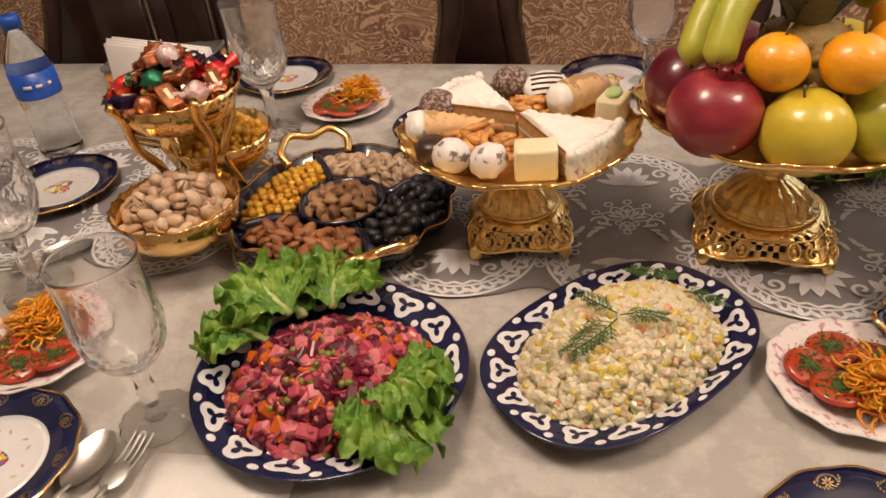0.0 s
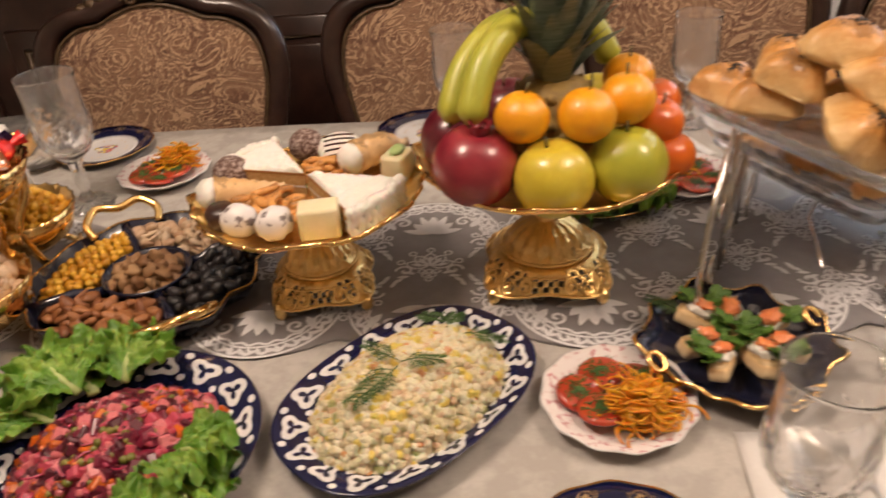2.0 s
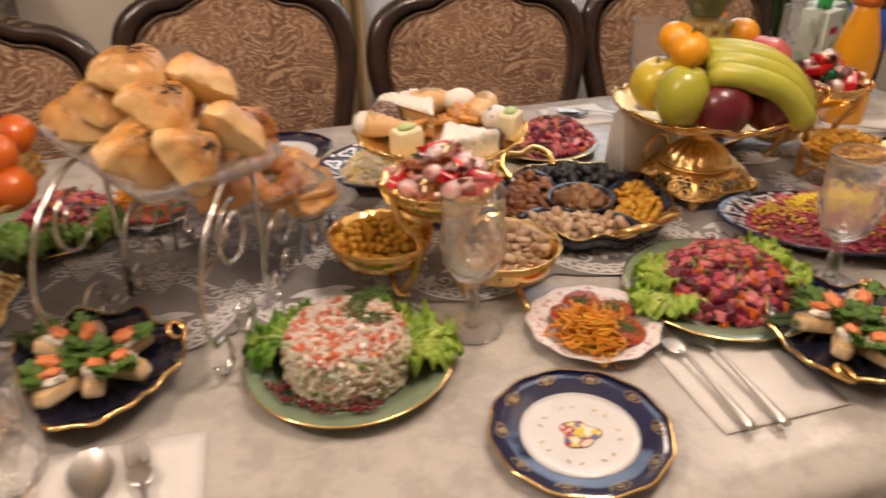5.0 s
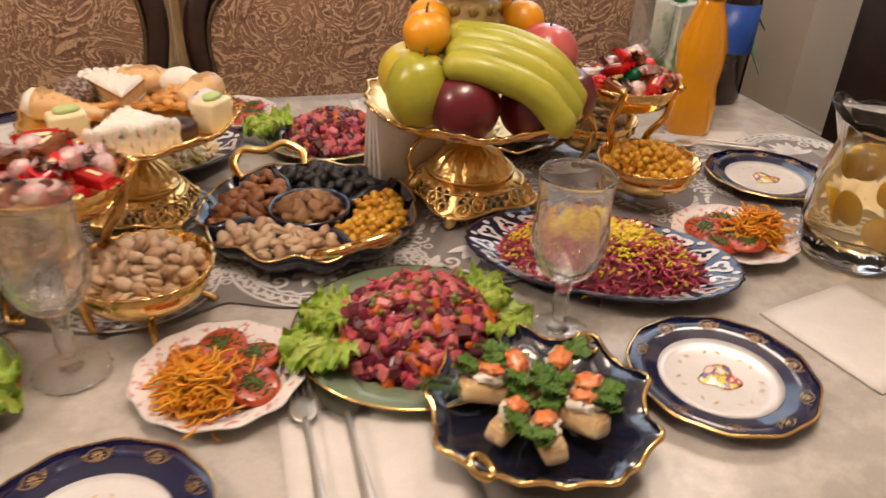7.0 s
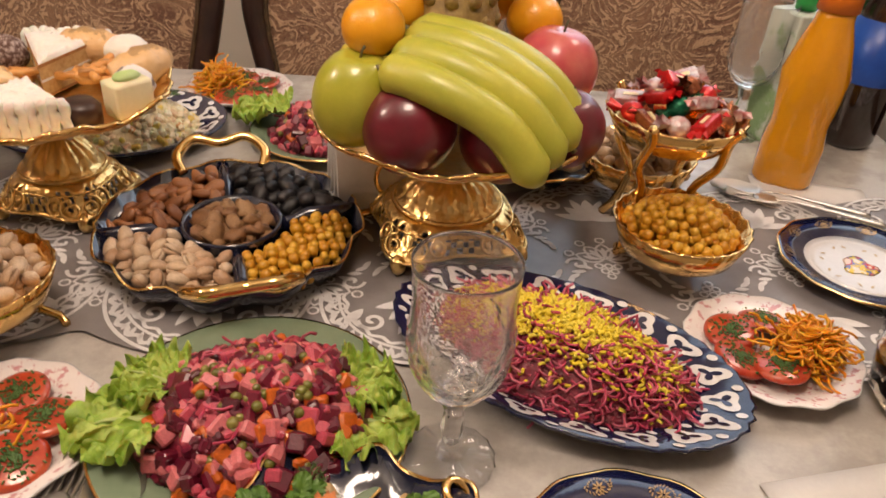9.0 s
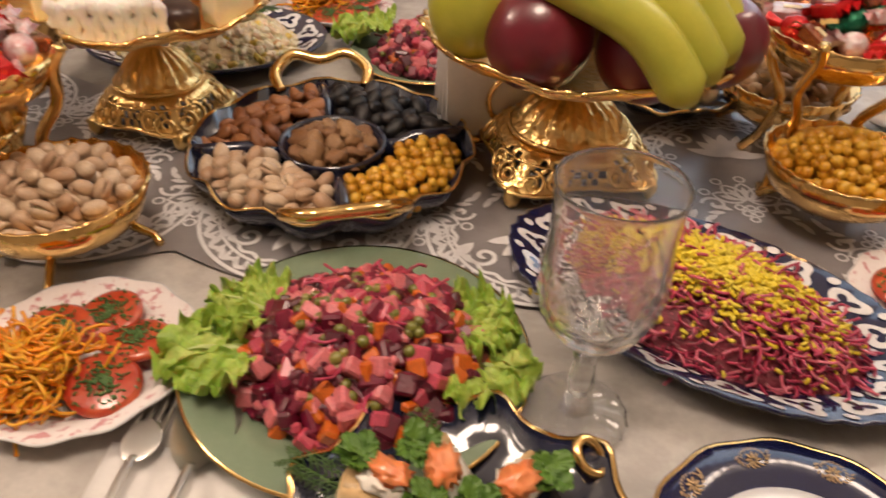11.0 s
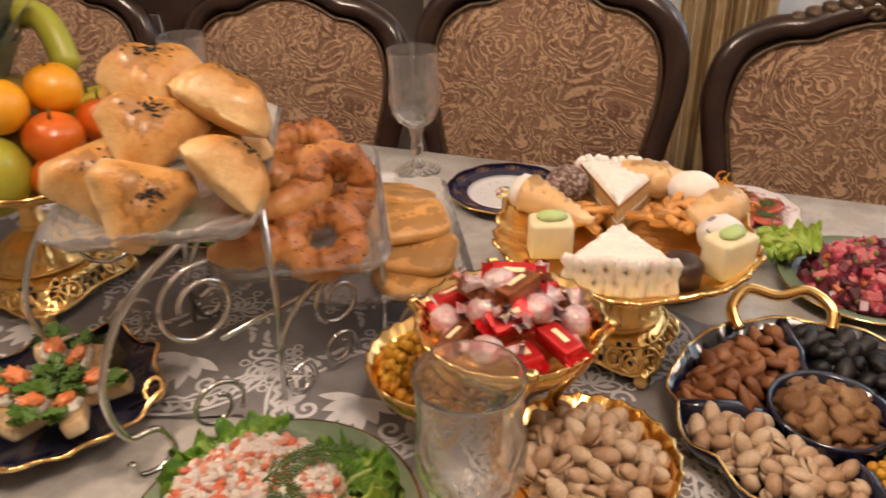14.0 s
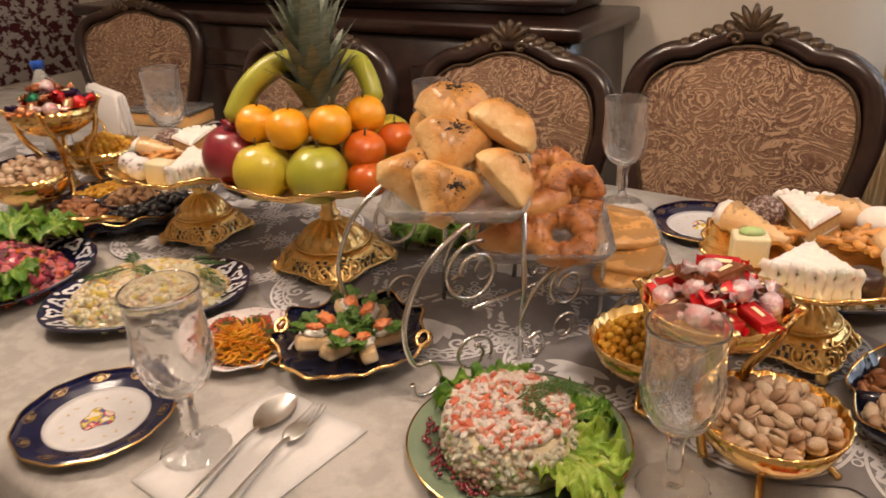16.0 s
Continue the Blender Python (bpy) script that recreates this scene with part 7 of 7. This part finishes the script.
wb = thing("water_bottle", "clear plastic water bottle with blue cap and label", "bottle")
wb.matrix_world = at(0.285, 1.66, TOP + 0.004, 30, 1.06)
part("body", lathe([(0, 0), (0.03, 0), (0.0325, 0.008), (0.0315, 0.03), (0.0325, 0.05), (0.0305, 0.08), (0.0325, 0.1), (0.0325, 0.135), (0.03, 0.155), (0.014, 0.185), (0.013, 0.2), (0, 0.2)], 40, lambda a, r, z: (1 + 0.012 * math.cos(9 * a) * (z < 0.1), 0)), WATER, wb)
part("cap", lathe([(0.0, 0.216), (0.0135, 0.216), (0.0145, 0.213), (0.0145, 0.199), (0.0, 0.199)], 24), BLUE, wb, "blue screw cap")
part("label", lathe([(0.0331, 0.098), (0.0333, 0.138), (0.0328, 0.138), (0.0328, 0.098)], 40), BLUE, wb, "blue printed paper label")
for i in range(3):
    part("label_bar", block(0.002, 0.012 - 0.003 * i, 0.005, 0), PAPER, wb).matrix_basis = pose(0, 0, 0, 0, 0, -100 + 28 * i) @ pose(0.0333, 0, 0.118)

jb = thing("juice_bottle", "tall bottle of orange juice with orange cap", "bottle")
jb.matrix_world = at(2.945, 1.755, TOP + 0.001, 20, 1.14)
sq = lambda a, r, z: (1 + (0.08 * math.cos(4 * a) if z < 0.12 else 0), 0)
part("body", lathe([(0, 0), (0.034, 0), (0.037, 0.006), (0.037, 0.05), (0.033, 0.075), (0.036, 0.1), (0.037, 0.13), (0.028, 0.165), (0.02, 0.19), (0.0195, 0.205), (0, 0.205)], 40, sq), JUICE, jb)
part("cap", lathe([(0, 0.226), (0.0205, 0.226), (0.022, 0.223), (0.022, 0.2), (0, 0.2)], 28), CAPO, jb, "bright orange screw cap")
cb = thing("cola_bottle", "dark cola bottle with blue label", "bottle")
cb.matrix_world = at(3.1, 1.89, TOP + 0.001)
part("body", lathe([(0, 0), (0.035, 0), (0.04, 0.01), (0.042, 0.1), (0.042, 0.2), (0.03, 0.25), (0.014, 0.285), (0.013, 0.3), (0, 0.3)], 36), COLA, cb)
part("label", lathe([(0.0425, 0.1), (0.043, 0.101), (0.043, 0.19), (0.0425, 0.19)], 36), BLUE, cb, "blue printed label")
part("cap", lathe([(0, 0.315), (0.014, 0.315), (0.015, 0.3), (0, 0.298)], 20), BLUE, cb)
for x, y, rz in ((2.98, 1.9, 20), (3.035, 1.955, 25)):
    ct = thing("juice_carton", "printed juice carton with green screw cap", "carton")
    ct.matrix_world = at(x, y, TOP + 0.001, rz)
    part("box", block(0.062, 0.06, 0.19, 0.002), CARTON, ct, smooth=False).location = (0, 0, 0.095)
    part("cap", lathe([(0, 0.214), (0.013, 0.214), (0.0145, 0.211), (0.0145, 0.192), (0, 0.192)], 24), GREENCAP, ct, "green screw cap")
    part("label_bar", block(0.028, 0.001, 0.014, 0), RED, ct, smooth=False).location = (0, -0.0308, 0.15)
pt = thing("glass_pitcher", "cut glass pitcher of lemonade with fruit slices", "pitcher")
pt.matrix_world = at(2.905, 1.31, TOP + 0.003, -20)
flute = lambda a, r, z: (1 + 0.012 * math.cos(14 * a) * (r > 0.03), 0)
lip = lambda a, r, z: (1 + 0.012 * math.cos(14 * a) * (r > 0.03) + (0.25 * max(0, math.cos(a - 2.6)) ** 6 if z > 0.165 else 0), 0.012 * max(0, math.cos(a - 2.6)) ** 4 * (z > 0.165) + 0.003 * math.cos(8 * a) * (z > 0.17))
part("body", lathe([(0, 0.0), (0.052, 0.0), (0.06, 0.01), (0.066, 0.05), (0.062, 0.1), (0.05, 0.145), (0.05, 0.168), (0.056, 0.182), (0.0535, 0.183), (0.047, 0.168), (0.047, 0.145), (0.0585, 0.1), (0.0625, 0.05), (0.056, 0.014), (0, 0.01)], 56, lip), CLEAR, pt)
part("lemonade", lathe([(0, 0.0105), (0.0555, 0.0145), (0.062, 0.05), (0.058, 0.1), (0.0475, 0.142), (0, 0.142)], 48, flute), LIQ, pt, "cloudy yellow lemonade")
for i in range(6):
    part("lemon_slice", lathe([(0, 0.002), (0.02, 0.002), (0.021, 0), (0.02, -0.002), (0, -0.002)], 20), LEMON, pt).matrix_basis = pose(0.028 * math.cos(i * 1.9), 0.028 * math.sin(i * 1.9), 0.04 + 0.017 * i, 70, 30 * i, 40 * i)
part("handle", tube(smooth_path([(0.05, 0, 0.16), (0.085, 0, 0.16), (0.1, 0, 0.12), (0.088, 0, 0.06), (0.063, 0, 0.045)], 6), 0.0065, 8), CLEAR, pt)

# ---- things beyond the table ----
bk = thing("plastic_box", "flat dark box wrapped in clear plastic film", "box")
bk.matrix_world = at(0.31, 1.985, TOP, 12)
GREYFILM = stuff("film_wrapped", (0.1, 0.1, 0.1), (0.2, 0.19, 0.18), 0.12, 0, 18, 120, 0.6, 0.004, 0.6)
part("box", block(0.22, 0.11, 0.035, 0.004), PIE, bk).location = (0, 0, 0.0185)
part("film", block(0.223, 0.113, 0.012, 0.005, 2), GREYFILM, bk).location = (0, 0, 0.043)
vase = thing("potted_plant", "tall leafy green house plant in a pale vase", "plant")
vase.matrix_world = pose(3.42, 2.55, 0)
part("vase", lathe([(0, 0), (0.09, 0), (0.12, 0.1), (0.1, 0.45), (0.07, 0.6), (0.085, 0.66), (0.08, 0.66), (0.065, 0.6), (0, 0.58)], 32), WHITEGLAZE, vase)
PLANT = stuff("plant_leaf", (0.02, 0.06, 0.015), (0.05, 0.12, 0.03), 0.4, 0, 20, 200, 0.2)
lf = Mesh()
nn, v = 9, []
for i in range(nn):
    t = i / (nn - 1)
    w = 0.022 * math.sin(math.pi * min(1, 0.05 + 0.95 * t)) ** 0.8
    for s in (-1, 0, 1):
        v.append((0.3 * t, s * w, 0.28 * t - 0.42 * t * t - 0.006 * (s == 0)))
lf.put(v, [(i * 3 + k, i * 3 + k + 1, i * 3 + 4 + k, i * 3 + 3 + k) for i in range(nn - 1) for k in range(2)])
lf_me = lf.data("leaf", PLANT)
rr = random.Random(5)
for i in range(7):
    a = 0.9 * i
    tip = (0.07 * math.cos(a), 0.07 * math.sin(a), rr.uniform(1.0, 1.3))
    part("stalk", tube([(0, 0, 0.58), (tip[0] * 0.4, tip[1] * 0.4, 0.85), tip], 0.006, 6), PLANT, vase)
    for k in range(6):
        part("leaf", lf_me, None, vase).matrix_basis = pose(tip[0], tip[1], tip[2] - 0.05 * k, rr.uniform(-10, 10), rr.uniform(-35, 10), math.degrees(a) + 62 * k)
cab = thing("dark_cabinet", "dark brown wooden cabinet by the far wall", "cabinet")
part("body", block(0.45, 0.9, 1.9, 0.01), WOOD, cab).location = (4.36, 2.2, 0.95)
part("door", block(0.02, 0.84, 1.7, 0.006), WOOD, cab).location = (4.126, 2.2, 0.97)
part("knob", lump(0.014, 0.014, 0.014, 0, 1, 1, ICO2), GOLD_SMOOTH, cab).location = (4.1, 1.85, 1.0)
